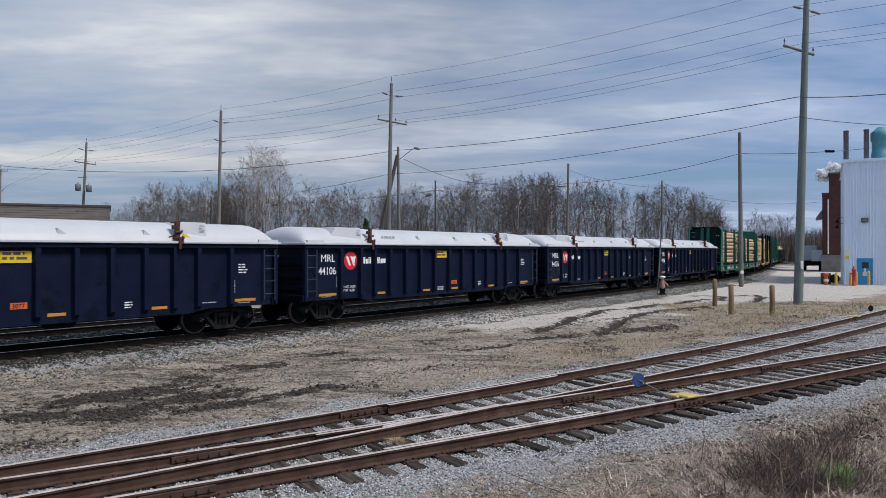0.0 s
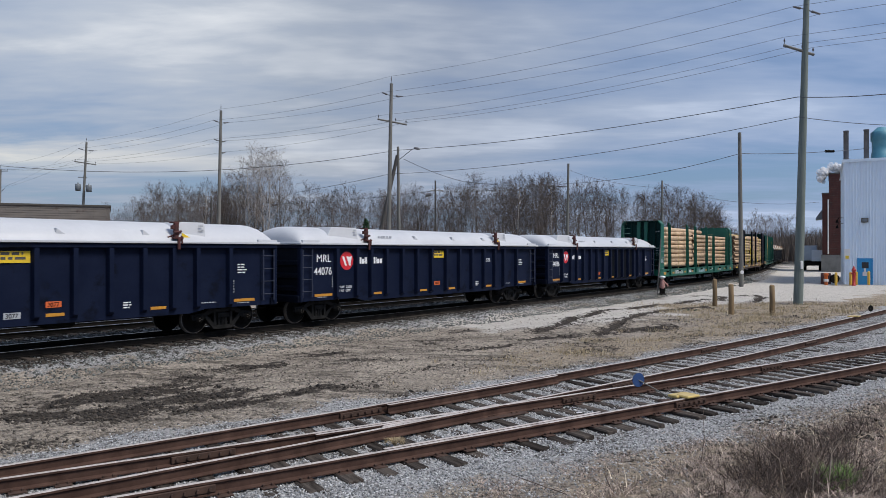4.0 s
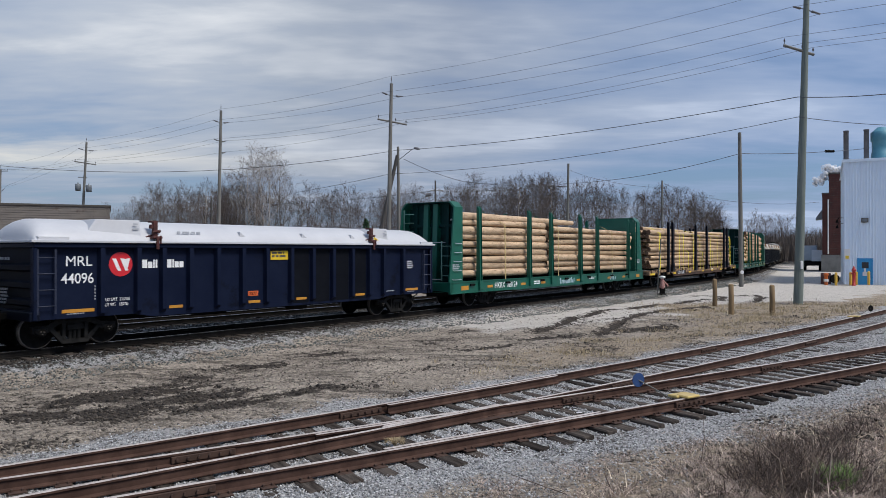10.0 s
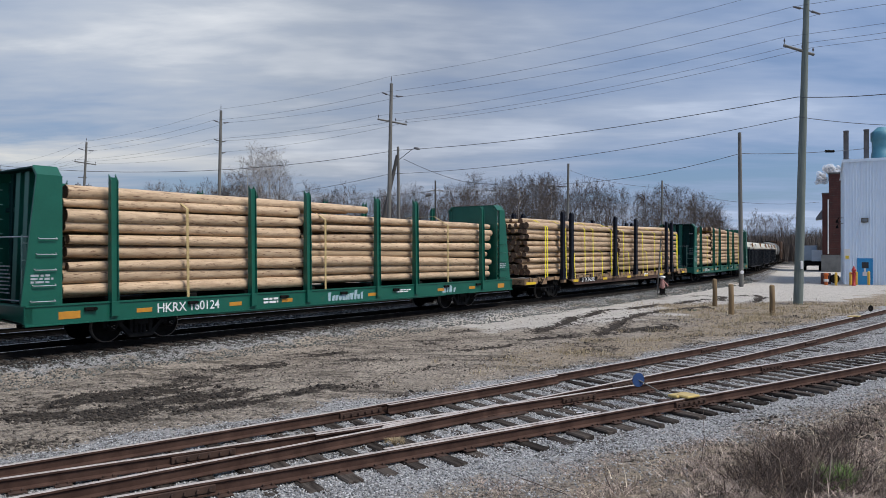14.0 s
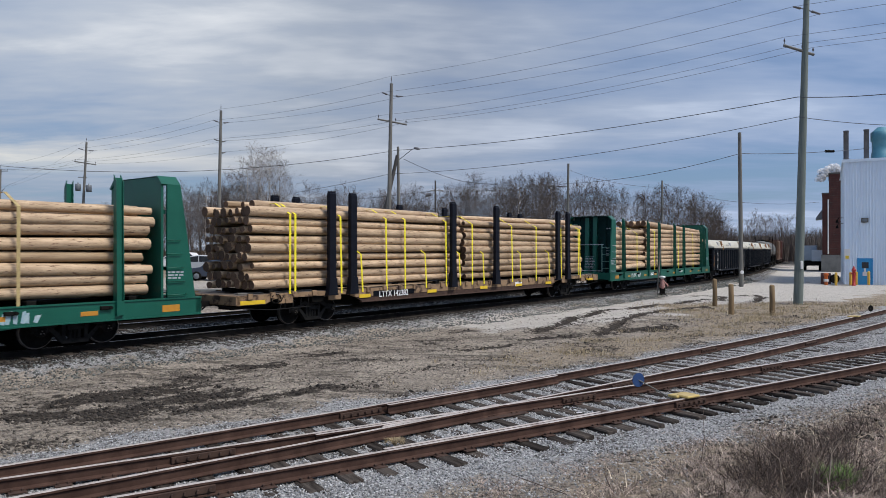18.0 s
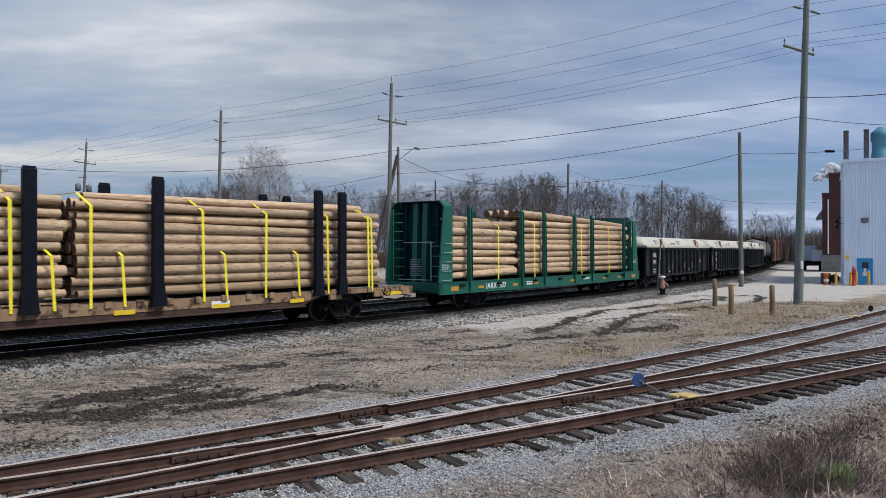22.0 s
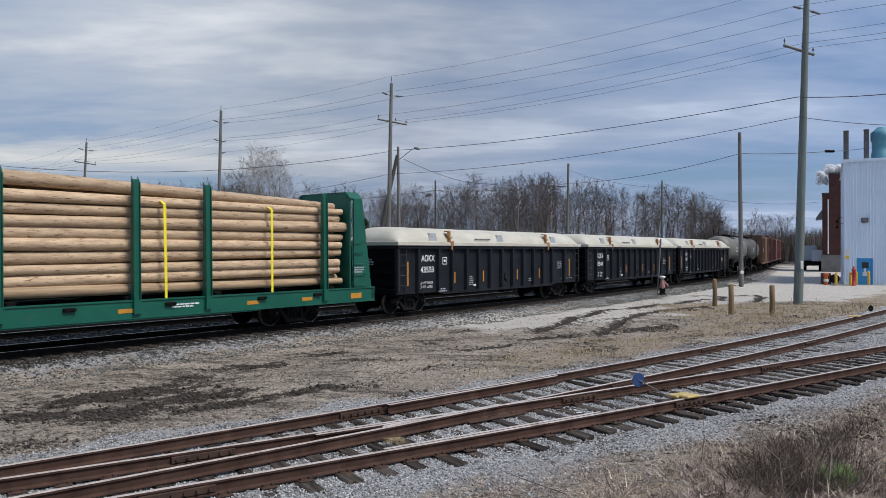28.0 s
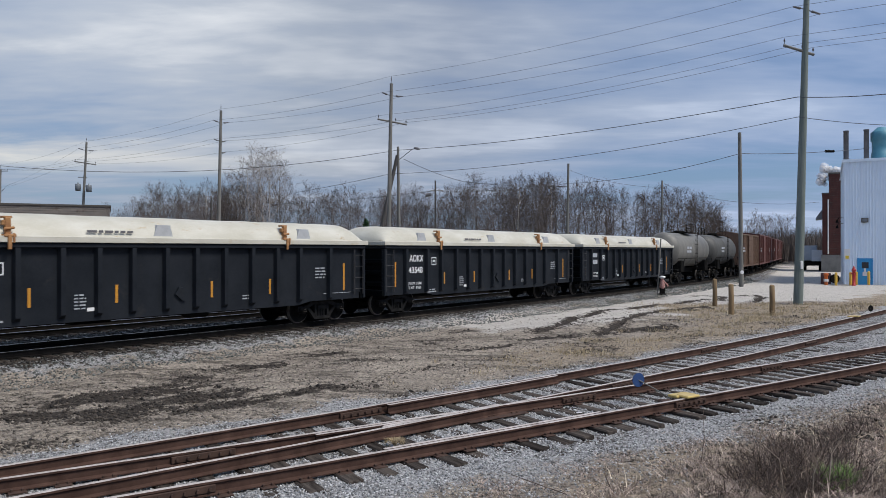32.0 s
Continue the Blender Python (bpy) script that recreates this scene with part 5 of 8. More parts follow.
    st.prism([(-1.52, 0.78), (-1.54, 0.78), (-1.50, 4.6), (-1.47, 4.6)], "x", -0.09, 0.09)
    st.box(-0.085, 0.085, -1.60, -1.58, 0.80, 1.2)
    sm = st.mesh("stake", GREEN)
    for u in (2.30, 6.97, 9.33, 12.90, 15.22, 20.02):
        part("stake", sm, GREEN, car, "tall green steel stake", at=(u - L, 0, 0))
        part("stake", sm, GREEN, car, "tall green steel stake", at=pose(u - L, 0, 0, 0, 0, 180))
    gw = Geo()
    for u in (1.6, 4.7, 8.2, 11.0, 13.9, 17.2, 19.6):
        gw.soft(u - L - 0.12, u - L + 0.12, -1.58, -1.48, 0.98, 1.08, 0.015)
        gw.lathe([(0.05, -1.60), (0.05, -1.46)], 8, axis="y", at=(u - L + 0.16, 0, 1.03))
    part("winch", gw, IRON, car)
    for u in (1.1, 3.2, 6.3, 8.4, 12.6, 16.9, 19.2, 21.6):
        plate(car, u - L, 0.90, 0.46 if 2 < u < 20 else 0.56, 0.12 if 2 < u < 20 else 0.20, ORANGE, y=-1.505)
    add_couplers(car, L)
    add_trucks(car, 7.95, 0.0, -0.22)
    return car


def long_flat():
    """A tan flat wagon, 26.3 m long, with black stakes."""
    L = 13.15
    car = thing("flat_wagon", "rusty tan flat wagon with black stakes, loaded with strapped logs", "wagon", "wagons of the train")
    g = Geo()
    for sgn in (-1, 1):
        g.prism([(-L, 0.82), (-L + 1.1, 0.82), (-L + 1.6, 0.98), (-L + 4.9, 0.98), (-L + 5.4, 0.84), (L - 5.4, 0.84), (L - 4.9, 0.98), (L - 1.6, 0.98), (L - 1.1, 0.82), (L, 0.82), (L, 1.14), (-L, 1.14)], "y", sgn * 1.40, sgn * 1.46)
        low = Geo()
        low.prism([(-L + 5.4, 0.84), (-L + 5.8, 0.66), (L - 5.8, 0.66), (L - 5.4, 0.84)], "y", sgn * 1.39, sgn * 1.44)
        low.soft(-L + 5.7, L - 5.7, min(sgn * 1.36, sgn * 1.50), max(sgn * 1.36, sgn * 1.50), 0.62, 0.67, 0.01)
        part("lower_sill", low, RUST, car, "dark rusty lower sill")
        u = -L + 0.4
        while u < L - 0.3:
            g.soft(u, u + 0.20, min(sgn * 1.44, sgn * 1.52), max(sgn * 1.44, sgn * 1.52), 1.0, 1.19, 0.012)
            u += 0.93
        for x in (-L + 2.0, -L + 4.3, L - 4.3, L - 2.0):
            g.soft(x - 0.3, x + 0.3, min(sgn * 1.40, sgn * 1.5), max(sgn * 1.40, sgn * 1.5), 0.80, 1.12, 0.015)
    g.soft(-L - 0.03, -L + 0.2, -1.46, 1.46, 0.82, 1.14, 0.02)
    g.soft(L - 0.2, L + 0.03, -1.46, 1.46, 0.82, 1.14, 0.02)
    part("side_sill", g, TAN, car)
    for e in (-1, 1):
        gh = Geo()
        ring = [(e * (L - 1.55) + 0.20 * math.cos(a), -1.50 - 0.012 * math.sin(3 * a), 0.98 + 0.15 * math.sin(a)) for a in np.linspace(0.4, 7.6, 26)]
        gh.tube(ring, 0.022, 6)
        gh.tube([(e * (L - 1.9), -1.49, 1.1), (e * (L - 1.75), -1.51, 0.88), (e * (L - 1.5), -1.50, 0.95)], 0.02, 6)
        part("air_hose", gh, IRON, car, "coiled black air hose")
        gg = Geo()
        for x in (1.95, 2.3, 2.65, 3.0):
            gg.tube([(e * (L - x), -1.47, 0.62), (e * (L - x), -1.5, 0.95)], 0.016, 5)
        gg.tube([(e * (L - 0.2), -1.5, 0.72), (e * (L - 1.4), -1.52, 0.62), (e * (L - 3.1), -1.5, 0.64)], 0.018, 5)
        part("brake_rigging", gg, TRUCK, car)
    gd = Geo()
    gd.box(-L + 0.1, L - 0.1, -1.42, 1.42, 1.08, 1.145)
    part("deck", gd, surface("worn_deck", (0.16, 0.13, 0.11), (0.10, 0.08, 0.065), rough=0.85, scale=2, fine=20, bump=0.2), car)
    for x in (-11.6, -8.0, -5.2, -2.5, 2.2, 5.2, 8.2, 11.2):
        gb = Geo()
        gb.soft(x - 0.12, x + 0.12, -1.3, 1.3, 1.145, 1.27, 0.02)
        part("bolster", gb, IRON, car)
    gu = Geo()
    gu.prism([(-L + 0.6, 0.6), (-L + 5.0, 0.6), (-L + 6.5, 0.42), (L - 6.5, 0.42), (L - 5.0, 0.6), (L - 0.6, 0.6), (L - 0.6, 1.06), (-L + 0.6, 1.06)], "y", -0.35, 0.35)
    for x in (-9.55, 9.55):
        gu.soft(x - 0.3, x + 0.3, -1.35, 1.35, 0.74, 1.06, 0.02)
    gu.tube([(-7, -0.5, 0.56), (7, -0.5, 0.56)], 0.03, 6)
    part("underframe", gu, IRON, car)
    st = Geo()
    st.soft(-0.17, 0.17, -1.64, -1.47, 1.30, 4.66, 0.02)
    st.prism([(-0.25, 0.98), (0.25, 0.98), (0.21, 1.12), (0.17, 1.6), (-0.17, 1.6), (-0.21, 1.12)], "y", -1.66, -1.46)
    st.box(-0.15, 0.15, -1.60, -1.50, 4.66, 4.72)
    sm = st.mesh("stake", STAKE_BLACK)
    for u in (4.06, 5.14, 11.45, 14.95, 21.1, 22.25):
        part("stake", sm, STAKE_BLACK, car, "black steel stake", at=(u - L, 0, 0))
        part("stake", sm, STAKE_BLACK, car, "black steel stake", at=pose(u - L, 0, 0, 0, 0, 180))
    for u in (0.62, 5.9, 10.05, 14.0, 17.15, 20.2, 25.1):
        plate(car, u - L, 0.86 if 5 < u < 21 else 0.9, 0.62 if 3 < u < 22 else 1.0, 0.13, YELLOW, y=-1.47)
    add_couplers(car, L)
    add_trucks(car, 9.55)
    return car


LOG_MESHES = {}


def log_mesh(length, kind):
    key = (round(length, 1), kind)
    if key not in LOG_MESHES:
        rnd = random.Random(int(length * 10) * 7 + kind)
        g = Geo()
        n = 7
        bend = rnd.uniform(-0.05, 0.05)
        pts, rad = [], []
        for i in range(n):
            k = i / (n - 1)
            pts.append((length * (k - 0.5), bend * math.sin(math.pi * k), rnd.uniform(-0.012, 0.012)))
            rad.append((0.5 - 0.13 * k) * rnd.uniform(0.97, 1.03))
        rad[0] *= 0.93
        rad[-1] *= 0.88
        pts[0] = (pts[0][0], pts[0][1], pts[0][2])
        g.tube(pts, rad, 12, 0, 1)
        LOG_MESHES[key] = g.mesh("log", [LOG_GREY if kind == 5 else LOG, LOG_END])
    return LOG_MESHES[key]


def log_bundle(q, x0, x1, z0, rows, across, dia, car_q, half, seed, top=(), ragged=0.35, straps=(), strap_mat=None, label="", short_straps=(), lean=0.0, tilt=0.6):
    """A stack of peeled logs lying along a wagon; every log is a part."""
    rnd = random.Random(seed)
    b = thing("log_bundle", label, "log bundle", "loads of logs")
    step = dia * 0.885
    for r in range(rows + 1):
        n = across - (r % 2)
        if r == rows:
            n = max(2, across - 3) if not top else 0
        for c in range(n):
            if r == rows and rnd.random() < 0.35:
                continue
            w = 2.64 / across
            y = (c - (n - 1) / 2) * w * 1.0 + rnd.uniform(-0.02, 0.02)
            if n < across and r < rows:
                y *= (across - 0.35) / (across - 1)
            z = z0 + dia * 0.5 + r * step + rnd.uniform(-0.02, 0.02)
            d = dia * rnd.uniform(0.84, 1.14)
            length = x1 - x0 - rnd.uniform(0, ragged)
            if r == rows:
                length *= rnd.uniform(0.75, 0.95)
            kind = 5 if rnd.random() < 0.10 else rnd.randrange(5)
            me = log_mesh(round(x1 - x0, 1), kind)
            flip = 180 if rnd.random() < 0.5 else 0
            xc = (x0 + x1) / 2 + rnd.uniform(-ragged, ragged) * 0.6
            k = length / (x1 - x0)
            m = pose(xc - car_q, y, z, 0, rnd.uniform(-tilt, tilt) * min(1.6, 9.0 / (x1 - x0)) + lean, flip + rnd.uniform(-0.4, 0.4)) @ Matrix.Diagonal((k, d, d, 1)) @ Matrix.Rotation(rnd.uniform(0, 6.28), 4, "X")
            part("log", me, None, b, at=m)
    for a, c, y, z, d, dip in top:
        part("log", log_mesh(round(c - a, 1), 1), None, b, at=pose((a + c) / 2 - car_q, y, z, 0, dip, 0.3) @ Matrix.Diagonal((1, d, d, 1)))
    zt = z0 + rows * step + 0.06
    for u in straps:
        g = Geo()
        slant = rnd.uniform(-0.05, 0.05)
        y0 = -1.49
        g.add([(u - car_q + slant - 0.04, y0, 1.02), (u - car_q + slant + 0.04, y0, 1.02), (u - car_q + 0.045, y0 + 0.03, zt - 0.25), (u - car_q - 0.045, y0 + 0.03, zt - 0.25), (u - car_q - 0.04 - 0.05, -0.75, zt + 0.14), (u - car_q + 0.04 - 0.05, -0.75, zt + 0.14),
               (u - car_q - 0.09, 0.75, zt + 0.14), (u - car_q - 0.01, 0.75, zt + 0.14), (u - car_q - 0.045, 1.46, zt - 0.25), (u - car_q + 0.045, 1.46, zt - 0.25), (u - car_q - 0.045, 1.49, 1.02), (u - car_q + 0.045, 1.49, 1.02)],
              [(0, 1, 2, 3), (3, 2, 5, 4), (4, 5, 7, 6), (6, 7, 9, 8), (8, 9, 11, 10)])
        st = part("strap", g, strap_mat, b, "webbing strap")
        md = st.modifiers.new("thickness", "SOLIDIFY")
        md.thickness = 0.012
    for u in short_straps:
        g = Geo()
        g.add([(u - car_q + 0.02, -1.49, 1.02), (u - car_q + 0.10, -1.49, 1.02), (u - car_q + 0.02, -1.47, 2.45), (u - car_q - 0.06, -1.47, 2.45), (u - car_q - 0.14, -1.25, 2.62), (u - car_q - 0.06, -1.25, 2.62)], [(0, 1, 2, 3), (3, 2, 5, 4)])
        st = part("strap", g, strap_mat, b, "webbing strap")
        md = st.modifiers.new("thickness", "SOLIDIFY")
        md.thickness = 0.012
    CARS.append((b, car_q, half))
    return b


def tank_car(paint, long):
    L = long / 2
    car = thing("tank_wagon", "grimy grey tank wagon with a walkway on top" if paint is TANK_GREY else "dark grey grimy tank wagon with a walkway on top", "wagon", "wagons of the train")
    g = Geo()
    r = 1.42
    prof = [(0.02, -L + 0.25), (0.6, -L + 0.32), (1.05, -L + 0.5), (1.33, -L + 0.8), (r, -L + 1.15), (r, -0.6), (r * 1.004, -0.58), (r * 1.004, -0.5), (r, -0.48), (r, L - 1.15), (1.33, L - 0.8), (1.05, L - 0.5), (0.6, L - 0.32), (0.02, L - 0.25)]
    g.lathe(prof, 32, axis="x", at=(0, 0, 2.62))
    part("tank", g, paint, car)
    gw = Geo()
    gw.lathe([(0.45, 3.95), (0.45, 4.22), (0.40, 4.25)], 16, at=(0, 0, 0))
    gw.soft(-1.3, 1.3, -1.0, 1.0, 4.06, 4.10, 0.01)
    for u in (-1.3, 0.0, 1.3):
        for y in (-1.0, 1.0):
            gw.tube([(u, y, 4.05), (u, y, 4.75)], 0.02, 5)
    for y in (-1.0, 1.0):
        for z in (4.4, 4.75):
            gw.tube([(-1.3, y, z), (1.3, y, z)], 0.02, 5)
    part("walkway", gw, IRON, car)
    gu = Geo()
    gu.soft(-L, L, -0.3, 0.3, 0.75, 1.15, 0.02)
    for x in (-L + 1.8, L - 1.8):
        gu.soft(x - 0.45, x + 0.45, -1.35, 1.35, 0.85, 1.75, 0.05)
    for sgn in (-1, 1):
        gu.soft(min(sgn * L, sgn * (L - 0.5)), max(sgn * L, sgn * (L - 0.5)), -1.4, 1.4, 1.0, 1.12, 0.02)
        gu.tube([(-L + 0.3, sgn * 1.42, 1.95), (L - 0.3, sgn * 1.42, 1.95)], 0.025, 6)
        for x in (-L + 0.3, -L + 2, 0, L - 2, L - 0.3):
            gu.tube([(x, sgn * 1.42, 1.95), (x, sgn * 1.30, 1.05)], 0.02, 5)
    part("underframe", gu, IRON, car)
    ladder(car, 0.0, -1.5, 1.05, 4.0, 8, 0.5, IRON)
    bars(car, -2.6, -1.44, 2.9, 1.4, 2, 0.3, LETTER_DIM, seed=61)
    add_couplers(car, L)
    add_trucks(car, L - 1.8)
    return car


def box_car(paint, long, height, name, label):
    L = long / 2
    car = thing(name, label, "wagon", "wagons of the train")
    g = Geo()
    g.prism([(-1.48, 1.0), (1.48, 1.0), (1.48, height - 0.25), (0.0, height), (-1.48, height - 0.25)], "x", -L, L)
    part("body", g, paint, car)
    gp = Geo()
    gp.soft(0, 0.10, -1.55, -1.47, 1.0, height - 0.3, 0.015)
    pm = gp.mesh("side_post", paint)
    u = -L + 0.1
    while u < L:
        part("side_post", pm, paint, car, at=(u, 0, 0))
        part("side_post", pm, paint, car, at=pose(u + 0.1, 0, 0, 0, 0, 180))
        u += 0.88
    for z0, z1, name in ((height - 0.36, height - 0.22, "top_chord"), (0.86, 1.05, "side_sill")):
        gp = Geo()
        gp.soft(-L, L, -1.56, -1.46, z0, z1, 0.02)
        part(name, gp, paint, car)
    gd = Geo()
    gd.soft(-1.5, 1.5, -1.60, -1.50, 1.1, height - 0.4, 0.02)
    for k in range(5):
        gd.soft(-1.45, 1.45, -1.63, -1.58, 1.3 + k * 0.6, 1.4 + k * 0.6, 0.015)
    part("door", gd, paint, car)
    for sgn in (-1, 1):
        ladder(car, sgn * (L - 0.4), -1.60, 1.1, height - 0.4, 7, 0.5, paint)
    gu = Geo()
    gu.soft(-L + 0.4, L - 0.4, -0.3, 0.3, 0.6, 1.0, 0.02)
    part("underframe", gu, IRON, car)
    bars(car, -L + 1.2, -1.555, 2.9, 1.6, 2, 0.28, LETTER_DIM, seed=71)
    add_couplers(car, L)
    add_trucks(car, L - 1.9)
    return car


def build_train():
    navy_posts = [1.65, 2.70, 3.48, 4.37, 5.33, 6.27, 7.23, 8.27, 9.25, 10.22, 11.20, 12.12, 12.92, 14.08]
    first = gondola(navy_posts, NAVY, NAVY_END, COVER_WHITE, "navy")
    navy = [first] + [copy_thing(first, Matrix()) for _ in range(3)]
    for car, q, number in zip(navy, (1.7, 18.9, 35.93, 53.24), ("", "44106", "44076", "44096")):
        navy_marks(car, number, q)
        CARS.append((car, q, 6.4))
    g1 = bulkhead_flat()
    g2 = copy_thing(g1, Matrix())
    lettering("HKRX 160124", g1, 3.58 - 11.3, -1.508, 0.80, 0.27, width=0.92, bold=0.0015, name="car_number")
    lettering("IARX  307", g2, 3.62 - 11.3, -1.508, 0.80, 0.27, width=1.08, bold=0.0015, name="car_number")
    for car in (g1, g2):
        bars(car, 7.4 - 11.3, -1.508, 1.02, 0.75, 2, 0.11, seed=51)
        bars(car, 14.0 - 11.3, -1.508, 1.02, 0.9, 2, 0.07, seed=52)
        bars(car, -10.42, -0.45, 3.95, 0.7, 1, 0.15, LETTER_DIM, face=0, seed=53)
        bars(car, -11.22, 0.2, 2.2, 0.62, 8, 0.10, LETTER_DIM, face=0, seed=54, thick=0.35)
    gg = Geo()
    rnd = random.Random(77)
    for u0, u1 in ((-1.0, 0.75), (5.7, 6.5)):
        u = u0
        while u < u1:
            h = rnd.uniform(0.16, 0.34)
            gg.prism([(u, 0.78), (u + 0.10, 0.75), (u + 0.15 + rnd.uniform(-0.05, 0.05), 0.78 + h), (u + rnd.uniform(-0.04, 0.06), 0.76 + h)], "y", -1.508, -1.503)
            u += rnd.uniform(0.10, 0.2)
    graffiti = part("graffiti", gg, surface("pale_blue_graffiti", (0.22, 0.36, 0.42), (0.38, 0.47, 0.5), rough=0.6, scale=8, fine=50, bump=0), g1, "pale blue spray-painted scrawl")
    tagged(graffiti, "pale blue spray-painted scrawl", kind="stuff")
    flat = long_flat()
    plate(flat, 7.62 - 13.15, 0.93, 2.5, 0.20, SOOT, y=-1.463, name="number_panel", label="black panel behind the number")
    for k, (a, b, y, z) in enumerate(((4.6, 9.9, -1.22, 1.20), (5.8, 10.6, -1.02, 1.235), (10.9, 12.2, -1.2, 1.20), (22.6, 25.9, -1.15, 1.17), (0.4, 3.6, -0.9, 1.17))):
        gb = Geo()
        gb.soft(a - 13.15, b - 13.15, y - 0.10, y + 0.10, z - 0.02, z + 0.025, 0.006)
        part("board", gb, POLE_WOOD if k > 2 else LOG_GREY, flat, "loose weathered board on the deck")
    lettering("LTTX 142382", flat, 6.35 - 13.15 + 0.35, -1.468, 0.78, 0.23, width=0.95, bold=0.004, name="car_number")
    bars(flat, 16.5 - 13.15 + 0.3, -1.468, 1.02, 0.85, 1, 0.28, LETTER, name="company_mark", thick=0.7, seed=55)
    CARS.extend([(g1, 73.7, 7.95), (flat, 99.4, 9.55), (g2, 125.6, 7.95)])
    wood = "stack of pale peeled logs lying on a green bulkhead flat wagon"
    log_bundle(0, 63.45, 71.75, 1.31, 8, 7, 0.385, 73.7, 7.95, 1, straps=(67.0,), strap_mat=STRAP_TAN, label=wood, ragged=0.25, top=((63.6, 75.2, -1.0, 4.17, 0.40, 0.0), (63.8, 74.6, -0.58, 4.19, 0.40, 0.0), (63.6, 74.9, -0.16, 4.17, 0.42, 0.1), (63.7, 72.4, 0.30, 4.17, 0.40, 0.1), (63.5, 74.0, 0.76, 4.17, 0.42, 0.0)))
    log_bundle(0, 71.95, 83.55, 1.31, 8, 7, 0.365, 73.7, 7.95, 2, ragged=0.3, lean=0.3, tilt=0.9, straps=(72.6, 79.85), strap_mat=STRAP_TAN, label=wood)
    wood2 = "strapped stack of pale peeled logs on a tan flat wagon"
    log_bundle(0, 86.95, 98.7, 1.28, 9, 8, 0.345, 99.4, 9.55, 3, straps=(88.45, 88.68, 90.85, 93.36, 94.52, 97.29), strap_mat=STRAP, label=wood2, ragged=0.14, short_straps=(91.95, 95.85, 98.3))
    log_bundle(0, 98.95, 110.8, 1.28, 9, 8, 0.34, 99.4, 9.55, 4, straps=(99.31, 102.74, 105.15, 107.86, 109.95, 110.13), strap_mat=STRAP, label=wood2, ragged=0.14, short_straps=(100.2, 103.55, 106.5))
    log_bundle(0, 115.2, 121.2, 1.31, 8, 7, 0.37, 125.6, 7.95, 5, ragged=0.16, straps=(119.1,), strap_mat=STRAP, label=wood, lean=-0.5, tilt=1.3)
    log_bundle(0, 121.4, 135.5, 1.31, 9, 7, 0.355, 125.6, 7.95, 6, ragged=0.3, tilt=1.0, top=((121.5, 135.2, -1.0, 4.36, 0.40, 1.2), (121.7, 135.0, -0.55, 4.38, 0.38, 1.2), (121.5, 134.8, -0.10, 4.36, 0.42, 1.2), (121.6, 135.1, 0.36, 4.37, 0.40, 1.2), (121.5, 134.9, 0.82, 4.36, 0.40, 1.2)), straps=(122.6, 128.1, 132.0), strap_mat=STRAP, label=wood)
    black_posts = [1.22, 2.62, 3.61, 4.71, 5.68, 6.66, 7.69, 8.68, 9.70, 10.74, 11.75, 12.74, 14.14]
    c1 = gondola(black_posts, BLACK, END_BLACK, COVER_CREAM, "black")
    black = [c1, copy_thing(c1, Matrix()), copy_thing(c1, Matrix())]
    for car, q, number in zip(black, (146.3, 163.4, 180.6), ("43503", "43548", "")):
        black_marks(car, number)
        CARS.append((car, q, 6.4))
    t1, t2 = tank_car(TANK_GREY, 10.6), tank_car(TANK_DARK, 10.2)
    CARS.extend([(t1, 195.2, 3.5), (t2, 206.5, 3.3)])
    CARS.append((box_car(BROWN_CAR, 13.4, 4.55, "covered_hopper", "dull brown covered hopper wagon"), 219.2, 4.8))
    red = box_car(BOX_RED, 15.4, 4.75, "boxcar", "dark red boxcar with ribbed sides")
    CARS.append((red, 234.8, 5.8))
    for k in range(7):
        CARS.append((copy_thing(red, Matrix()), 234.8 + 16.7 * (k + 1), 5.8))


build_train()


# ---------- scattered stuff ----------
def from_arrays(name, v, f, mat, label="", category="", slots=None):
    me = bpy.data.meshes.new(name)
    me.vertices.add(len(v))
    me.vertices.foreach_set("co", np.asarray(v, dtype=np.float32).ravel())
    k = f.shape[1]
    me.loops.add(f.size)
    me.loops.foreach_set("vertex_index", f.ravel().astype(np.int32))
    me.polygons.add(len(f))
    me.polygons.foreach_set("loop_start", np.arange(0, f.size, k, dtype=np.int32))
    me.polygons.foreach_set("loop_total", np.full(len(f), k, dtype=np.int32))
    me.update(calc_edges=True)
    me.validate()
    me.materials.append(mat)
    return tagged(new(name, me), label, category, kind="stuff")


def stones(name, pts, sizes, mat, label, seed, sink=0.25):
    r = np.random.RandomState(seed)
    n = len(pts)
    base = np.array([(1, 0, 0), (0, 1, 0), (-1, 0, 0), (0, -1, 0), (0, 0, 0.75), (0, 0, -0.6)], float)
    tri = np.array([(0, 1, 4), (1, 2, 4), (2, 3, 4), (3, 0, 4), (1, 0, 5), (2, 1, 5), (3, 2, 5), (0, 3, 5)])
    v = base[None] * r.uniform(0.6, 1.25, (n, 6, 1)) + r.uniform(-0.18, 0.18, (n, 6, 3))
    a = r.uniform(0, 6.28, n)
    t = r.uniform(-0.6, 0.6, n)
    c, s = np.cos(a)[:, None], np.sin(a)[:, None]
    x, y, z = v[..., 0], v[..., 1], v[..., 2]
    y, z = y * np.cos(t)[:, None] - z * np.sin(t)[:, None], y * np.sin(t)[:, None] + z * np.cos(t)[:, None]
    v = np.stack([x * c - y * s, x * s + y * c, z], -1) * sizes[:, None, None] + pts[:, None, :] + np.array([0, 0, 1.0]) * (sizes * sink)[:, None, None]
    f = (tri[None] + 6 * np.arange(n)[:, None, None]).reshape(-1, 3)
    return from_arrays(name, v.reshape(-1, 3), f, mat, label, "gravel")


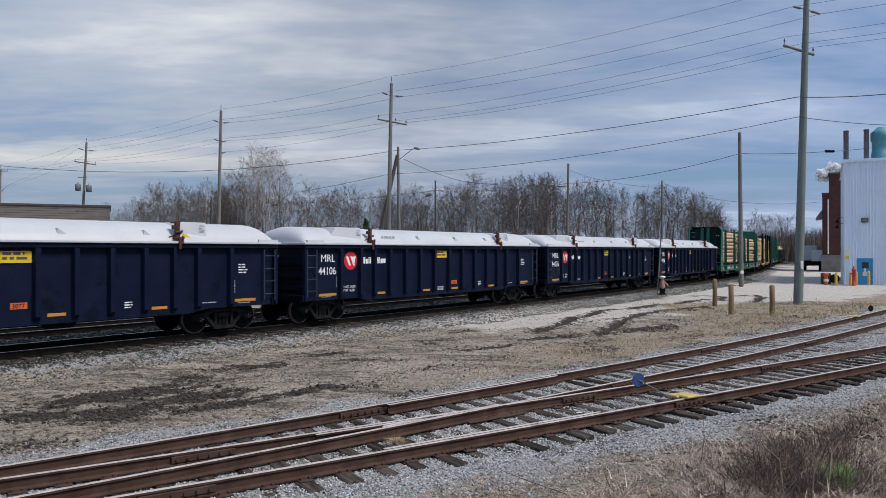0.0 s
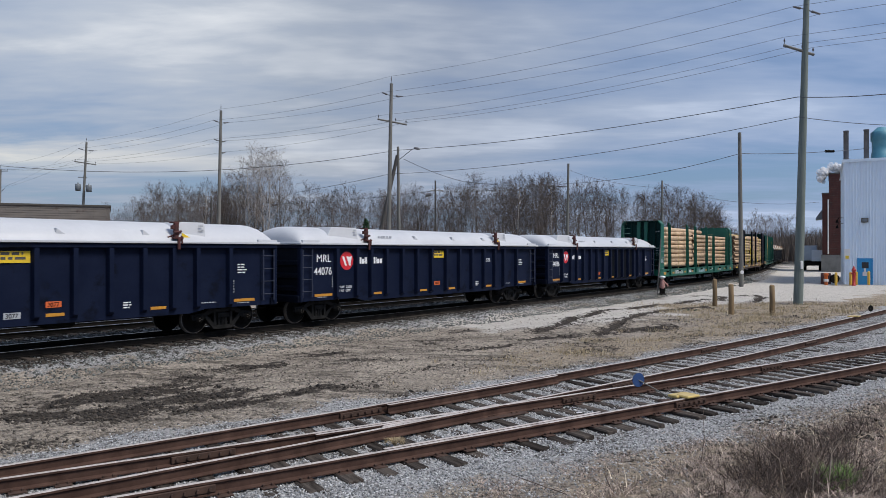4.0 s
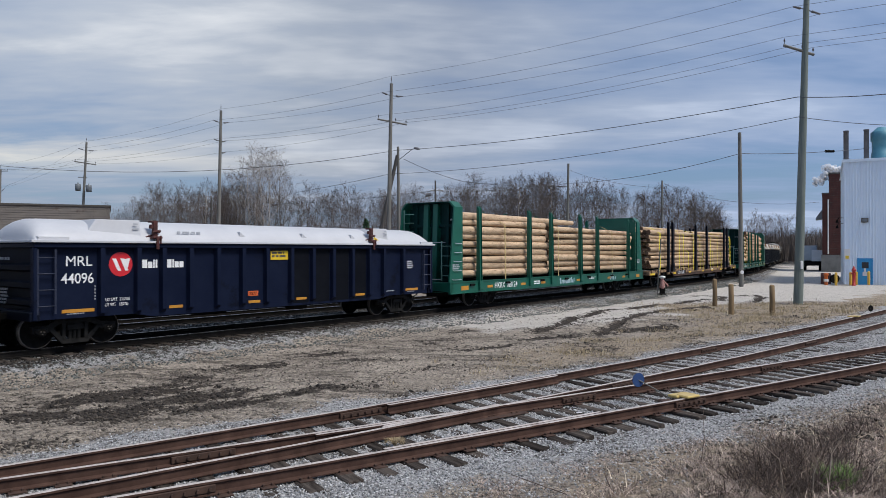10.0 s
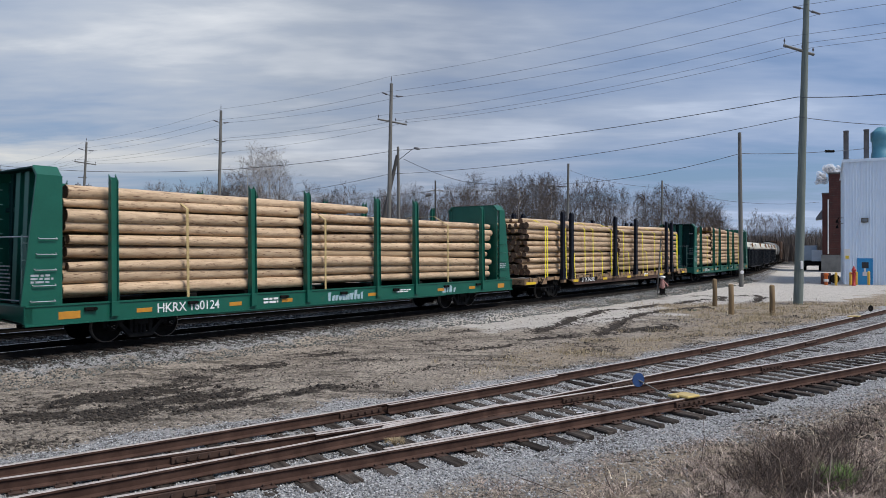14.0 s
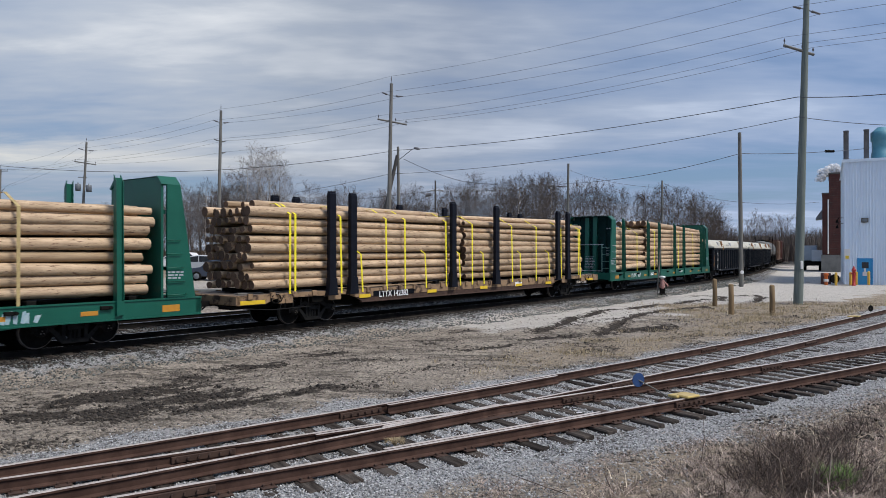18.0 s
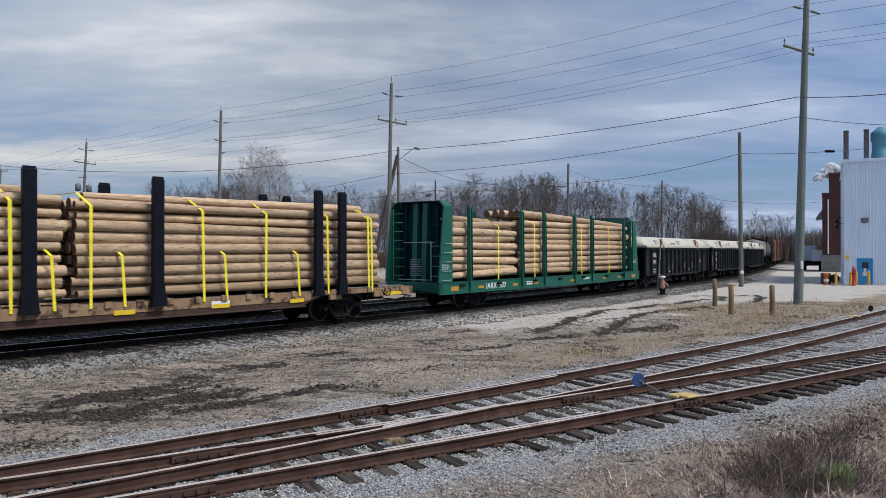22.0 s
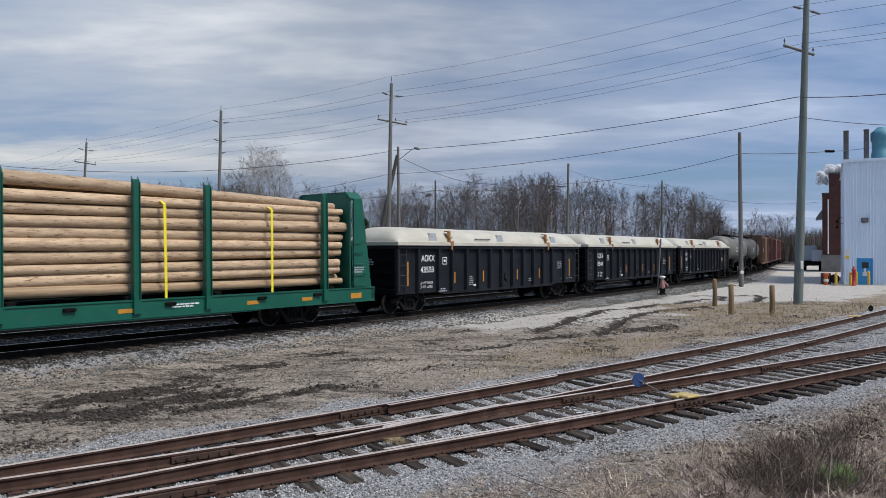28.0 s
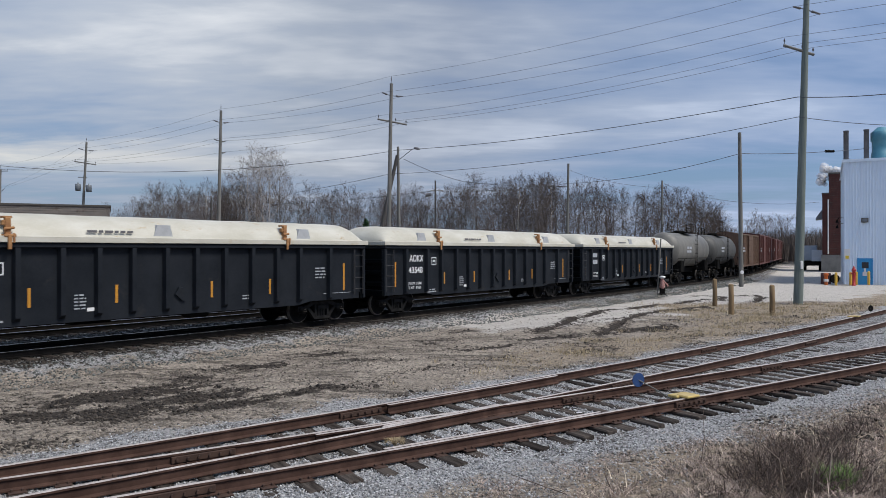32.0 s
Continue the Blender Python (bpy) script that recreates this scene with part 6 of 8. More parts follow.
def stone_material(name, dark, light, low=0.55, high=1.3):
    m = surface(name, dark, light, rough=0.9, scale=9, fine=60, bump=0.2)
    nt = m.node_tree
    geo = nt.nodes.new("ShaderNodeNewGeometry")
    hs = nt.nodes.new("ShaderNodeHueSaturation")
    vr = nt.nodes.new("ShaderNodeMapRange")
    vr.inputs[3].default_value, vr.inputs[4].default_value = low, high
    b = nt.nodes["Principled BSDF"]
    src = b.inputs["Base Color"].links[0].from_socket
    nt.links.new(geo.outputs["Random Per Island"], vr.inputs[0])
    nt.links.new(vr.outputs[0], hs.inputs["Value"])
    nt.links.new(src, hs.inputs["Color"])
    nt.links.new(hs.outputs[0], b.inputs["Base Color"])
    return m


def build_stones():
    r = np.random.RandomState(8)
    # gravel round the yard tracks
    n = 170000
    y = 7.5 + 26 * r.rand(n) ** 1.6
    x = (r.rand(n) * 1.3 - 0.65) * y
    gap, db, da = yard_gap(x, y)
    g, road, mud, grass = zones(x, y, np.full(n, 30.0))
    keep = (r.rand(n) < g * 1.1 * (1 - 0.45 * smooth(1.5, -4.0, x))) & (np.abs(x) < 22)
    x, y = x[keep], y[keep]
    z = ground_height(x, y, np.full(len(x), 30.0))
    gap, db, da = yard_gap(x, y)
    size = 0.008 + 0.014 * r.rand(len(x)) ** 1.6 + 0.0005 * y
    stones("gravel", np.stack([x, y, z], 1), size, stone_material("pale_gravel", (0.275, 0.277, 0.281), (0.46, 0.46, 0.46), 0.25, 1.45), "loose grey crushed-stone gravel around the yard tracks", 1)
    # ballast of the main line's near shoulder
    n = 62000
    s, off = -22 + 95 * r.rand(n) ** 1.4, -6.2 + 9.9 * r.rand(n)
    pts = np.array([on_line(a, b) for a, b in zip(s, off)])
    z = ground_height(pts[:, 0], pts[:, 1], off)
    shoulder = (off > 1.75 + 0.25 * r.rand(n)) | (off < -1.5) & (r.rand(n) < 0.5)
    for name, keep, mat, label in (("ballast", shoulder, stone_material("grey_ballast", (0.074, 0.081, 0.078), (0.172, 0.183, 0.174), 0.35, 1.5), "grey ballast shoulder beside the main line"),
                                   ("oily_ballast", ~shoulder, stone_material("oily_ballast", (0.008, 0.0075, 0.007), (0.032, 0.029, 0.026)), "dark ballast along the main line's rails")):
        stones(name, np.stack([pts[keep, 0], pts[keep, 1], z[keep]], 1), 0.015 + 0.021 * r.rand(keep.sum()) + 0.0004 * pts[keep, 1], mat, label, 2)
    # clods and pebbles on the bare dirt
    n = 60000
    y = 11 + 27 * r.rand(n) ** 1.5
    x = (r.rand(n) * 1.25 - 0.62) * y
    off = main_offset(x, y)
    g, road, mud, grass = zones(x, y, off)
    lump = 0.25 + 0.75 * (wavy(x, y, 2.5, 21) > 0.1) + 1.5 * mud
    keep = (off > 2.5) & (g < 0.5) & (r.rand(n) < lump * 0.7 * (1 - 0.7 * road))
    x, y = x[keep], y[keep]
    z = ground_height(x, y, off[keep])
    size = 0.008 + 0.034 * r.rand(len(x)) ** 3.0 + 0.0002 * y
    damp = mud[keep] > 0.22 + 0.5 * r.rand(len(x))
    stones("clods", np.stack([x, y, z], 1)[~damp], size[~damp], stone_material("dirt_clods", (0.15, 0.13, 0.11), (0.27, 0.238, 0.20), 0.4, 1.35), "clods and pebbles on bare dirt", 3)
    stones("mud_clods", np.stack([x, y, z], 1)[damp], size[damp] * 1.25, stone_material("mud_clods", (0.02, 0.0165, 0.014), (0.075, 0.063, 0.052), 0.3, 1.8), "dark lumps of churned mud", 3)


build_stones()


def blades(name, x, y, z, h, width, mat, label, seed, lean=0.5, category="grass"):
    """Thin bent blades, each of two narrow faces."""
    r = np.random.RandomState(seed)
    n = len(x)
    a, l = r.uniform(0, 6.28, n), lean * r.rand(n) * h
    w = width * r.uniform(0.6, 1.3, n)
    dx, dy = np.cos(a) * l, np.sin(a) * l
    b = r.uniform(0, 6.28, n)
    wx, wy = np.cos(b) * w, np.sin(b) * w
    p = np.stack([x, y, z], 1)
    v = np.empty((n, 5, 3))
    v[:, 0] = p - np.stack([wx, wy, 0 * w], 1)
    v[:, 1] = p + np.stack([wx, wy, 0 * w], 1)
    mid = p + np.stack([dx * 0.35, dy * 0.35, h * 0.6], 1)
    v[:, 2] = mid + np.stack([wx, wy, 0 * w], 1) * 0.7
    v[:, 3] = mid - np.stack([wx, wy, 0 * w], 1) * 0.7
    v[:, 4] = p + np.stack([dx, dy, h * r.uniform(0.75, 1.0, n)], 1)
    f = np.array([(0, 1, 2), (0, 2, 3), (3, 2, 4)])
    f = (f[None] + 5 * np.arange(n)[:, None, None]).reshape(-1, 3)
    return from_arrays(name, v.reshape(-1, 3), f, mat, label, category)


def build_grass():
    r = np.random.RandomState(4)
    straw = stone_material("dry_straw", (0.29, 0.23, 0.138), (0.54, 0.445, 0.29))
    # verge between the road and the yard track
    n = 150000
    y = 15 + 27 * r.rand(n)
    x = (-0.1 + 0.8 * r.rand(n)) * y
    off = main_offset(x, y)
    g, road, mud, gr = zones(x, y, off)
    gap, db, da = yard_gap(x, y)
    clump = np.clip(0.12 + 0.9 * wavy(x, y, 2.2, 31) + 0.3 * wavy(x, y, 0.7, 32), 0, 1)
    keep = (r.rand(n) < gr * clump) & (g < 0.5) & (da > 1.3) & (off > 3)
    x, y, off = x[keep], y[keep], off[keep]
    z = ground_height(x, y, off)
    h = (0.03 + 0.15 * r.rand(len(x)) ** 2) * (0.5 + 0.8 * np.clip(wavy(x, y, 3.0, 33) + 0.4, 0, 1.3)) * np.where(x > 9, 1.3, 0.75)
    blades("dry_grass", x, y, z, h * 1.15, 0.010, straw, "thin dry grass on the verge beside the yard track", 5, 0.9)
    # dead weeds of the near bank
    n = 120000
    y = 6.3 + 11 * r.rand(n) ** 1.3
    x = (-0.05 + 0.72 * r.rand(n)) * y
    gap, db, da = yard_gap(x, y)
    clump = np.clip(0.35 + 0.8 * wavy(x, y, 1.8, 41), 0.05, 1)
    keep = (-db > 2.0 + 0.5 * wavy(x, y, 1.5, 42)) & (r.rand(n) < clump)
    x, y = x[keep], y[keep]
    z = ground_height(x, y, np.full(len(x), 30.0))
    deep = smooth(2.2, 4.2, -yard_gap(x, y)[1])
    h = (0.05 + 0.20 * r.rand(len(x)) ** 1.6) * (0.35 + 0.9 * deep)
    blades("dead_weeds", x, y, z, h * 0.6, 0.0045, stone_material("dead_weeds", (0.20, 0.155, 0.135), (0.46, 0.37, 0.31), 0.1, 1.75), "tangled dead weeds on the near bank", 6, 3.2)
    pick = (r.rand(len(x)) < 0.05) & (deep > 0.3)
    blades("pale_straw", x[pick], y[pick], z[pick] + 0.05, 0.05 + 0.12 * r.rand(pick.sum()), 0.005, stone_material("pale_straw", (0.42, 0.35, 0.26), (0.6, 0.52, 0.41)), "pale bent straw lying over the dead weeds", 61, 5.0)
    # green sprouts
    n = 420
    a, q = r.rand(n) * 6.28, np.sqrt(r.rand(n)) * 0.20
    x, y = 4.72 + q * np.cos(a), 8.78 + q * np.sin(a) * 0.7
    z = ground_height(x, y, np.full(n, 30.0))
    blades("green_weed", x, y, z, 0.14 + 0.26 * r.rand(n), 0.007, GREEN_WEED, "small patch of green weeds among dead stalks", 7, 0.7)


build_grass()


DEAD_STALKS = stone_material("dead_stalks_of_weeds", (0.040, 0.030, 0.025), (0.165, 0.125, 0.102), 0.2, 2.2)


def dead_bush(at, size, seed, count=62):
    """A dead weed bush: many thin forking stalks."""
    rnd = random.Random(seed)
    g = Geo()
    for _ in range(count):
        a, tilt = rnd.uniform(0, 6.28), rnd.random() * 1.7
        d = Vector((math.cos(a) * tilt, math.sin(a) * tilt, 1)).normalized()
        p = Vector((rnd.uniform(-0.45, 0.45) * size, rnd.uniform(-0.45, 0.45) * size, -0.04))
        L = size * rnd.uniform(0.35, 0.95)
        mid = p + d * L * 0.55
        tip = p + d * L + Vector((rnd.uniform(-0.12, 0.12), rnd.uniform(-0.12, 0.12), -0.05 * rnd.random())) * size
        g.tube([p, mid, tip], [0.006, 0.0045, 0.002], 3)
        for _ in range(4):
            q = p.lerp(tip, rnd.uniform(0.4, 0.95))
            g.tube([q, q + Vector((rnd.uniform(-1, 1), rnd.uniform(-1, 1), rnd.uniform(0.2, 1))).normalized() * size * rnd.uniform(0.1, 0.26)], [0.0028, 0.0014], 3)
    me = g.mesh("dead_bush", DEAD_STALKS)
    ob = tagged(new("dead_bush", me), "dead brown weed bush with thin forking stalks", "bush", "dead bushes on the bank")
    ob.matrix_basis = Matrix.Translation((at[0], at[1], on_ground(*at)))
    return ob


for k, (bx, by, bs) in enumerate(((4.55, 8.75, 0.72), (4.3, 9.0, 0.66), (4.15, 9.35, 0.62), (4.65, 9.6, 0.6), (4.0, 8.5, 0.5), (3.75, 9.0, 0.5), (5.2, 9.7, 0.55), (4.4, 8.7, 0.5), (5.3, 9.1, 0.5), (3.2, 8.5, 0.32), (5.6, 10.6, 0.5), (6.1, 11.2, 0.45), (6.6, 11.6, 0.42), (4.9, 10.5, 0.4), (5.0, 8.4, 0.45), (2.4, 8.2, 0.2), (1.7, 7.9, 0.16))):
    dead_bush((bx, by), bs, 300 + k, 90 if k < 7 else 62)


STALK_PALE = stone_material("pale_dry_stalks", (0.22, 0.17, 0.13), (0.42, 0.35, 0.28))


def stalk(pts, r, label):
    g = Geo()
    g.tube(pts, [r, r * 0.8, r * 0.4][:len(pts)], 5)
    tagged(part("weed_stalk", g, STALK_PALE if "tall dry" in label else DEAD_STALKS), label, "stalk", "bare stalks")


stalk([(3.35, 9.6, -0.35), (3.42, 9.62, 0.15), (3.40, 9.6, 0.55)], 0.006, "single bare upright weed stalk on the bank")
stalk([(2.05, 8.9, -0.32), (1.99, 8.88, -0.2), (1.95, 8.9, -0.09)], 0.011, "short broken dark stalk on the bank")
stalk([(1.5, 8.9, -0.36), (1.05, 9.3, -0.31), (0.75, 9.8, -0.33)], 0.008, "fallen dry stick lying on the gravel")
for k, (sx, sy, sh) in enumerate(((20.6, 40.0, 0.75), (21.8, 38.9, 0.55), (22.3, 38.6, 0.65), (15.0, 41.5, 0.5), (19.4, 41.0, 0.5))):
    dead_bush((sx, sy), sh, 340 + k, 9)
rs = random.Random(77)
for k in range(16):
    sx, sy, sh = rs.uniform(3.9, 5.6), rs.uniform(8.3, 9.6), rs.uniform(0.35, 0.8)
    sz = on_ground(sx, sy)
    lx, ly = rs.uniform(-0.22, 0.22), rs.uniform(-0.15, 0.15)
    stalk([(sx, sy, sz - 0.03), (sx + lx * 0.4, sy + ly * 0.4, sz + sh * 0.65), (sx + lx * 1.5, sy + ly, sz + sh * rs.uniform(0.75, 1.0))], 0.0075, "tall dry weed stalk standing in the dead bushes")
tuft = Geo()
for k in range(160):
    rr = random.Random(900 + k)
    a = rr.uniform(0, 6.28)
    tuft.tube([(0, 0, 0), (math.cos(a) * 0.08, math.sin(a) * 0.08, 0.12), (math.cos(a) * 0.17, math.sin(a) * 0.17, 0.13 * rr.random())], [0.003, 0.003, 0.001], 3)
tagged(part("grass_tuft", tuft, DRY_GRASS, at=(-0.75, 11.35, -0.43)), "dry grass tuft between the rails of the siding", "grass")


# ---------- trees ----------
def grow(g, gt, p, d, length, r, level, rnd, style):
    """One branch and all that grows from it. g: trunk and limbs, gt: twigs."""
    n = (7, 4, 2)[level]
    pts, rad = [Vector(p)], [r]
    q, dd = Vector(p), Vector(d)
    wob, lift = ((0.05, 0.03), (0.13, 0.10), (0.17, 0.06))[level]
    for i in range(n):
        dd = (dd + Vector((rnd.uniform(-wob, wob), rnd.uniform(-wob, wob), rnd.uniform(-wob, wob) * 0.6 + lift))).normalized()
        q = q + dd * (length / n)
        pts.append(Vector(q))
        rad.append(max(r * (1 - 0.85 * (i + 1) / n), 0.009 if level < 2 else 0.006))
    (g if level < 2 else gt).tube(pts, rad, (6, 4, 3)[level])
    kids = (style["limbs"], style["branches"], style["twigs"])[level]
    for k in range(kids):
        f = style["bare"] + (0.99 - style["bare"]) * (k + rnd.random()) / kids if level == 0 else 0.18 + 0.82 * (k + rnd.random()) / kids
        i = min(int(f * n), n - 1)
        o = pts[i].lerp(pts[i + 1], f * n - i)
        ax = (pts[i + 1] - pts[i]).normalized()
        a = rnd.uniform(0, 6.28)
        side = ax.cross(Vector((math.cos(a), math.sin(a), 0.3))).normalized()
        ang = radians(rnd.uniform(*((style["low"], style["high"]), (28, 62), (22, 65))[level]))
        nd = ax * math.cos(ang) + side * math.sin(ang)
        if level == 0:
            v = (f - style["bare"]) / (1 - style["bare"])
            ln = length * style["reach"] * (0.35 + 0.65 * math.sin(math.pi * (0.22 + 0.74 * v))) * rnd.uniform(0.7, 1.2)
            grow(g, gt, o, nd, ln, max(r * 0.36 * (1.05 - 0.7 * f), 0.014), 1, rnd, style)
        elif level == 1:
            grow(g, gt, o, nd, length * (0.62 - 0.30 * f) * rnd.uniform(0.7, 1.25), max(r * 0.45, 0.009), 2, rnd, style)
        else:
            tip = o + (nd + Vector((0, 0, 0.15))).normalized() * length * rnd.uniform(0.35, 0.8)
            u, w = side * 0.0075, ax * 0.0075
            gt.add([tuple(o + u), tuple(o - u * 0.5 + w), tuple(o - u * 0.5 - w), tuple(tip)], [(0, 1, 3), (1, 2, 3), (2, 0, 3)])


STYLES = {
    "birch": dict(limbs=22, branches=8, twigs=10, bare=0.28, low=28, high=52, reach=0.34),
    "poplar": dict(limbs=20, branches=7, twigs=9, bare=0.30, low=25, high=45, reach=0.27),
    "maple": dict(limbs=18, branches=8, twigs=9, bare=0.26, low=35, high=65, reach=0.36),
    "sapling": dict(limbs=13, branches=6, twigs=8, bare=0.10, low=25, high=50, reach=0.36),
}


def tree_meshes(kind, height, seed):
    rnd = random.Random(seed)
    g, gt = Geo(), Geo()
    stems = 2 if kind == "birch" and seed % 2 else 1
    for k in range(stems):
        lean = Vector((rnd.uniform(-0.08, 0.08) + 0.1 * k, rnd.uniform(-0.05, 0.05), 1)).normalized()
        grow(g, gt, Vector((0.4 * k, 0, -0.1)), lean, height * (1 - 0.1 * k), height * 0.0065 + 0.02, 0, rnd, STYLES[kind])
    return g.mesh("trunk", BIRCH if kind == "birch" else BARK), gt.mesh("crown", BIRCH_TWIG if kind == "birch" and height > 14 else TWIG)


def build_trees():
    rnd = random.Random(12)
    kinds = [("birch", 15, 1), ("birch", 13, 2), ("poplar", 14, 3), ("poplar", 12, 4), ("maple", 12, 5), ("maple", 10.5, 6), ("sapling", 8, 7), ("sapling", 7, 8)]
    made = [(k, h, tree_meshes(k, h, s)) for k, h, s in kinds]
    words = {"birch": "bare pale-barked birch with a fine twiggy crown", "poplar": "slender bare poplar at the edge of the wood", "maple": "bare spreading tree at the edge of the wood", "sapling": "thin bare sapling at the edge of the wood"}

    def plant(k, x, y, height, turn):
        kind, h, (trunk, crown) = made[k]
        s = height / h
        t = thing("tree", words[kind], "tree", "bare trees of the wood", at=Matrix.Translation((x, y, on_ground(x, y))) @ Matrix.Rotation(turn, 4, "Z") @ Matrix.Diagonal((s * 0.95, s * 0.95, s, 1)))
        part("trunk", trunk, None, t)
        part("crown", crown, None, t)

    # edge of the wood: outline of its tops, as a slope over the eye's level
    way = [-0.457, -0.41, -0.38, -0.34, -0.295, -0.27, -0.205, -0.172, -0.14, -0.11, -0.08, -0.034, 0.0, 0.035, 0.07, 0.105, 0.135, 0.165, 0.205, 0.24, 0.28, 0.32, 0.35, 0.38, 0.393]
    rise = [0.060, 0.076, 0.091, 0.093, 0.092, 0.088, 0.086, 0.080, 0.087, 0.083, 0.075, 0.095, 0.087, 0.105, 0.090, 0.106, 0.110, 0.102, 0.104, 0.097, 0.087, 0.091, 0.087, 0.068, 0.053]
    u = -0.45
    while u < 0.392:
        y = rnd.uniform(86, 100)
        h = 1.5 + float(np.interp(u, way, rise)) * y * rnd.uniform(0.80, 1.0)
        plant(rnd.choice((1, 2, 3, 2, 3, 4, 5)) if h > 9.5 else rnd.choice((5, 6, 7)), u * y, y, h, rnd.uniform(0, 6.28))
        u += rnd.uniform(0.006, 0.011)
    for u, y, top in ((-0.257, 92, 0.142), (-0.238, 90, 0.136), (-0.220, 93, 0.128), (-0.268, 95, 0.11), (0.048, 92, 0.119), (-0.30, 93, 0.113)):
        plant(0 if u < -0.21 and y < 93 else 2, u * y, y, 1.0 + top * y * 0.97, rnd.uniform(0, 6.28))
    # the wood behind, all in one
    vs, fs, base = [], [], 0
    data = []
    for kind, h, meshes in made:
        for me in meshes:
            v = np.empty(len(me.vertices) * 3)
            me.vertices.foreach_get("co", v)
            me.calc_loop_triangles()
            f = np.empty(len(me.loop_triangles) * 3, dtype=np.int32)
            me.loop_triangles.foreach_get("vertices", f)
            data.append((h, v.reshape(-1, 3), f.reshape(-1, 3)))

    def wood(name, spots, mat, label, pick=(1, 8)):
        vs, fs, base = [], [], 0
        for x, y, z, hh in spots:
            k = rnd.randrange(*pick)
            a = rnd.uniform(0, 6.28)
            for h, v, f in data[2 * k:2 * k + 2]:
                s = hh / h
                w = v * s
                vs.append(np.stack([w[:, 0] * math.cos(a) - w[:, 1] * math.sin(a) + x, w[:, 0] * math.sin(a) + w[:, 1] * math.cos(a) + y, w[:, 2] + z], 1))
                fs.append(f + base)
                base += len(v)
        from_arrays(name, np.concatenate(vs), np.concatenate(fs), mat, label, "wood")

    spots = []
    for k in range(135):
        u = rnd.uniform(-0.43, 0.385)
        y = rnd.uniform(104, 135)
        top = np.interp(u, [-0.45, -0.36, -0.2, -0.05, 0.1, 0.25, 0.34, 0.39], [0.055, 0.085, 0.092, 0.078, 0.098, 0.09, 0.082, 0.05])
        spots.append((u * y, y, 0.8, 1.5 + top * y * rnd.uniform(0.7, 0.97)))
    wood("far_wood", spots, TWIG, "bare grey-brown autumn wood behind the tracks")
    spots = [(u * y, y, 0.5, 1.5 + y * rnd.uniform(0.028, 0.052)) for u, y in ((rnd.uniform(0.33, 0.60), rnd.uniform(185, 240)) for _ in range(32))]
    wood("distant_wood", spots, TWIG, "distant bare wood beyond the road")
    spots = [(u * y, y, 0.6, rnd.uniform(3.2, 6.4)) for u, y in ((rnd.uniform(-0.445, 0.385), rnd.uniform(86, 103)) for _ in range(105))]
    wood("underwood", spots, stone_material("underwood_twigs", (0.075, 0.052, 0.042), (0.125, 0.09, 0.072), 0.6, 1.3), "dense brown underwood beneath the bare trees", (6, 8))
    # scrub at the foot of the wood
    r = np.random.RandomState(15)
    n = 60000
    y = 84 + 26 * r.rand(n)
    x = (-0.44 + 0.84 * r.rand(n)) * y
    off = main_offset(x, y)
    keep = off < -22
    x, y, off = x[keep], y[keep], off[keep]
    z = ground_height(x, y, off)
    h = (0.7 + 2.2 * r.rand(len(x)) ** 1.6) * (0.7 + 0.5 * np.clip(wavy(x, y, 9, 51), -0.6, 1))
    blades("scrub", x, y, z, h, 0.022, stone_material("autumn_scrub", (0.07, 0.048, 0.035), (0.135, 0.092, 0.062), 0.4, 1.4), "brown autumn scrub at the foot of the wood", 16, 0.5, "scrub")
    n = 16000
    y = 88 + 34 * r.rand(n)
    x = (-0.44 + 0.83 * r.rand(n)) * y
    keep = main_offset(x, y) < -24
    x, y = x[keep], y[keep]
    z = ground_height(x, y, np.full(len(x), -60.0))
    blades("brushwood", x, y, z, (1.3 + 2.4 * r.rand(len(x)) ** 1.6) * (0.75 + 0.25 * np.clip(wavy(x, y, 11, 52), -1, 1)), 0.028, stone_material("brushwood", (0.07, 0.052, 0.043), (0.125, 0.098, 0.084), 0.5, 1.4), "dense brown brushwood under the trees", 19, 0.28, "scrub")
    n = 26000
    y = 150 + 60 * r.rand(n)
    x = (0.34 + 0.24 * r.rand(n)) * y
    blades("distant_scrub", x, y, 0 * x + 0.3, 1.5 + 7.0 * r.rand(n) ** 1.4, 0.05, stone_material("distant_scrub", (0.075, 0.062, 0.055), (0.14, 0.115, 0.10)), "distant grey-brown scrub beyond the road", 18, 0.4, "scrub")
    # one small spruce
    g, gn = Geo(), Geo()
    g.tube([(0, 0, -0.1), (0, 0, 5.4)], [0.09, 0.02], 7)
    q = random.Random(3)
    for k in range(1500):
        zz = 0.5 + 4.9 * q.random()
        rr = (5.5 - zz) * 0.30 * math.sqrt(q.random())
        a = q.uniform(0, 6.28)
        o = Vector((math.cos(a) * rr, math.sin(a) * rr, zz - rr * 0.25))
        gn.tube([o, o + Vector((math.cos(a) * 0.22, math.sin(a) * 0.22, q.uniform(-0.10, 0.08)))], [0.05, 0.008], 3)
    t = thing("spruce", "small dark green spruce among bare trees", "tree", at=(-8.79, 84.00, 0.75))
    part("trunk", g, BARK, t)
    part("crown", gn, PINE, t)


build_trees()


# ---------- poles and wires ----------
def wooden_pole(base, top, r0, r1, mat, label, name="utility_pole"):
    t = thing(name, label, "pole", "utility poles", at=base)
    v = Vector(top) - Vector(base)
    g = Geo()
    g.tube([(0, 0, -0.5), tuple(v * 0.5), tuple(v)], [r0, (r0 + r1) / 2, r1], 14)
    part("pole", g, mat, t)
    return t, v


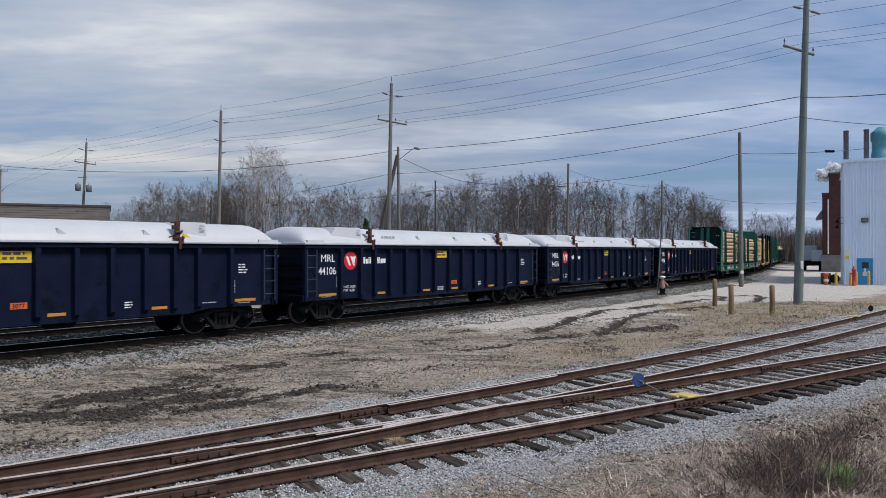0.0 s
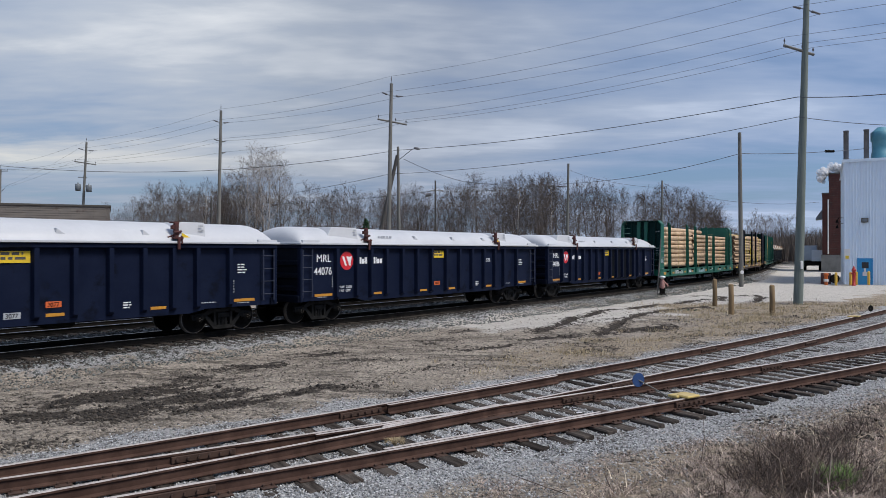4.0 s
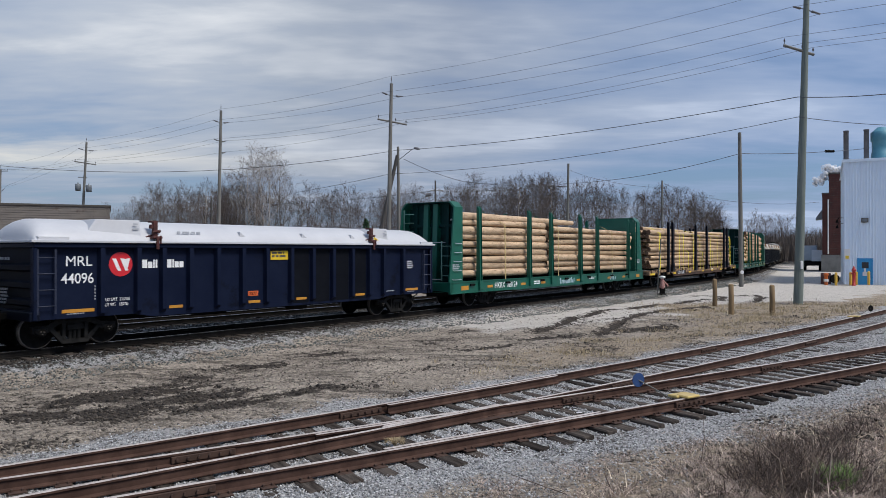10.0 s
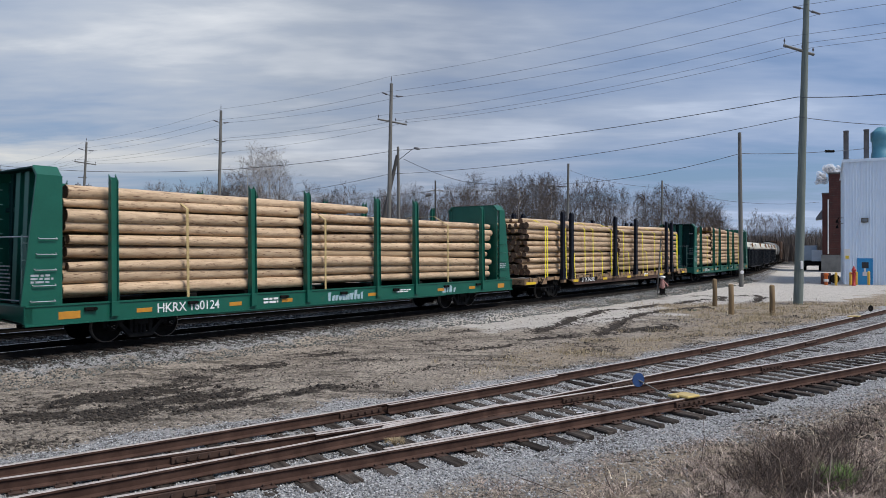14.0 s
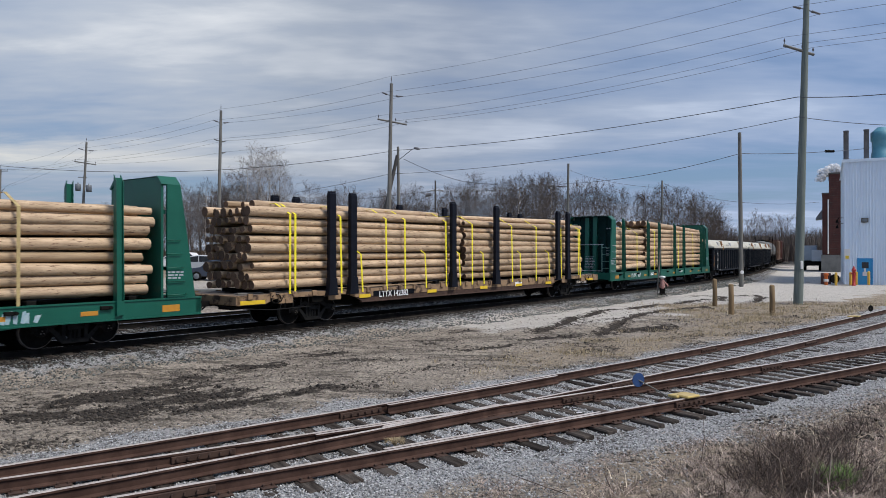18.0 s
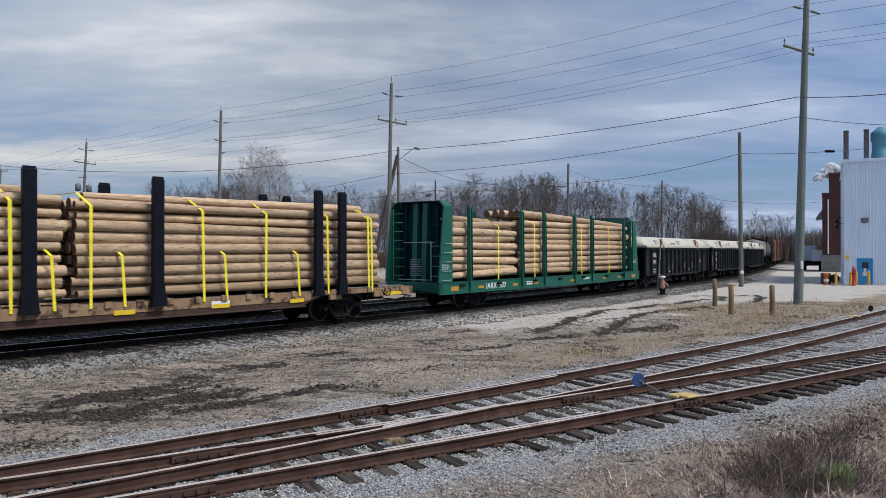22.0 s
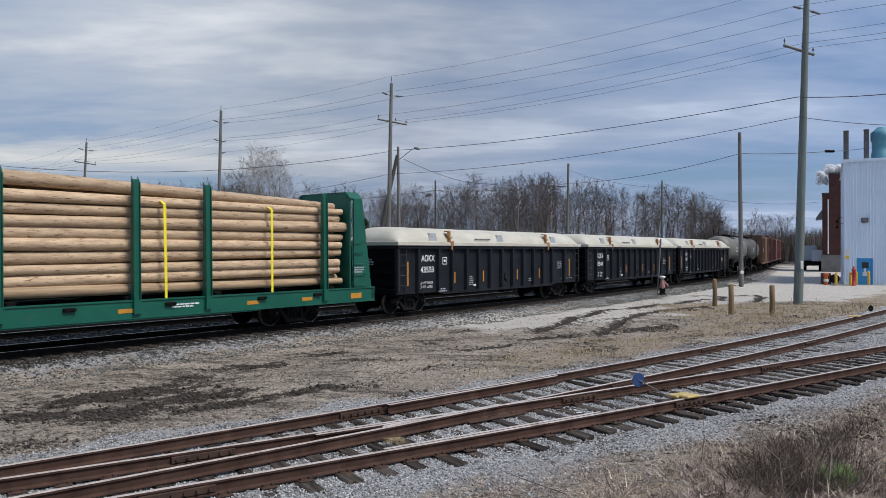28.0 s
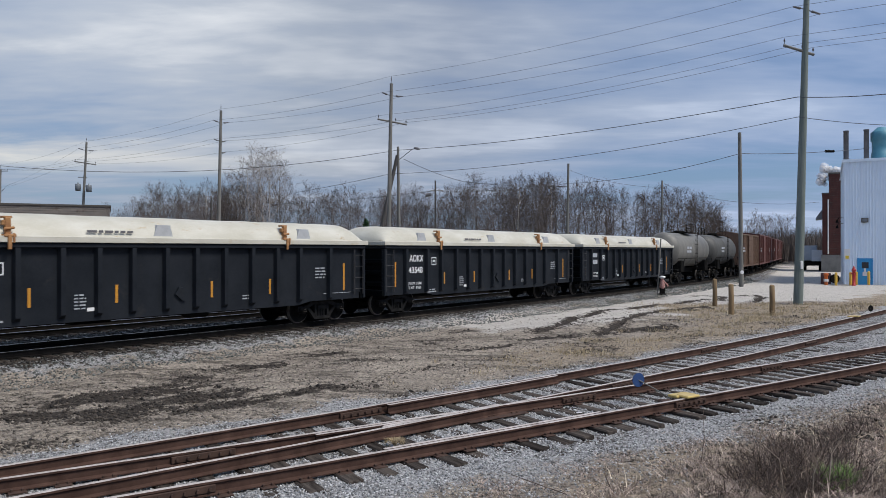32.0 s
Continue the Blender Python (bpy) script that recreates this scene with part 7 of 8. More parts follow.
def insulator(t, at, h=0.3, r=0.07):
    g = Geo()
    g.lathe([(0.015, 0), (0.015, h * 0.4), (r, h * 0.45), (r * 0.6, h * 0.6), (r, h * 0.65), (r * 0.5, h * 0.85), (0.02, h)], 8)
    part("insulator", g, PORCELAIN, t, at=at)


def arm_insulator(t, a, b):
    g = Geo()
    a, b = Vector(a), Vector(b)
    d = b - a
    g.tube([a, a + d * 0.4, a + d * 0.42, a + d * 0.6, a + d * 0.62, b], [0.03, 0.03, 0.075, 0.075, 0.06, 0.05], 8)
    part("insulator", g, PORCELAIN, t)


def crossarm(t, a, b, size=0.06):
    g = Geo()
    g.tube([a, b], size, 6)
    part("crossarm", g, POLE_WOOD, t)


def wire(points, r, sag, label, mat=None):
    """A cable hung from point to point."""
    g = Geo()
    pts = []
    for (a, b), s in zip(zip(points, points[1:]), sag):
        a, b = Vector(a), Vector(b)
        for i in range(13):
            k = i / 12
            q = a.lerp(b, k)
            q.z -= 4 * s * k * (1 - k)
            if not pts or (q - pts[-1]).length > 0.01:
                pts.append(q)
    g.tube(pts, r, 4)
    return tagged(part("overhead_wire", g, mat or WIRE), label, "wire", "overhead wires")


def build_poles():
    grey = "tall weathered grey wooden power pole with insulators and crossarm"

    def tall(base, top, r0, r1, mat, arms, arm):
        t, v = wooden_pole(base, top, r0, r1, mat, "green-tinged tall wooden power pole beside the road" if mat is POLE_GREEN else grey)
        b = Vector(base)
        insulator(t, tuple(v), 0.6, 0.05)
        root, left, right = (Vector(q) - b for q in arms)
        arm_insulator(t, root, left)
        arm_insulator(t, root, right)
        if arm:
            a, c = Vector(arm[0]) - b, Vector(arm[1]) - b
            crossarm(t, a, c, 0.075)
            for q in (a.lerp(c, 0.03), a.lerp(c, 0.62), a.lerp(c, 0.97)):
                insulator(t, tuple(q + Vector((0, 0, 0.05))), 0.34, 0.06)
        if abs(base[1] - 76) < 0.5:
            for px, qx in (((-23.09, 76.00, 13.90), (-23.68, 76.00, 14.08)), ((-23.09, 76.00, 13.79), (-22.51, 76.00, 13.90)), ((-23.09, 76.00, 12.62), (-22.51, 76.00, 12.73))):
                arm_insulator(t, Vector(px) - b, Vector(qx) - b)
        if abs(base[1] - 98) < 0.5:
            for u in ((-48.50, 97.60, 10.96), (-47.07, 97.60, 10.81)):
                g = Geo()
                g.lathe([(0.30, -0.45), (0.36, -0.42), (0.36, 0.40), (0.30, 0.46), (0.08, 0.48), (0.08, 0.65)], 14)
                part("transformer", g, TRANSFORMER, t, "grey pole transformer", at=tuple(Vector(u) - b))
            crossarm(t, Vector((-48.70, 98.00, 12.35)) - b, Vector((-47.49, 98.00, 12.35)) - b, 0.05)
        if mat is POLE_GREEN:
            g = Geo()
            g.soft(-0.07, 0.07, -0.02, 0.02, -0.2, 0.25, 0.01)
            part("notice", g, WHITE, t, "white notice", at=tuple(Vector((19.98, 40.90, 1.76)) - b))
    tall((19.90, 41.20, -0.47), (20.43, 41.20, 17.47), 0.265, 0.15, POLE_GREEN, ((20.35, 41.20, 16.11), (19.65, 41.20, 16.27), (21.17, 41.20, 15.86)), ((19.11, 41.20, 14.11), (20.82, 41.20, 13.57)))
    tall((-4.67, 62.00, -0.39), (-4.36, 62.00, 16.68), 0.22, 0.13, POLE_WOOD, ((-4.39, 62.00, 15.64), (-5.15, 62.00, 15.92), (-3.39, 62.00, 15.59)), ((-5.53, 62.00, 13.68), (-3.05, 62.00, 13.20)))
    tall((-23.33, 76.00, -0.36), (-22.98, 76.00, 17.06), 0.22, 0.13, POLE_WOOD, ((-23.03, 76.00, 15.77), (-23.74, 76.00, 16.07), (-22.22, 76.00, 15.83)), None)
    tall((-48.47, 98.00, -0.16), (-47.57, 98.00, 17.02), 0.22, 0.13, POLE_WOOD, ((-47.64, 98.00, 15.89), (-48.62, 98.00, 16.20), (-46.59, 98.00, 15.89)), ((-49.15, 98.00, 14.46), (-46.29, 98.00, 14.01)))
    tall((-76.79, 127.00, -0.00), (-76.49, 127.00, 16.61), 0.22, 0.13, POLE_WOOD, ((-76.49, 127.00, 12.70), (-77.37, 127.00, 12.89), (-75.81, 127.00, 13.28)), ((-77.96, 127.00, 16.31), (-75.22, 127.00, 16.31)))
    # smaller poles
    t, v = wooden_pole((-3.91, 66.00, -0.28), (-4.04, 66.00, 11.91), 0.17, 0.11, POLE_WOOD, "wooden street-lamp pole leaning on a dark brace", "lamp_pole")
    b = Vector((-3.91, 66.00, -0.28))
    g = Geo()
    g.tube([Vector((-4.06, 66.00, 10.64)) - b, Vector((-3.25, 66.00, 11.30)) - b, Vector((-2.74, 66.00, 11.70)) - b, Vector((-2.44, 66.00, 11.75)) - b], 0.035, 6)
    part("lamp_arm", g, TRANSFORMER, t)
    g = Geo()
    g.tube([Vector((-2.59, 66.00, 11.83)) - b, Vector((-2.34, 66.00, 11.75)) - b, Vector((-2.03, 66.00, 11.70)) - b], [0.06, 0.13, 0.05], 8)
    part("lamp_head", g, PORCELAIN, t)
    g = Geo()
    g.tube([Vector((-6.24, 66.00, 1.25)) - b, Vector((-4.11, 66.00, 11.15)) - b], [0.22, 0.15], 10)
    part("brace", g, POLE_DARK, t, "dark tarred brace pole")
    for base, top, r, mat, label in (
            ((25.18, 62.00, -0.44), (25.04, 62.00, 12.54), 0.20, POLE_WOOD, "plain grey wooden pole beside the road"),
            ((-0.75, 75.00, 0.48), (-0.78, 75.00, 9.72), 0.12, POLE_DARK, "dark wooden pole behind the train"),
            ((13.48, 80.00, 0.34), (13.66, 80.00, 12.04), 0.17, POLE_WOOD, "grey wooden pole behind the train"),
            ((27.39, 92.00, 0.71), (27.46, 92.00, 11.33), 0.15, POLE_WOOD, "thin grey wooden pole at the wood's edge"),
            ((-28.16, 104.00, 0.47), (-28.16, 104.00, 10.23), 0.12, POLE_DARK, "short dark pole before the wood"),
            ((-27.12, 86.00, 0.84), (-27.12, 86.00, 8.77), 0.15, POLE_DARK, "dark pole stub before the wood")):
        t, v = wooden_pole(base, top, r, r * 0.7, mat, label)
        if abs(base[1] - 75) < 0.5:
            crossarm(t, Vector((-1.27, 75.00, 8.68)) - Vector(base), Vector((0.00, 75.00, 8.68)) - Vector(base), 0.05)
            g = Geo()
            g.tube([Vector((-1.79, 75.00, 8.22)) - Vector(base), Vector((-1.21, 75.00, 8.33)) - Vector(base)], 0.2, 8)
            part("lamp_head", g, PORCELAIN, t)
        if abs(base[1] - 104) < 0.5:
            crossarm(t, Vector((-28.72, 104.00, 9.43)) - Vector(base), Vector((-27.52, 104.00, 9.43)) - Vector(base), 0.06)
        if abs(base[1] - 62) < 0.5:
            g = Geo()
            g.lathe([(0.16, -0.02), (0.16, 0.02)], 14, axis="y")
            part("notice", g, WHITE, t, "round white notice", at=tuple(Vector((25.13, 61.70, 0.76)) - Vector(base)))
    line = "thin power line strung between the tall poles"
    nxt = Vector((24.6, -21.0, 0))

    def onward(p):
        return tuple(Vector(p) + nxt)
    for a, r in ((((-76.49, 127.00, 17.39), (-47.57, 98.00, 17.18), (-22.98, 76.00, 17.23), (-4.39, 62.00, 17.30), (20.41, 41.20, 17.66)), 0.009),
                 (((-77.37, 127.00, 13.09), (-48.62, 98.00, 16.20), (-23.74, 76.00, 16.07), (-5.15, 62.00, 15.92), (19.65, 41.20, 16.27)), 0.010),
                 (((-75.81, 127.00, 13.48), (-46.59, 98.00, 15.89), (-22.22, 76.00, 15.83), (-3.39, 62.00, 15.59), (21.17, 41.20, 15.86)), 0.010),
                 (((-77.76, 127.00, 16.61), (-49.08, 98.00, 14.69), (-23.68, 76.00, 14.14), (-5.48, 62.00, 13.97), (19.14, 41.20, 14.56)), 0.009),
                 (((-76.40, 127.00, 16.61), (-47.49, 98.00, 14.46), (-22.51, 76.00, 13.96), (-3.91, 62.00, 13.54), (20.16, 41.20, 14.21)), 0.009),
                 (((-75.32, 127.00, 16.61), (-46.36, 98.00, 14.24), (-22.51, 76.00, 12.79), (-3.10, 62.00, 13.39), (20.79, 41.20, 13.99)), 0.009)):
        wire([*a, onward(a[-1])], r, (0.5, 0.4, 0.3, 0.5, 0.4), line)
    wire([(-45.90, 66.00, 10.89), (-4.06, 66.00, 11.60), (19.81, 41.00, 11.16), (23.96, 34.00, 10.27)], 0.021, (1.6, 0.45, 0.2), "thick black cable strung past the street-lamp pole")
    wire([(-14.22, 70.00, 8.06), (-4.50, 62.30, 9.08), (19.84, 41.00, 10.05), (26.78, 38.00, 9.07)], 0.016, (0.05, 0.6, 0.2), "thin cable on the tall poles")
    wire([(-20.58, 88.00, 8.11), (-0.81, 75.00, 8.68), (13.54, 80.00, 9.88), (25.09, 62.00, 10.77), (33.77, 64.00, 11.23), (38.38, 66.00, 11.81)], 0.022, (0.2, 0.3, 0.5, 0.1, 0.05), "black cable from the wood's edge to the factory")
    wire([(-3.50, 66.00, 10.79), (2.34, 80.00, 10.07), (13.54, 80.00, 9.57)], 0.025, (0.2, 0.2), "slack service cable behind the train")
    wire([(13.78, 80.00, 11.36), (18.26, 86.00, 10.89), (27.46, 92.00, 10.48)], 0.016, (0.1, 0.2), "thin cable before the wood")
    wire([(27.53, 92.00, 11.05), (34.05, 95.00, 9.42), (48.67, 95.00, 8.84)], 0.018, (0.2, 0.5), "thin cable before the distant wood")
    g = Geo()
    g.tube([(33.28, 63.90, 11.22), (34.07, 64.00, 11.23)], [0.12, 0.12], 6)
    tagged(part("cable_splice", g, IRON), "black splice case hanging on a cable", "cable splice")


build_poles()


# ---------- factory, yard and road ----------
def build_factory():
    f = thing("factory_building", "pale blue factory with ribbed steel siding and rooftop stacks", "building", at=Matrix.Translation((35.45, 65.0, -0.42)) @ Matrix.Rotation(radians(-27.8), 4, "Z"))
    H = 10.9
    g = Geo()
    g.box(0.0, 3.62, 0.0, 0.15, 0, H)
    g.box(7.6, 26, 0.0, 0.15, 0, H)
    g.box(3.62, 7.6, 0.0, 0.15, 8.9 - 2.0, H)
    part("front_wall", g, SIDING, f)
    g = Geo()
    g.box(0.0, 0.15, 0.15, 20, 0, H)
    part("side_wall", g, SIDING, f)
    g = Geo()
    g.box(25.85, 26, 0.15, 20, 0, H)
    g.box(0.15, 25.85, 19.85, 20, 0, H)
    part("back_wall", g, SIDING, f)
    g = Geo()
    g.box(-0.12, 26.1, -0.12, 20.1, H, H + 0.12)
    g.box(-0.14, 26.1, -0.14, -0.06, H - 0.12, H + 0.14)
    part("roof", g, SIDING, f)
    rib = Geo()
    rib.add([(-0.06, 0, 0.02), (-0.025, -0.04, 0.02), (0.025, -0.04, 0.02), (0.06, 0, 0.02), (-0.06, 0, H - 0.1), (-0.025, -0.04, H - 0.1), (0.025, -0.04, H - 0.1), (0.06, 0, H - 0.1)], [(0, 1, 5, 4), (1, 2, 6, 5), (2, 3, 7, 6)])
    rm = rib.mesh("siding_rib", SIDING)
    for k in range(17):
        u = 0.10 + k * 0.215
        if not 0.98 < u < 2.32:
            part("siding_rib", rm, SIDING, f, at=(u, 0, 0))
    top = Geo()
    top.v, top.f, top.m, top.s = [(x, y, max(z, 2.35)) for x, y, z in rib.v], list(rib.f), list(rib.m), list(rib.s)
    tm = top.mesh("siding_rib", SIDING)
    for k in range(5, 11):
        part("siding_rib", tm, SIDING, f, at=(0.10 + k * 0.215, 0, 0))
    d = Geo()
    d.soft(1.12, 2.16, -0.03, 0.0, 0.0, 2.22, 0.01)
    door = part("door", d, BLUE, f, "blue steel door with a dark window")
    g = Geo()
    for a in ((1.04, 1.14, 0.0, 2.32), (2.14, 2.24, 0.0, 2.32), (1.04, 2.24, 2.20, 2.32)):
        g.soft(a[0], a[1], -0.06, 0.0, a[2], a[3], 0.01)
    part("door_frame", g, BLUE, door)
    g = Geo()
    g.soft(1.40, 1.92, -0.045, -0.02, 1.45, 1.98, 0.01)
    part("window", g, GLASS, door)
    g = Geo()
    g.soft(1.46, 1.86, -0.05, -0.03, 0.78, 1.15, 0.005)
    g.soft(1.55, 1.72, -0.05, -0.03, 1.15, 1.45, 0.005)
    part("notice", g, WHITE, door, "white paper notice")
    g = Geo()
    g.soft(3.62, 7.6, 0.04, 0.10, 0.0, 6.9, 0.01)
    for k in range(22):
        g.soft(3.7, 7.55, 0.02, 0.05, 0.1 + 0.31 * k, 0.36 + 0.31 * k, 0.01)
    part("roller_door", g, BLUE, f, "tall blue roller door")
    g = Geo()
    g.soft(3.30, 3.36, -0.05, 0.0, 0.0, 7.0, 0.01)
    part("door_jamb", g, BLUE, f)
    g = Geo()
    g.soft(1.35, 1.9, -0.22, 0.0, 5.45, 5.85, 0.03)
    lamp = part("wall_lamp", g, DARK_TRIM, f, "boxy wall lamp")
    g = Geo()
    g.soft(1.43, 1.82, -0.24, -0.20, 5.52, 5.78, 0.02)
    part("lens", g, TRANSFORMER, lamp)
    g = Geo()
    g.soft(0.05, 0.5, -0.06, -0.02, 2.2, 3.15, 0.01)
    sign = part("wall_sign", g, WHITE, f, "white and yellow wall sign")
    g = Geo()
    g.soft(0.14, 0.40, -0.075, -0.05, 2.28, 2.55, 0.01)
    part("sign_panel", g, YELLOW, sign)
    for z in (5.1, 5.6):
        g = Geo()
        g.tube([(-0.0, 0.5, z + 0.3), (-0.35, 0.45, z + 0.35), (-0.5, 0.4, z + 0.1)], 0.03, 6)
        g.tube([(-0.5, 0.4, z + 0.12), (-0.5, 0.4, z - 0.12)], [0.06, 0.14], 8)
        part("gooseneck_lamp", g, IRON, f)
    g = Geo()
    g.lathe([(0.21, 0), (0.21, 2.75), (0.23, 2.75), (0.23, 2.85)], 14)
    sm = g.mesh("exhaust_pipe", STACK)
    part("exhaust_pipe", sm, STACK, f, "rusted exhaust stack", at=(0.22, 1.2, H))
    part("exhaust_pipe", sm, STACK, f, "rusted exhaust stack", at=(1.80, 1.2, H))
    g = Geo()
    g.lathe([(0.78, 0), (0.78, 0.75), (0.72, 0.8), (0.72, 1.75), (0.82, 1.78), (0.82, 2.55), (0.70, 2.65), (0.35, 2.98), (0.3, 3.02)], 22)
    part("rooftop_tank", g, TEAL, f, "teal rooftop dust collector", at=(2.95, 1.7, H))


build_factory()


def build_brick_house():
    b = thing("brick_building", "dark red brick boiler house on a concrete base", "building", at=Matrix.Translation((53.7, 104.0, -0.2)) @ Matrix.Rotation(radians(-27.8), 4, "Z") @ Matrix.Scale(1.2, 4))
    g = Geo()
    g.box(0.0, 0.7, 0.0, 9, 1.8, 9.0)
    g.box(0.7, 5.5, -0.12, 9, 1.8, 11.3)
    part("wall", g, BRICK_RED, b)
    g = Geo()
    g.box(-0.1, 5.6, -0.22, 9.1, -0.6, 1.8)
    part("plinth", g, CONCRETE, b)
    g = Geo()
    g.soft(-0.06, 0.74, -0.06, 9, 8.95, 9.12, 0.02)
    g.soft(0.64, 5.56, -0.18, 9, 11.25, 11.45, 0.02)
    part("coping", g, DARK_TRIM, b)
    g = Geo()
    g.tube([(0.62, -0.16, 1.9), (0.62, -0.16, 8.3)], 0.07, 8)
    part("drainpipe", g, WHITE, b, "pale drainpipe")
    g = Geo()
    g.tube([(2.5, 2.0, 11.4), (2.5, 2.0, 13.0)], 0.14, 10)
    part("vent_pipe", g, IRON, b)
    g = Geo()
    g.prism([(-0.7, 6.0), (0.1, 6.1), (0.1, 7.1), (-0.1, 7.1), (-0.7, 6.2)], "y", 1.0, 4.0)
    part("canopy", g, TRANSFORMER, b)
    rows = Geo()
    for k in range(34):
        z = 2.0 + k * 0.27
        rows.box(0.705, 3.0, -0.128, -0.118, z, z + 0.012)
    tagged(part("mortar_course", rows, DARK_TRIM, b), kind="stuff")


build_brick_house()


def build_truck():
    t = thing("box_trailer", "pale grey box trailer parked beside the brick building", "trailer", at=Matrix.Translation((54.0, 108.0, on_ground(54.0, 108.0))) @ Matrix.Rotation(radians(-27.8), 4, "Z"))
    g = Geo()
    g.soft(-1.0, 0.9, -0.2, 6, 1.5, 3.7, 0.05)
    part("cargo_box", g, surface("dull_grey_box", (0.36, 0.42, 0.48), (0.30, 0.36, 0.42), rough=0.5, scale=1, fine=14, bump=0.03), t)
    g = Geo()
    g.soft(0.2, 1.6, -0.9, 1.6, 1.4, 3.05, 0.05)
    part("side_locker", g, surface("pale_box_paint", (0.52, 0.58, 0.64), (0.46, 0.52, 0.58), rough=0.5, scale=1, fine=14, bump=0.03), t)
    g = Geo()
    g.soft(-0.9, 1.5, -0.6, 5.8, 0.75, 1.45, 0.05)
    part("chassis", g, IRON, t)
    w = Geo()
    w.lathe([(0.20, -0.13), (0.48, -0.14), (0.50, -0.08), (0.50, 0.08), (0.48, 0.14), (0.20, 0.13)], 20, axis="x")
    wm = w.mesh("wheel", IRON)
    for x in (-0.75, 1.25):
        for y in (0.6, 4.8):
            part("wheel", wm, IRON, t, at=(x, y, 0.5))
    c = thing("blue_container", "small blue container standing beyond the trailer", "container", at=Matrix.Translation((55.2, 112.5, on_ground(55.2, 112.5))) @ Matrix.Rotation(radians(-27.8), 4, "Z"))
    g = Geo()
    g.soft(-0.42, 0.35, 0, 3, 0.6, 3.75, 0.04)
    for k in range(6):
        g.soft(-0.46, -0.42, 0.2 + k * 0.46, 0.4 + k * 0.46, 0.7, 3.6, 0.02)
    part("body", g, surface("bright_blue_paint", (0.02, 0.07, 0.36), (0.03, 0.09, 0.42), rough=0.5, scale=2, fine=20, bump=0.03), c)
    g = Geo()
    g.soft(-0.36, 0.30, 0.1, 2.9, 0.0, 0.62, 0.02)
    part("skid", g, IRON, c)


build_truck()


def build_yard_things():
    # bollards and hydrant before the factory
    g = Geo()
    g.lathe([(0.11, -0.1), (0.11, 1.08), (0.09, 1.14), (0.03, 1.17)], 14)
    bm = g.mesh("bollard", SAFETY)
    for k, (x, y) in enumerate(((34.35, 64.2), (35.35, 63.7), (35.95, 63.9), (36.75, 63.4), (37.9, 62.6))):
        ob = tagged(new("bollard", bm), "faded yellow steel bollard before the factory wall", "bollard", "yellow bollards")
        ob.matrix_basis = Matrix.Translation((x, y, on_ground(x, y)))
    hy = thing("fire_hydrant", "tall red fire hydrant between yellow bollards", "hydrant", at=(35.35, 63.2, on_ground(35.35, 63.2)))
    g = Geo()
    g.lathe([(0.17, -0.05), (0.17, 0.12), (0.13, 0.14), (0.13, 1.30), (0.18, 1.32), (0.18, 1.38), (0.14, 1.45), (0.06, 1.62), (0.03, 1.70)], 16)
    part("barrel", g, HYDRANT_RED, hy)
    for a in (0, 120, 240):
        g = Geo()
        g.tube([(0, 0, 1.05), (0.24 * math.cos(radians(a - 90)), 0.24 * math.sin(radians(a - 90)), 1.05)], 0.075, 10)
        part("nozzle", g, HYDRANT_RED, hy)
    g = Geo()
    g.lathe([(0.40, 0), (0.42, 0.05), (0.40, 0.5), (0.42, 0.55), (0.42, 0.95), (0.38, 1.0), (0.36, 0.97)], 18)
    ob = tagged(part("steel_drum", g, surface("brown_drum", (0.14, 0.06, 0.05), (0.10, 0.045, 0.04), rough=0.7, scale=3, fine=30, bump=0.1)), "dull brown steel drum beside the factory", "drum")
    ob.matrix_basis = Matrix.Translation((34.6, 66.4, on_ground(34.6, 66.4)))
    v = thing("standpipe", "orange and white standpipe with a hose reel", "standpipe", at=(33.9, 65.0, on_ground(33.9, 65.0)))
    g = Geo()
    g.lathe([(0.14, -0.05), (0.14, 0.8), (0.2, 0.85), (0.2, 1.0), (0.1, 1.05)], 12)
    part("pipe", g, surface("orange_paint", (0.62, 0.14, 0.03), (0.5, 0.12, 0.03), rough=0.6, scale=4, fine=30, bump=0.05), v)
    g = Geo()
    g.lathe([(0.20, 0.30), (0.20, 0.52)], 12)
    part("band", g, WHITE, v)
    g = Geo()
    g.lathe([(0.38, -0.12), (0.40, 0.0), (0.38, 0.12)], 18, axis="y", at=(0.75, 0, 0.55))
    part("hose_reel", g, IRON, v)
    # three brown posts on the verge
    for x, y, h in ((14.65, 39.6, 1.46), (13.45, 34.3, 1.40), (15.5, 34.6, 1.42)):
        g = Geo()
        g.tube([(0, 0, -0.3), (0.01, 0, h * 0.5), (0.0, 0.01, h - 0.03), (0, 0, h)], [0.125, 0.12, 0.115, 0.085], 12)
        ob = tagged(part("wooden_post", g, POST_WOOD), "stout round brown wooden post on the verge", "post", "brown posts")
        ob.matrix_basis = Matrix.Translation((x, y, on_ground(x, y)))
    # small painted fire hydrant, only categorised as a switch stand, and leaning rod by the main line
    s = thing("switch_stand", "faded red and white fire hydrant on a dark base", "switch stand", at=(14.75, 49.4, on_ground(14.75, 49.4)))
    g = Geo()
    g.soft(-0.22, 0.22, -0.2, 0.2, -0.1, 0.12, 0.02)
    g.soft(-0.15, 0.16, -0.12, 0.12, 0.12, 0.5, 0.03)
    part("base", g, IRON, s)
    g = Geo()
    g.lathe([(0.15, 0.45), (0.20, 0.6), (0.16, 0.85), (0.13, 1.0), (0.10, 1.12)], 12)
    part("housing", g, PINKISH, s, "faded red and white housing")
    g = Geo()
    g.tube([(0.05, -0.1, 0.95), (0.30, -0.12, 0.72), (0.33, -0.14, 0.60)], [0.05, 0.05, 0.06], 8)
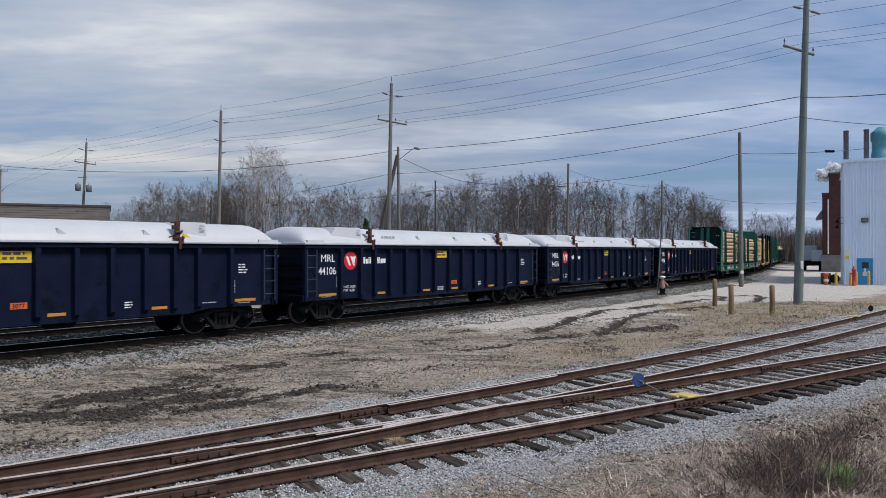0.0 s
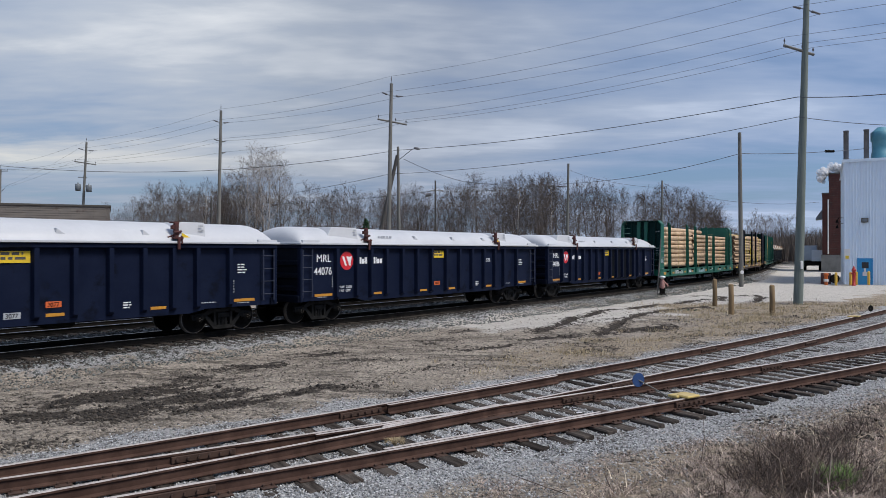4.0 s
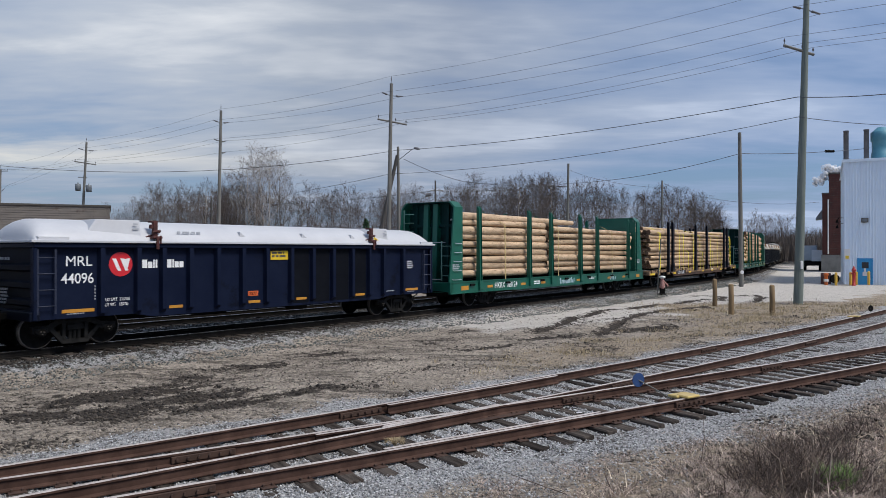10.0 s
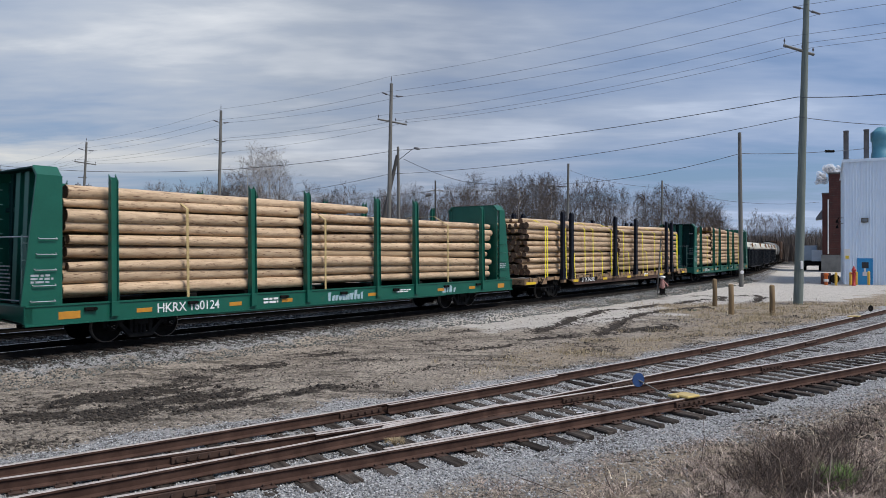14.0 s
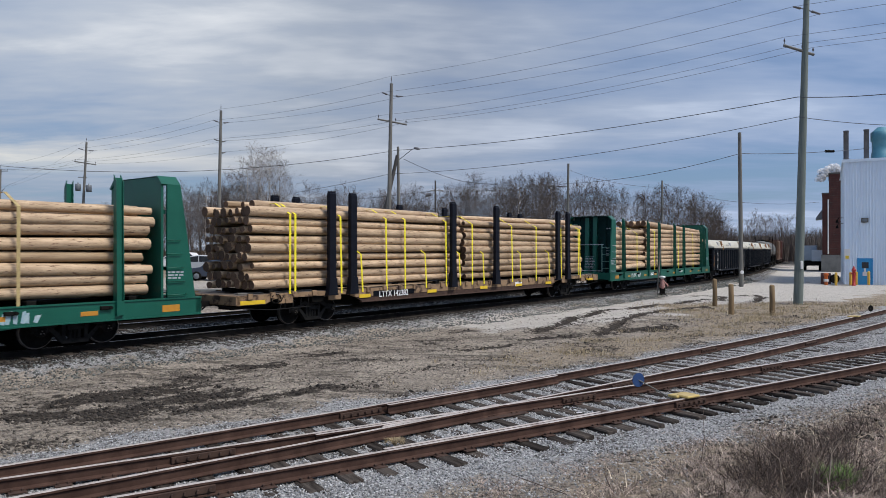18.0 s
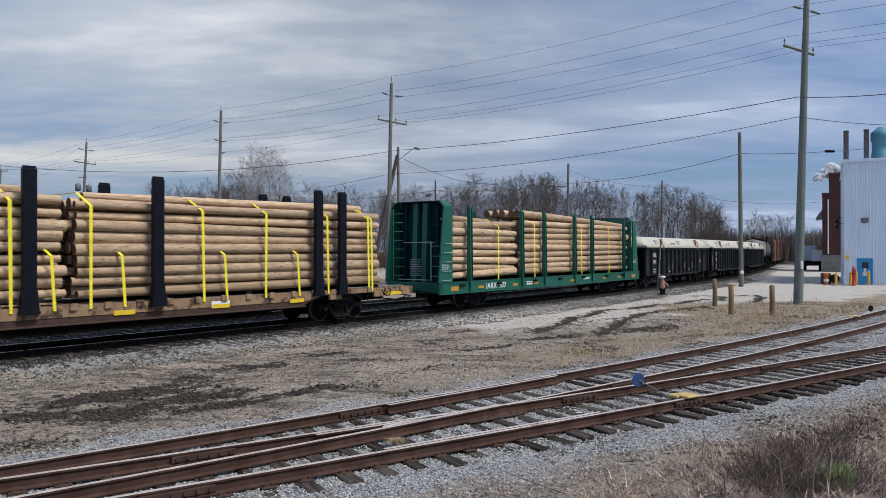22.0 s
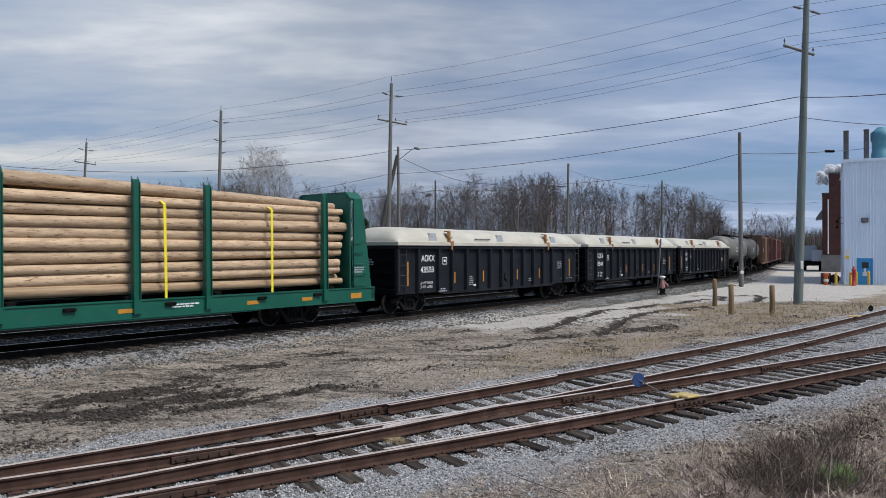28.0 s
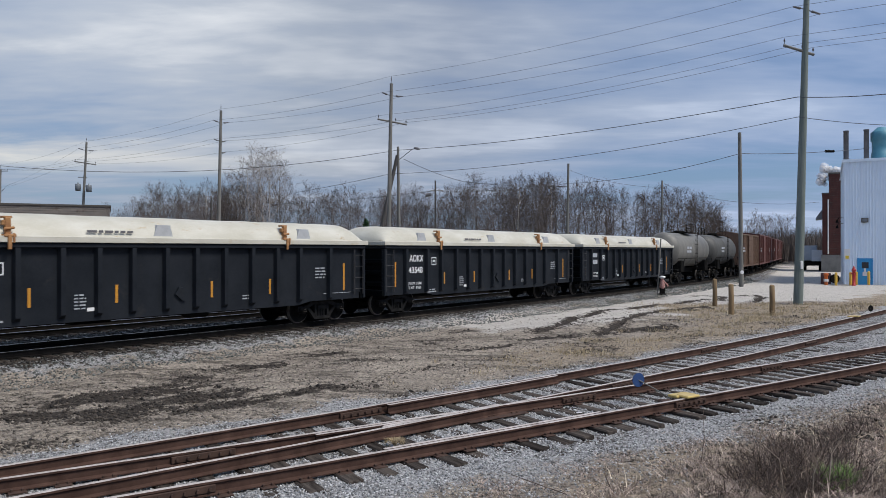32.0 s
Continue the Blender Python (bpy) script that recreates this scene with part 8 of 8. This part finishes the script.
    part("lever", g, PINKISH, s)
    g = Geo()
    g.lathe([(0.10, 1.12), (0.20, 1.16), (0.22, 1.24), (0.10, 1.30)], 12)
    part("cap", g, WHITE, s, "white cap")
    g = Geo()
    g.tube([(0, 0, -0.3), (0.28, 0.05, 3.75)], [0.055, 0.045], 8)
    ob = tagged(part("marker_rod", g, POLE_WOOD), "thin grey leaning marker rod beside the red and white hydrant", "rod")
    ob.matrix_basis = Matrix.Translation((14.45, 49.6, on_ground(14.45, 49.6)))
    # derails with their round targets
    for x, y, ang, tz, colour, label, to in ((4.62, 14.28, 34, 0.05, BLUE_DARK, "yellow derail on the rail with a round blue target", (-0.78, 0.16)), (17.45, 31.35, 47, 0.10, IRON, "yellow derail on the rail with a round black target", (0.95, 0.25))):
        t = thing("derail", label, "derail", "derails", at=(x, y, 0.0))
        a = radians(ang)
        g = Geo()
        g.soft(-0.24, 0.24, -0.10, 0.12, -0.245, -0.19, 0.015)
        g.soft(-0.17, 0.20, -0.30, -0.02, -0.228, -0.18, 0.015)
        g.v = [(u * math.cos(a) - v * math.sin(a), u * math.sin(a) + v * math.cos(a), w) for u, v, w in g.v]
        part("shoe", g, DERAIL_GOLD, t, "worn yellow derail shoe")
        g = Geo()
        g.soft(-0.35, 0.1, -0.05, 0.35, -0.43, -0.36, 0.02)
        part("operating_stand", g, RUST, t)
        g = Geo()
        g.tube([(-0.10, 0.1, -0.34), (to[0] * 0.6, to[1], -0.12), (to[0], to[1], tz)], 0.013, 6)
        part("target_rod", g, CONCRETE, t, "thin pale rod")
        g = Geo()
        g.lathe([(0.135, -0.008), (0.14, 0.0), (0.135, 0.008)], 24, axis="y")
        part("target", g, colour, t, "round target disc", at=pose(to[0], to[1], tz, 0, 0, 20))
    # a puddle on the dirt lane
    g = Geo()
    rnd = random.Random(19)
    rim = []
    for k in range(40):
        a = 2 * math.pi * k / 40
        r = 1 + 0.22 * math.sin(3 * a + 1) + 0.14 * math.sin(7 * a) + rnd.uniform(-0.08, 0.08)
        u, v = 1.9 * r * math.cos(a), 0.55 * r * math.sin(a)
        rim.append((13.3 + 0.86 * u - 0.5 * v, 37.9 + 0.5 * u + 0.86 * v))
    zs = min(on_ground(*p) for p in rim[::5])
    g.add([(13.3, 37.9, zs + 0.05)] + [(x, y, zs + 0.05) for x, y in rim], [(0, 1 + k, 1 + (k + 1) % 40) for k in range(40)])
    tagged(part("puddle", g, WATER), "shallow muddy puddle on the dirt lane", "puddle", kind="structure")
    # pale scraps of wood about the turnout
    for k in range(9):
        g = Geo()
        w = rnd.uniform(0.05, 0.12)
        g.soft(-w, w, -0.018, 0.018, 0, 0.012, 0.004)
        x = rnd.uniform(-2.2, 4.5)
        y = yard_b(x) + rnd.uniform(-0.5, 1.9)
        ob = tagged(part("wood_scrap", g, WHITE), "small pale scrap of wood lying on the ballast", "scrap", "wood scraps")
        ob.matrix_basis = pose(x, y, on_ground(x, y) + 0.03, 0, 0, rnd.uniform(0, 180))
    # steel plate of the frog
    g = Geo()
    g.soft(-0.7, 0.7, -0.22, 0.22, 0, 0.02, 0.005)
    ob = tagged(part("frog_plate", g, RUST), "rusty steel plate under the turnout frog", "plate")
    ob.matrix_basis = pose(0.9, 13.3, RAIL_NEAR - 0.175, 0, 0, 37)


build_yard_things()


def build_far_side():
    """What stands beyond the tracks on the near end of the wood."""
    t = thing("warehouse", "long low taupe warehouse with horizontal siding and a flat roof", "building", at=Matrix.Translation((-43.1, 95.0, 0.2)) @ Matrix.Rotation(radians(204.4), 4, "Z"))
    g = Geo()
    g.box(0, 60, -14, 0, 0, 8.0)
    part("wall", g, TAN_SIDING, t)
    for k in range(26):
        g = Geo()
        z = 0.3 + k * 0.295
        g.prism([(-0.0, z), (0.035, z), (0.0, z + 0.28)], "x", 0.0, 60)
        part("siding_board", g, TAN_SIDING, t)
    g = Geo()
    g.box(-0.15, 60, -14.1, 0.15, 8.0, 8.22)
    part("roof", g, DARK_TRIM, t)
    for x in (2.2, 2.9):
        g = Geo()
        g.tube([(x, 0.25, 0.3), (x, 0.25, 2.3), (x + 0.15, 0.2, 2.5)], 0.12, 8)
        part("vent_pipe", g, CONCRETE, t)
    v = thing("parked_van", "white van parked beyond the tracks", "van", at=Matrix.Translation((-38.6, 92.0, on_ground(-38.6, 92.0))) @ Matrix.Rotation(radians(12), 4, "Z"))
    g = Geo()
    g.prism([(-2.6, 0.55), (-2.65, 1.2), (-2.1, 1.45), (-1.5, 2.25), (-1.2, 2.4), (2.5, 2.4), (2.6, 2.2), (2.65, 0.55)], "y", -0.98, 0.98)
    part("body", g, WHITE, v, bevel=0.08)
    g = Geo()
    g.prism([(-1.95, 1.5), (-1.45, 2.15), (-0.7, 2.15), (-0.7, 1.5)], "y", -1.0, 1.0)
    g.box(-0.5, 2.3, -1.0, 1.0, 1.5, 2.1)
    part("window", g, GLASS, v)
    w = Geo()
    w.lathe([(0.18, -0.12), (0.36, -0.13), (0.38, -0.06), (0.38, 0.06), (0.36, 0.13), (0.18, 0.12)], 18, axis="y")
    wm = w.mesh("wheel", IRON)
    for x in (-1.7, 1.7):
        for y in (-0.9, 0.9):
            part("wheel", wm, IRON, v, at=(x, y, 0.38))
    v = thing("parked_car", "dark parked car beside the white van", "car", at=Matrix.Translation((-33.4, 92.5, on_ground(-33.4, 92.5))) @ Matrix.Rotation(radians(8), 4, "Z"))
    g = Geo()
    g.prism([(-2.2, 0.4), (-2.25, 0.85), (-1.3, 1.0), (-0.7, 1.5), (0.9, 1.55), (1.6, 1.05), (2.2, 0.95), (2.25, 0.4)], "y", -0.88, 0.88)
    part("body", g, BLACK, v, bevel=0.06)
    g = Geo()
    g.prism([(-1.15, 1.02), (-0.65, 1.44), (0.85, 1.48), (1.4, 1.06)], "y", -0.9, 0.9)
    part("window", g, GLASS, v)
    for x in (-1.4, 1.4):
        for y in (-0.8, 0.8):
            part("wheel", wm, IRON, v, at=(x, y, 0.36))
    for words, paint, at, turn in (("dark slate-blue parked car beyond the second track", surface("slate_car_paint", (0.03, 0.04, 0.06), (0.045, 0.055, 0.08), rough=0.25, scale=1, fine=20, bump=0.0), (-17.8, 58.0), 4),
                                   ("pale silver parked car behind the dark one", surface("silver_car_paint", (0.42, 0.44, 0.47), (0.36, 0.38, 0.41), rough=0.3, scale=1, fine=20, bump=0.0), (-21.2, 63.5), 2),
                                   ("white parked car at the end of the row", WHITE, (-24.6, 68.0), 3)):
        v = thing("parked_car", words, "car", at=Matrix.Translation((at[0], at[1], on_ground(at[0], at[1]))) @ Matrix.Rotation(radians(turn), 4, "Z"))
        g = Geo()
        g.prism([(-2.2, 0.32), (-2.25, 0.78), (-1.95, 0.95), (-1.15, 1.06), (-0.45, 1.56), (0.3, 1.66), (1.5, 1.6), (2.05, 1.1), (2.2, 0.9), (2.22, 0.34)], "y", -0.9, 0.9)
        part("body", g, paint, v, bevel=0.07)
        g = Geo()
        g.prism([(-0.98, 1.08), (-0.40, 1.50), (0.3, 1.58), (0.3, 1.08)], "y", -0.915, 0.915)
        g.prism([(0.38, 1.08), (0.38, 1.58), (1.42, 1.53), (1.85, 1.1)], "y", -0.915, 0.915)
        part("window", g, GLASS, v)
        for x in (-1.4, 1.35):
            for y in (-0.82, 0.82):
                wh = part("wheel", wm, IRON, v, at=(x, y, 0.36))
                g = Geo()
                g.lathe([(0.02, -0.12 if y < 0 else 0.12), (0.22, -0.13 if y < 0 else 0.13), (0.24, -0.10 if y < 0 else 0.10)], 12, axis="y")
                part("rim", g, TRANSFORMER, wh)
    # low concrete edging and wooden fence rail beyond the second track
    g = Geo()
    g.soft(-40, -14, 47.0, 47.6, -0.5, 0.12, 0.04)
    tagged(part("concrete_edging", g, CONCRETE), "low pale concrete edging beyond the second track", "kerb", kind="structure")


build_far_side()


# ---------- steam ----------
STEAM_PUFFS = []


def build_steam():
    rnd = random.Random(9)
    for k in range(5):
        g = Geo()
        for _ in range(22):
            o = Vector((rnd.uniform(-0.6, 0.6), rnd.uniform(-0.4, 0.4), rnd.uniform(-0.4, 0.4)))
            r = rnd.uniform(0.22, 0.52) * (1.1 - 0.5 * o.length)
            g.lathe([(r * math.sin(a), o.z - r * math.cos(a)) for a in (0.03, 0.5, 1.0, 1.57, 2.14, 2.64, 3.11)], 14, at=(o.x, o.y, 0))
        ob = tagged(part("steam_puff", g, STEAM), "small white puff of steam above the brick building", "steam", "steam puffs")
        STEAM_PUFFS.append(ob)


build_steam()


# ---------- what moves ----------
def motions():
    steps = [k * 1.0 for k in range(33)]
    for car, q, half in CARS:
        walk(car, [(t, line_pose(q, half, t)) for t in steps])
        for truck in car.children:
            if not truck.name.startswith("truck"):
                continue
            for ws in truck.children:
                x = ws.location.x
                walk(ws, [(k * 4 / 30.0, pose(x, 0, WHEEL_R, 0, -math.degrees(gone(k * 4 / 30.0) / WHEEL_R) % 360, 0)) for k in range(241)])
    # steam drifts over the roof
    rnd = random.Random(31)
    for k, puff in enumerate(STEAM_PUFFS):
        x, z, ph = (56.6, 55.9, 55.2, 54.6, 54.2)[k], (14.2, 14.35, 14.1, 13.5, 12.8)[k], rnd.uniform(0, 6.28)
        walk(puff, [(t, pose(x + 0.3 * math.sin(0.45 * t + ph), 105.5, z + 0.3 * math.sin(0.31 * t + 1.7 * ph), 20 * math.sin(0.2 * t + ph), 0, 12 * t * (-1) ** k)) for t in steps])


motions()
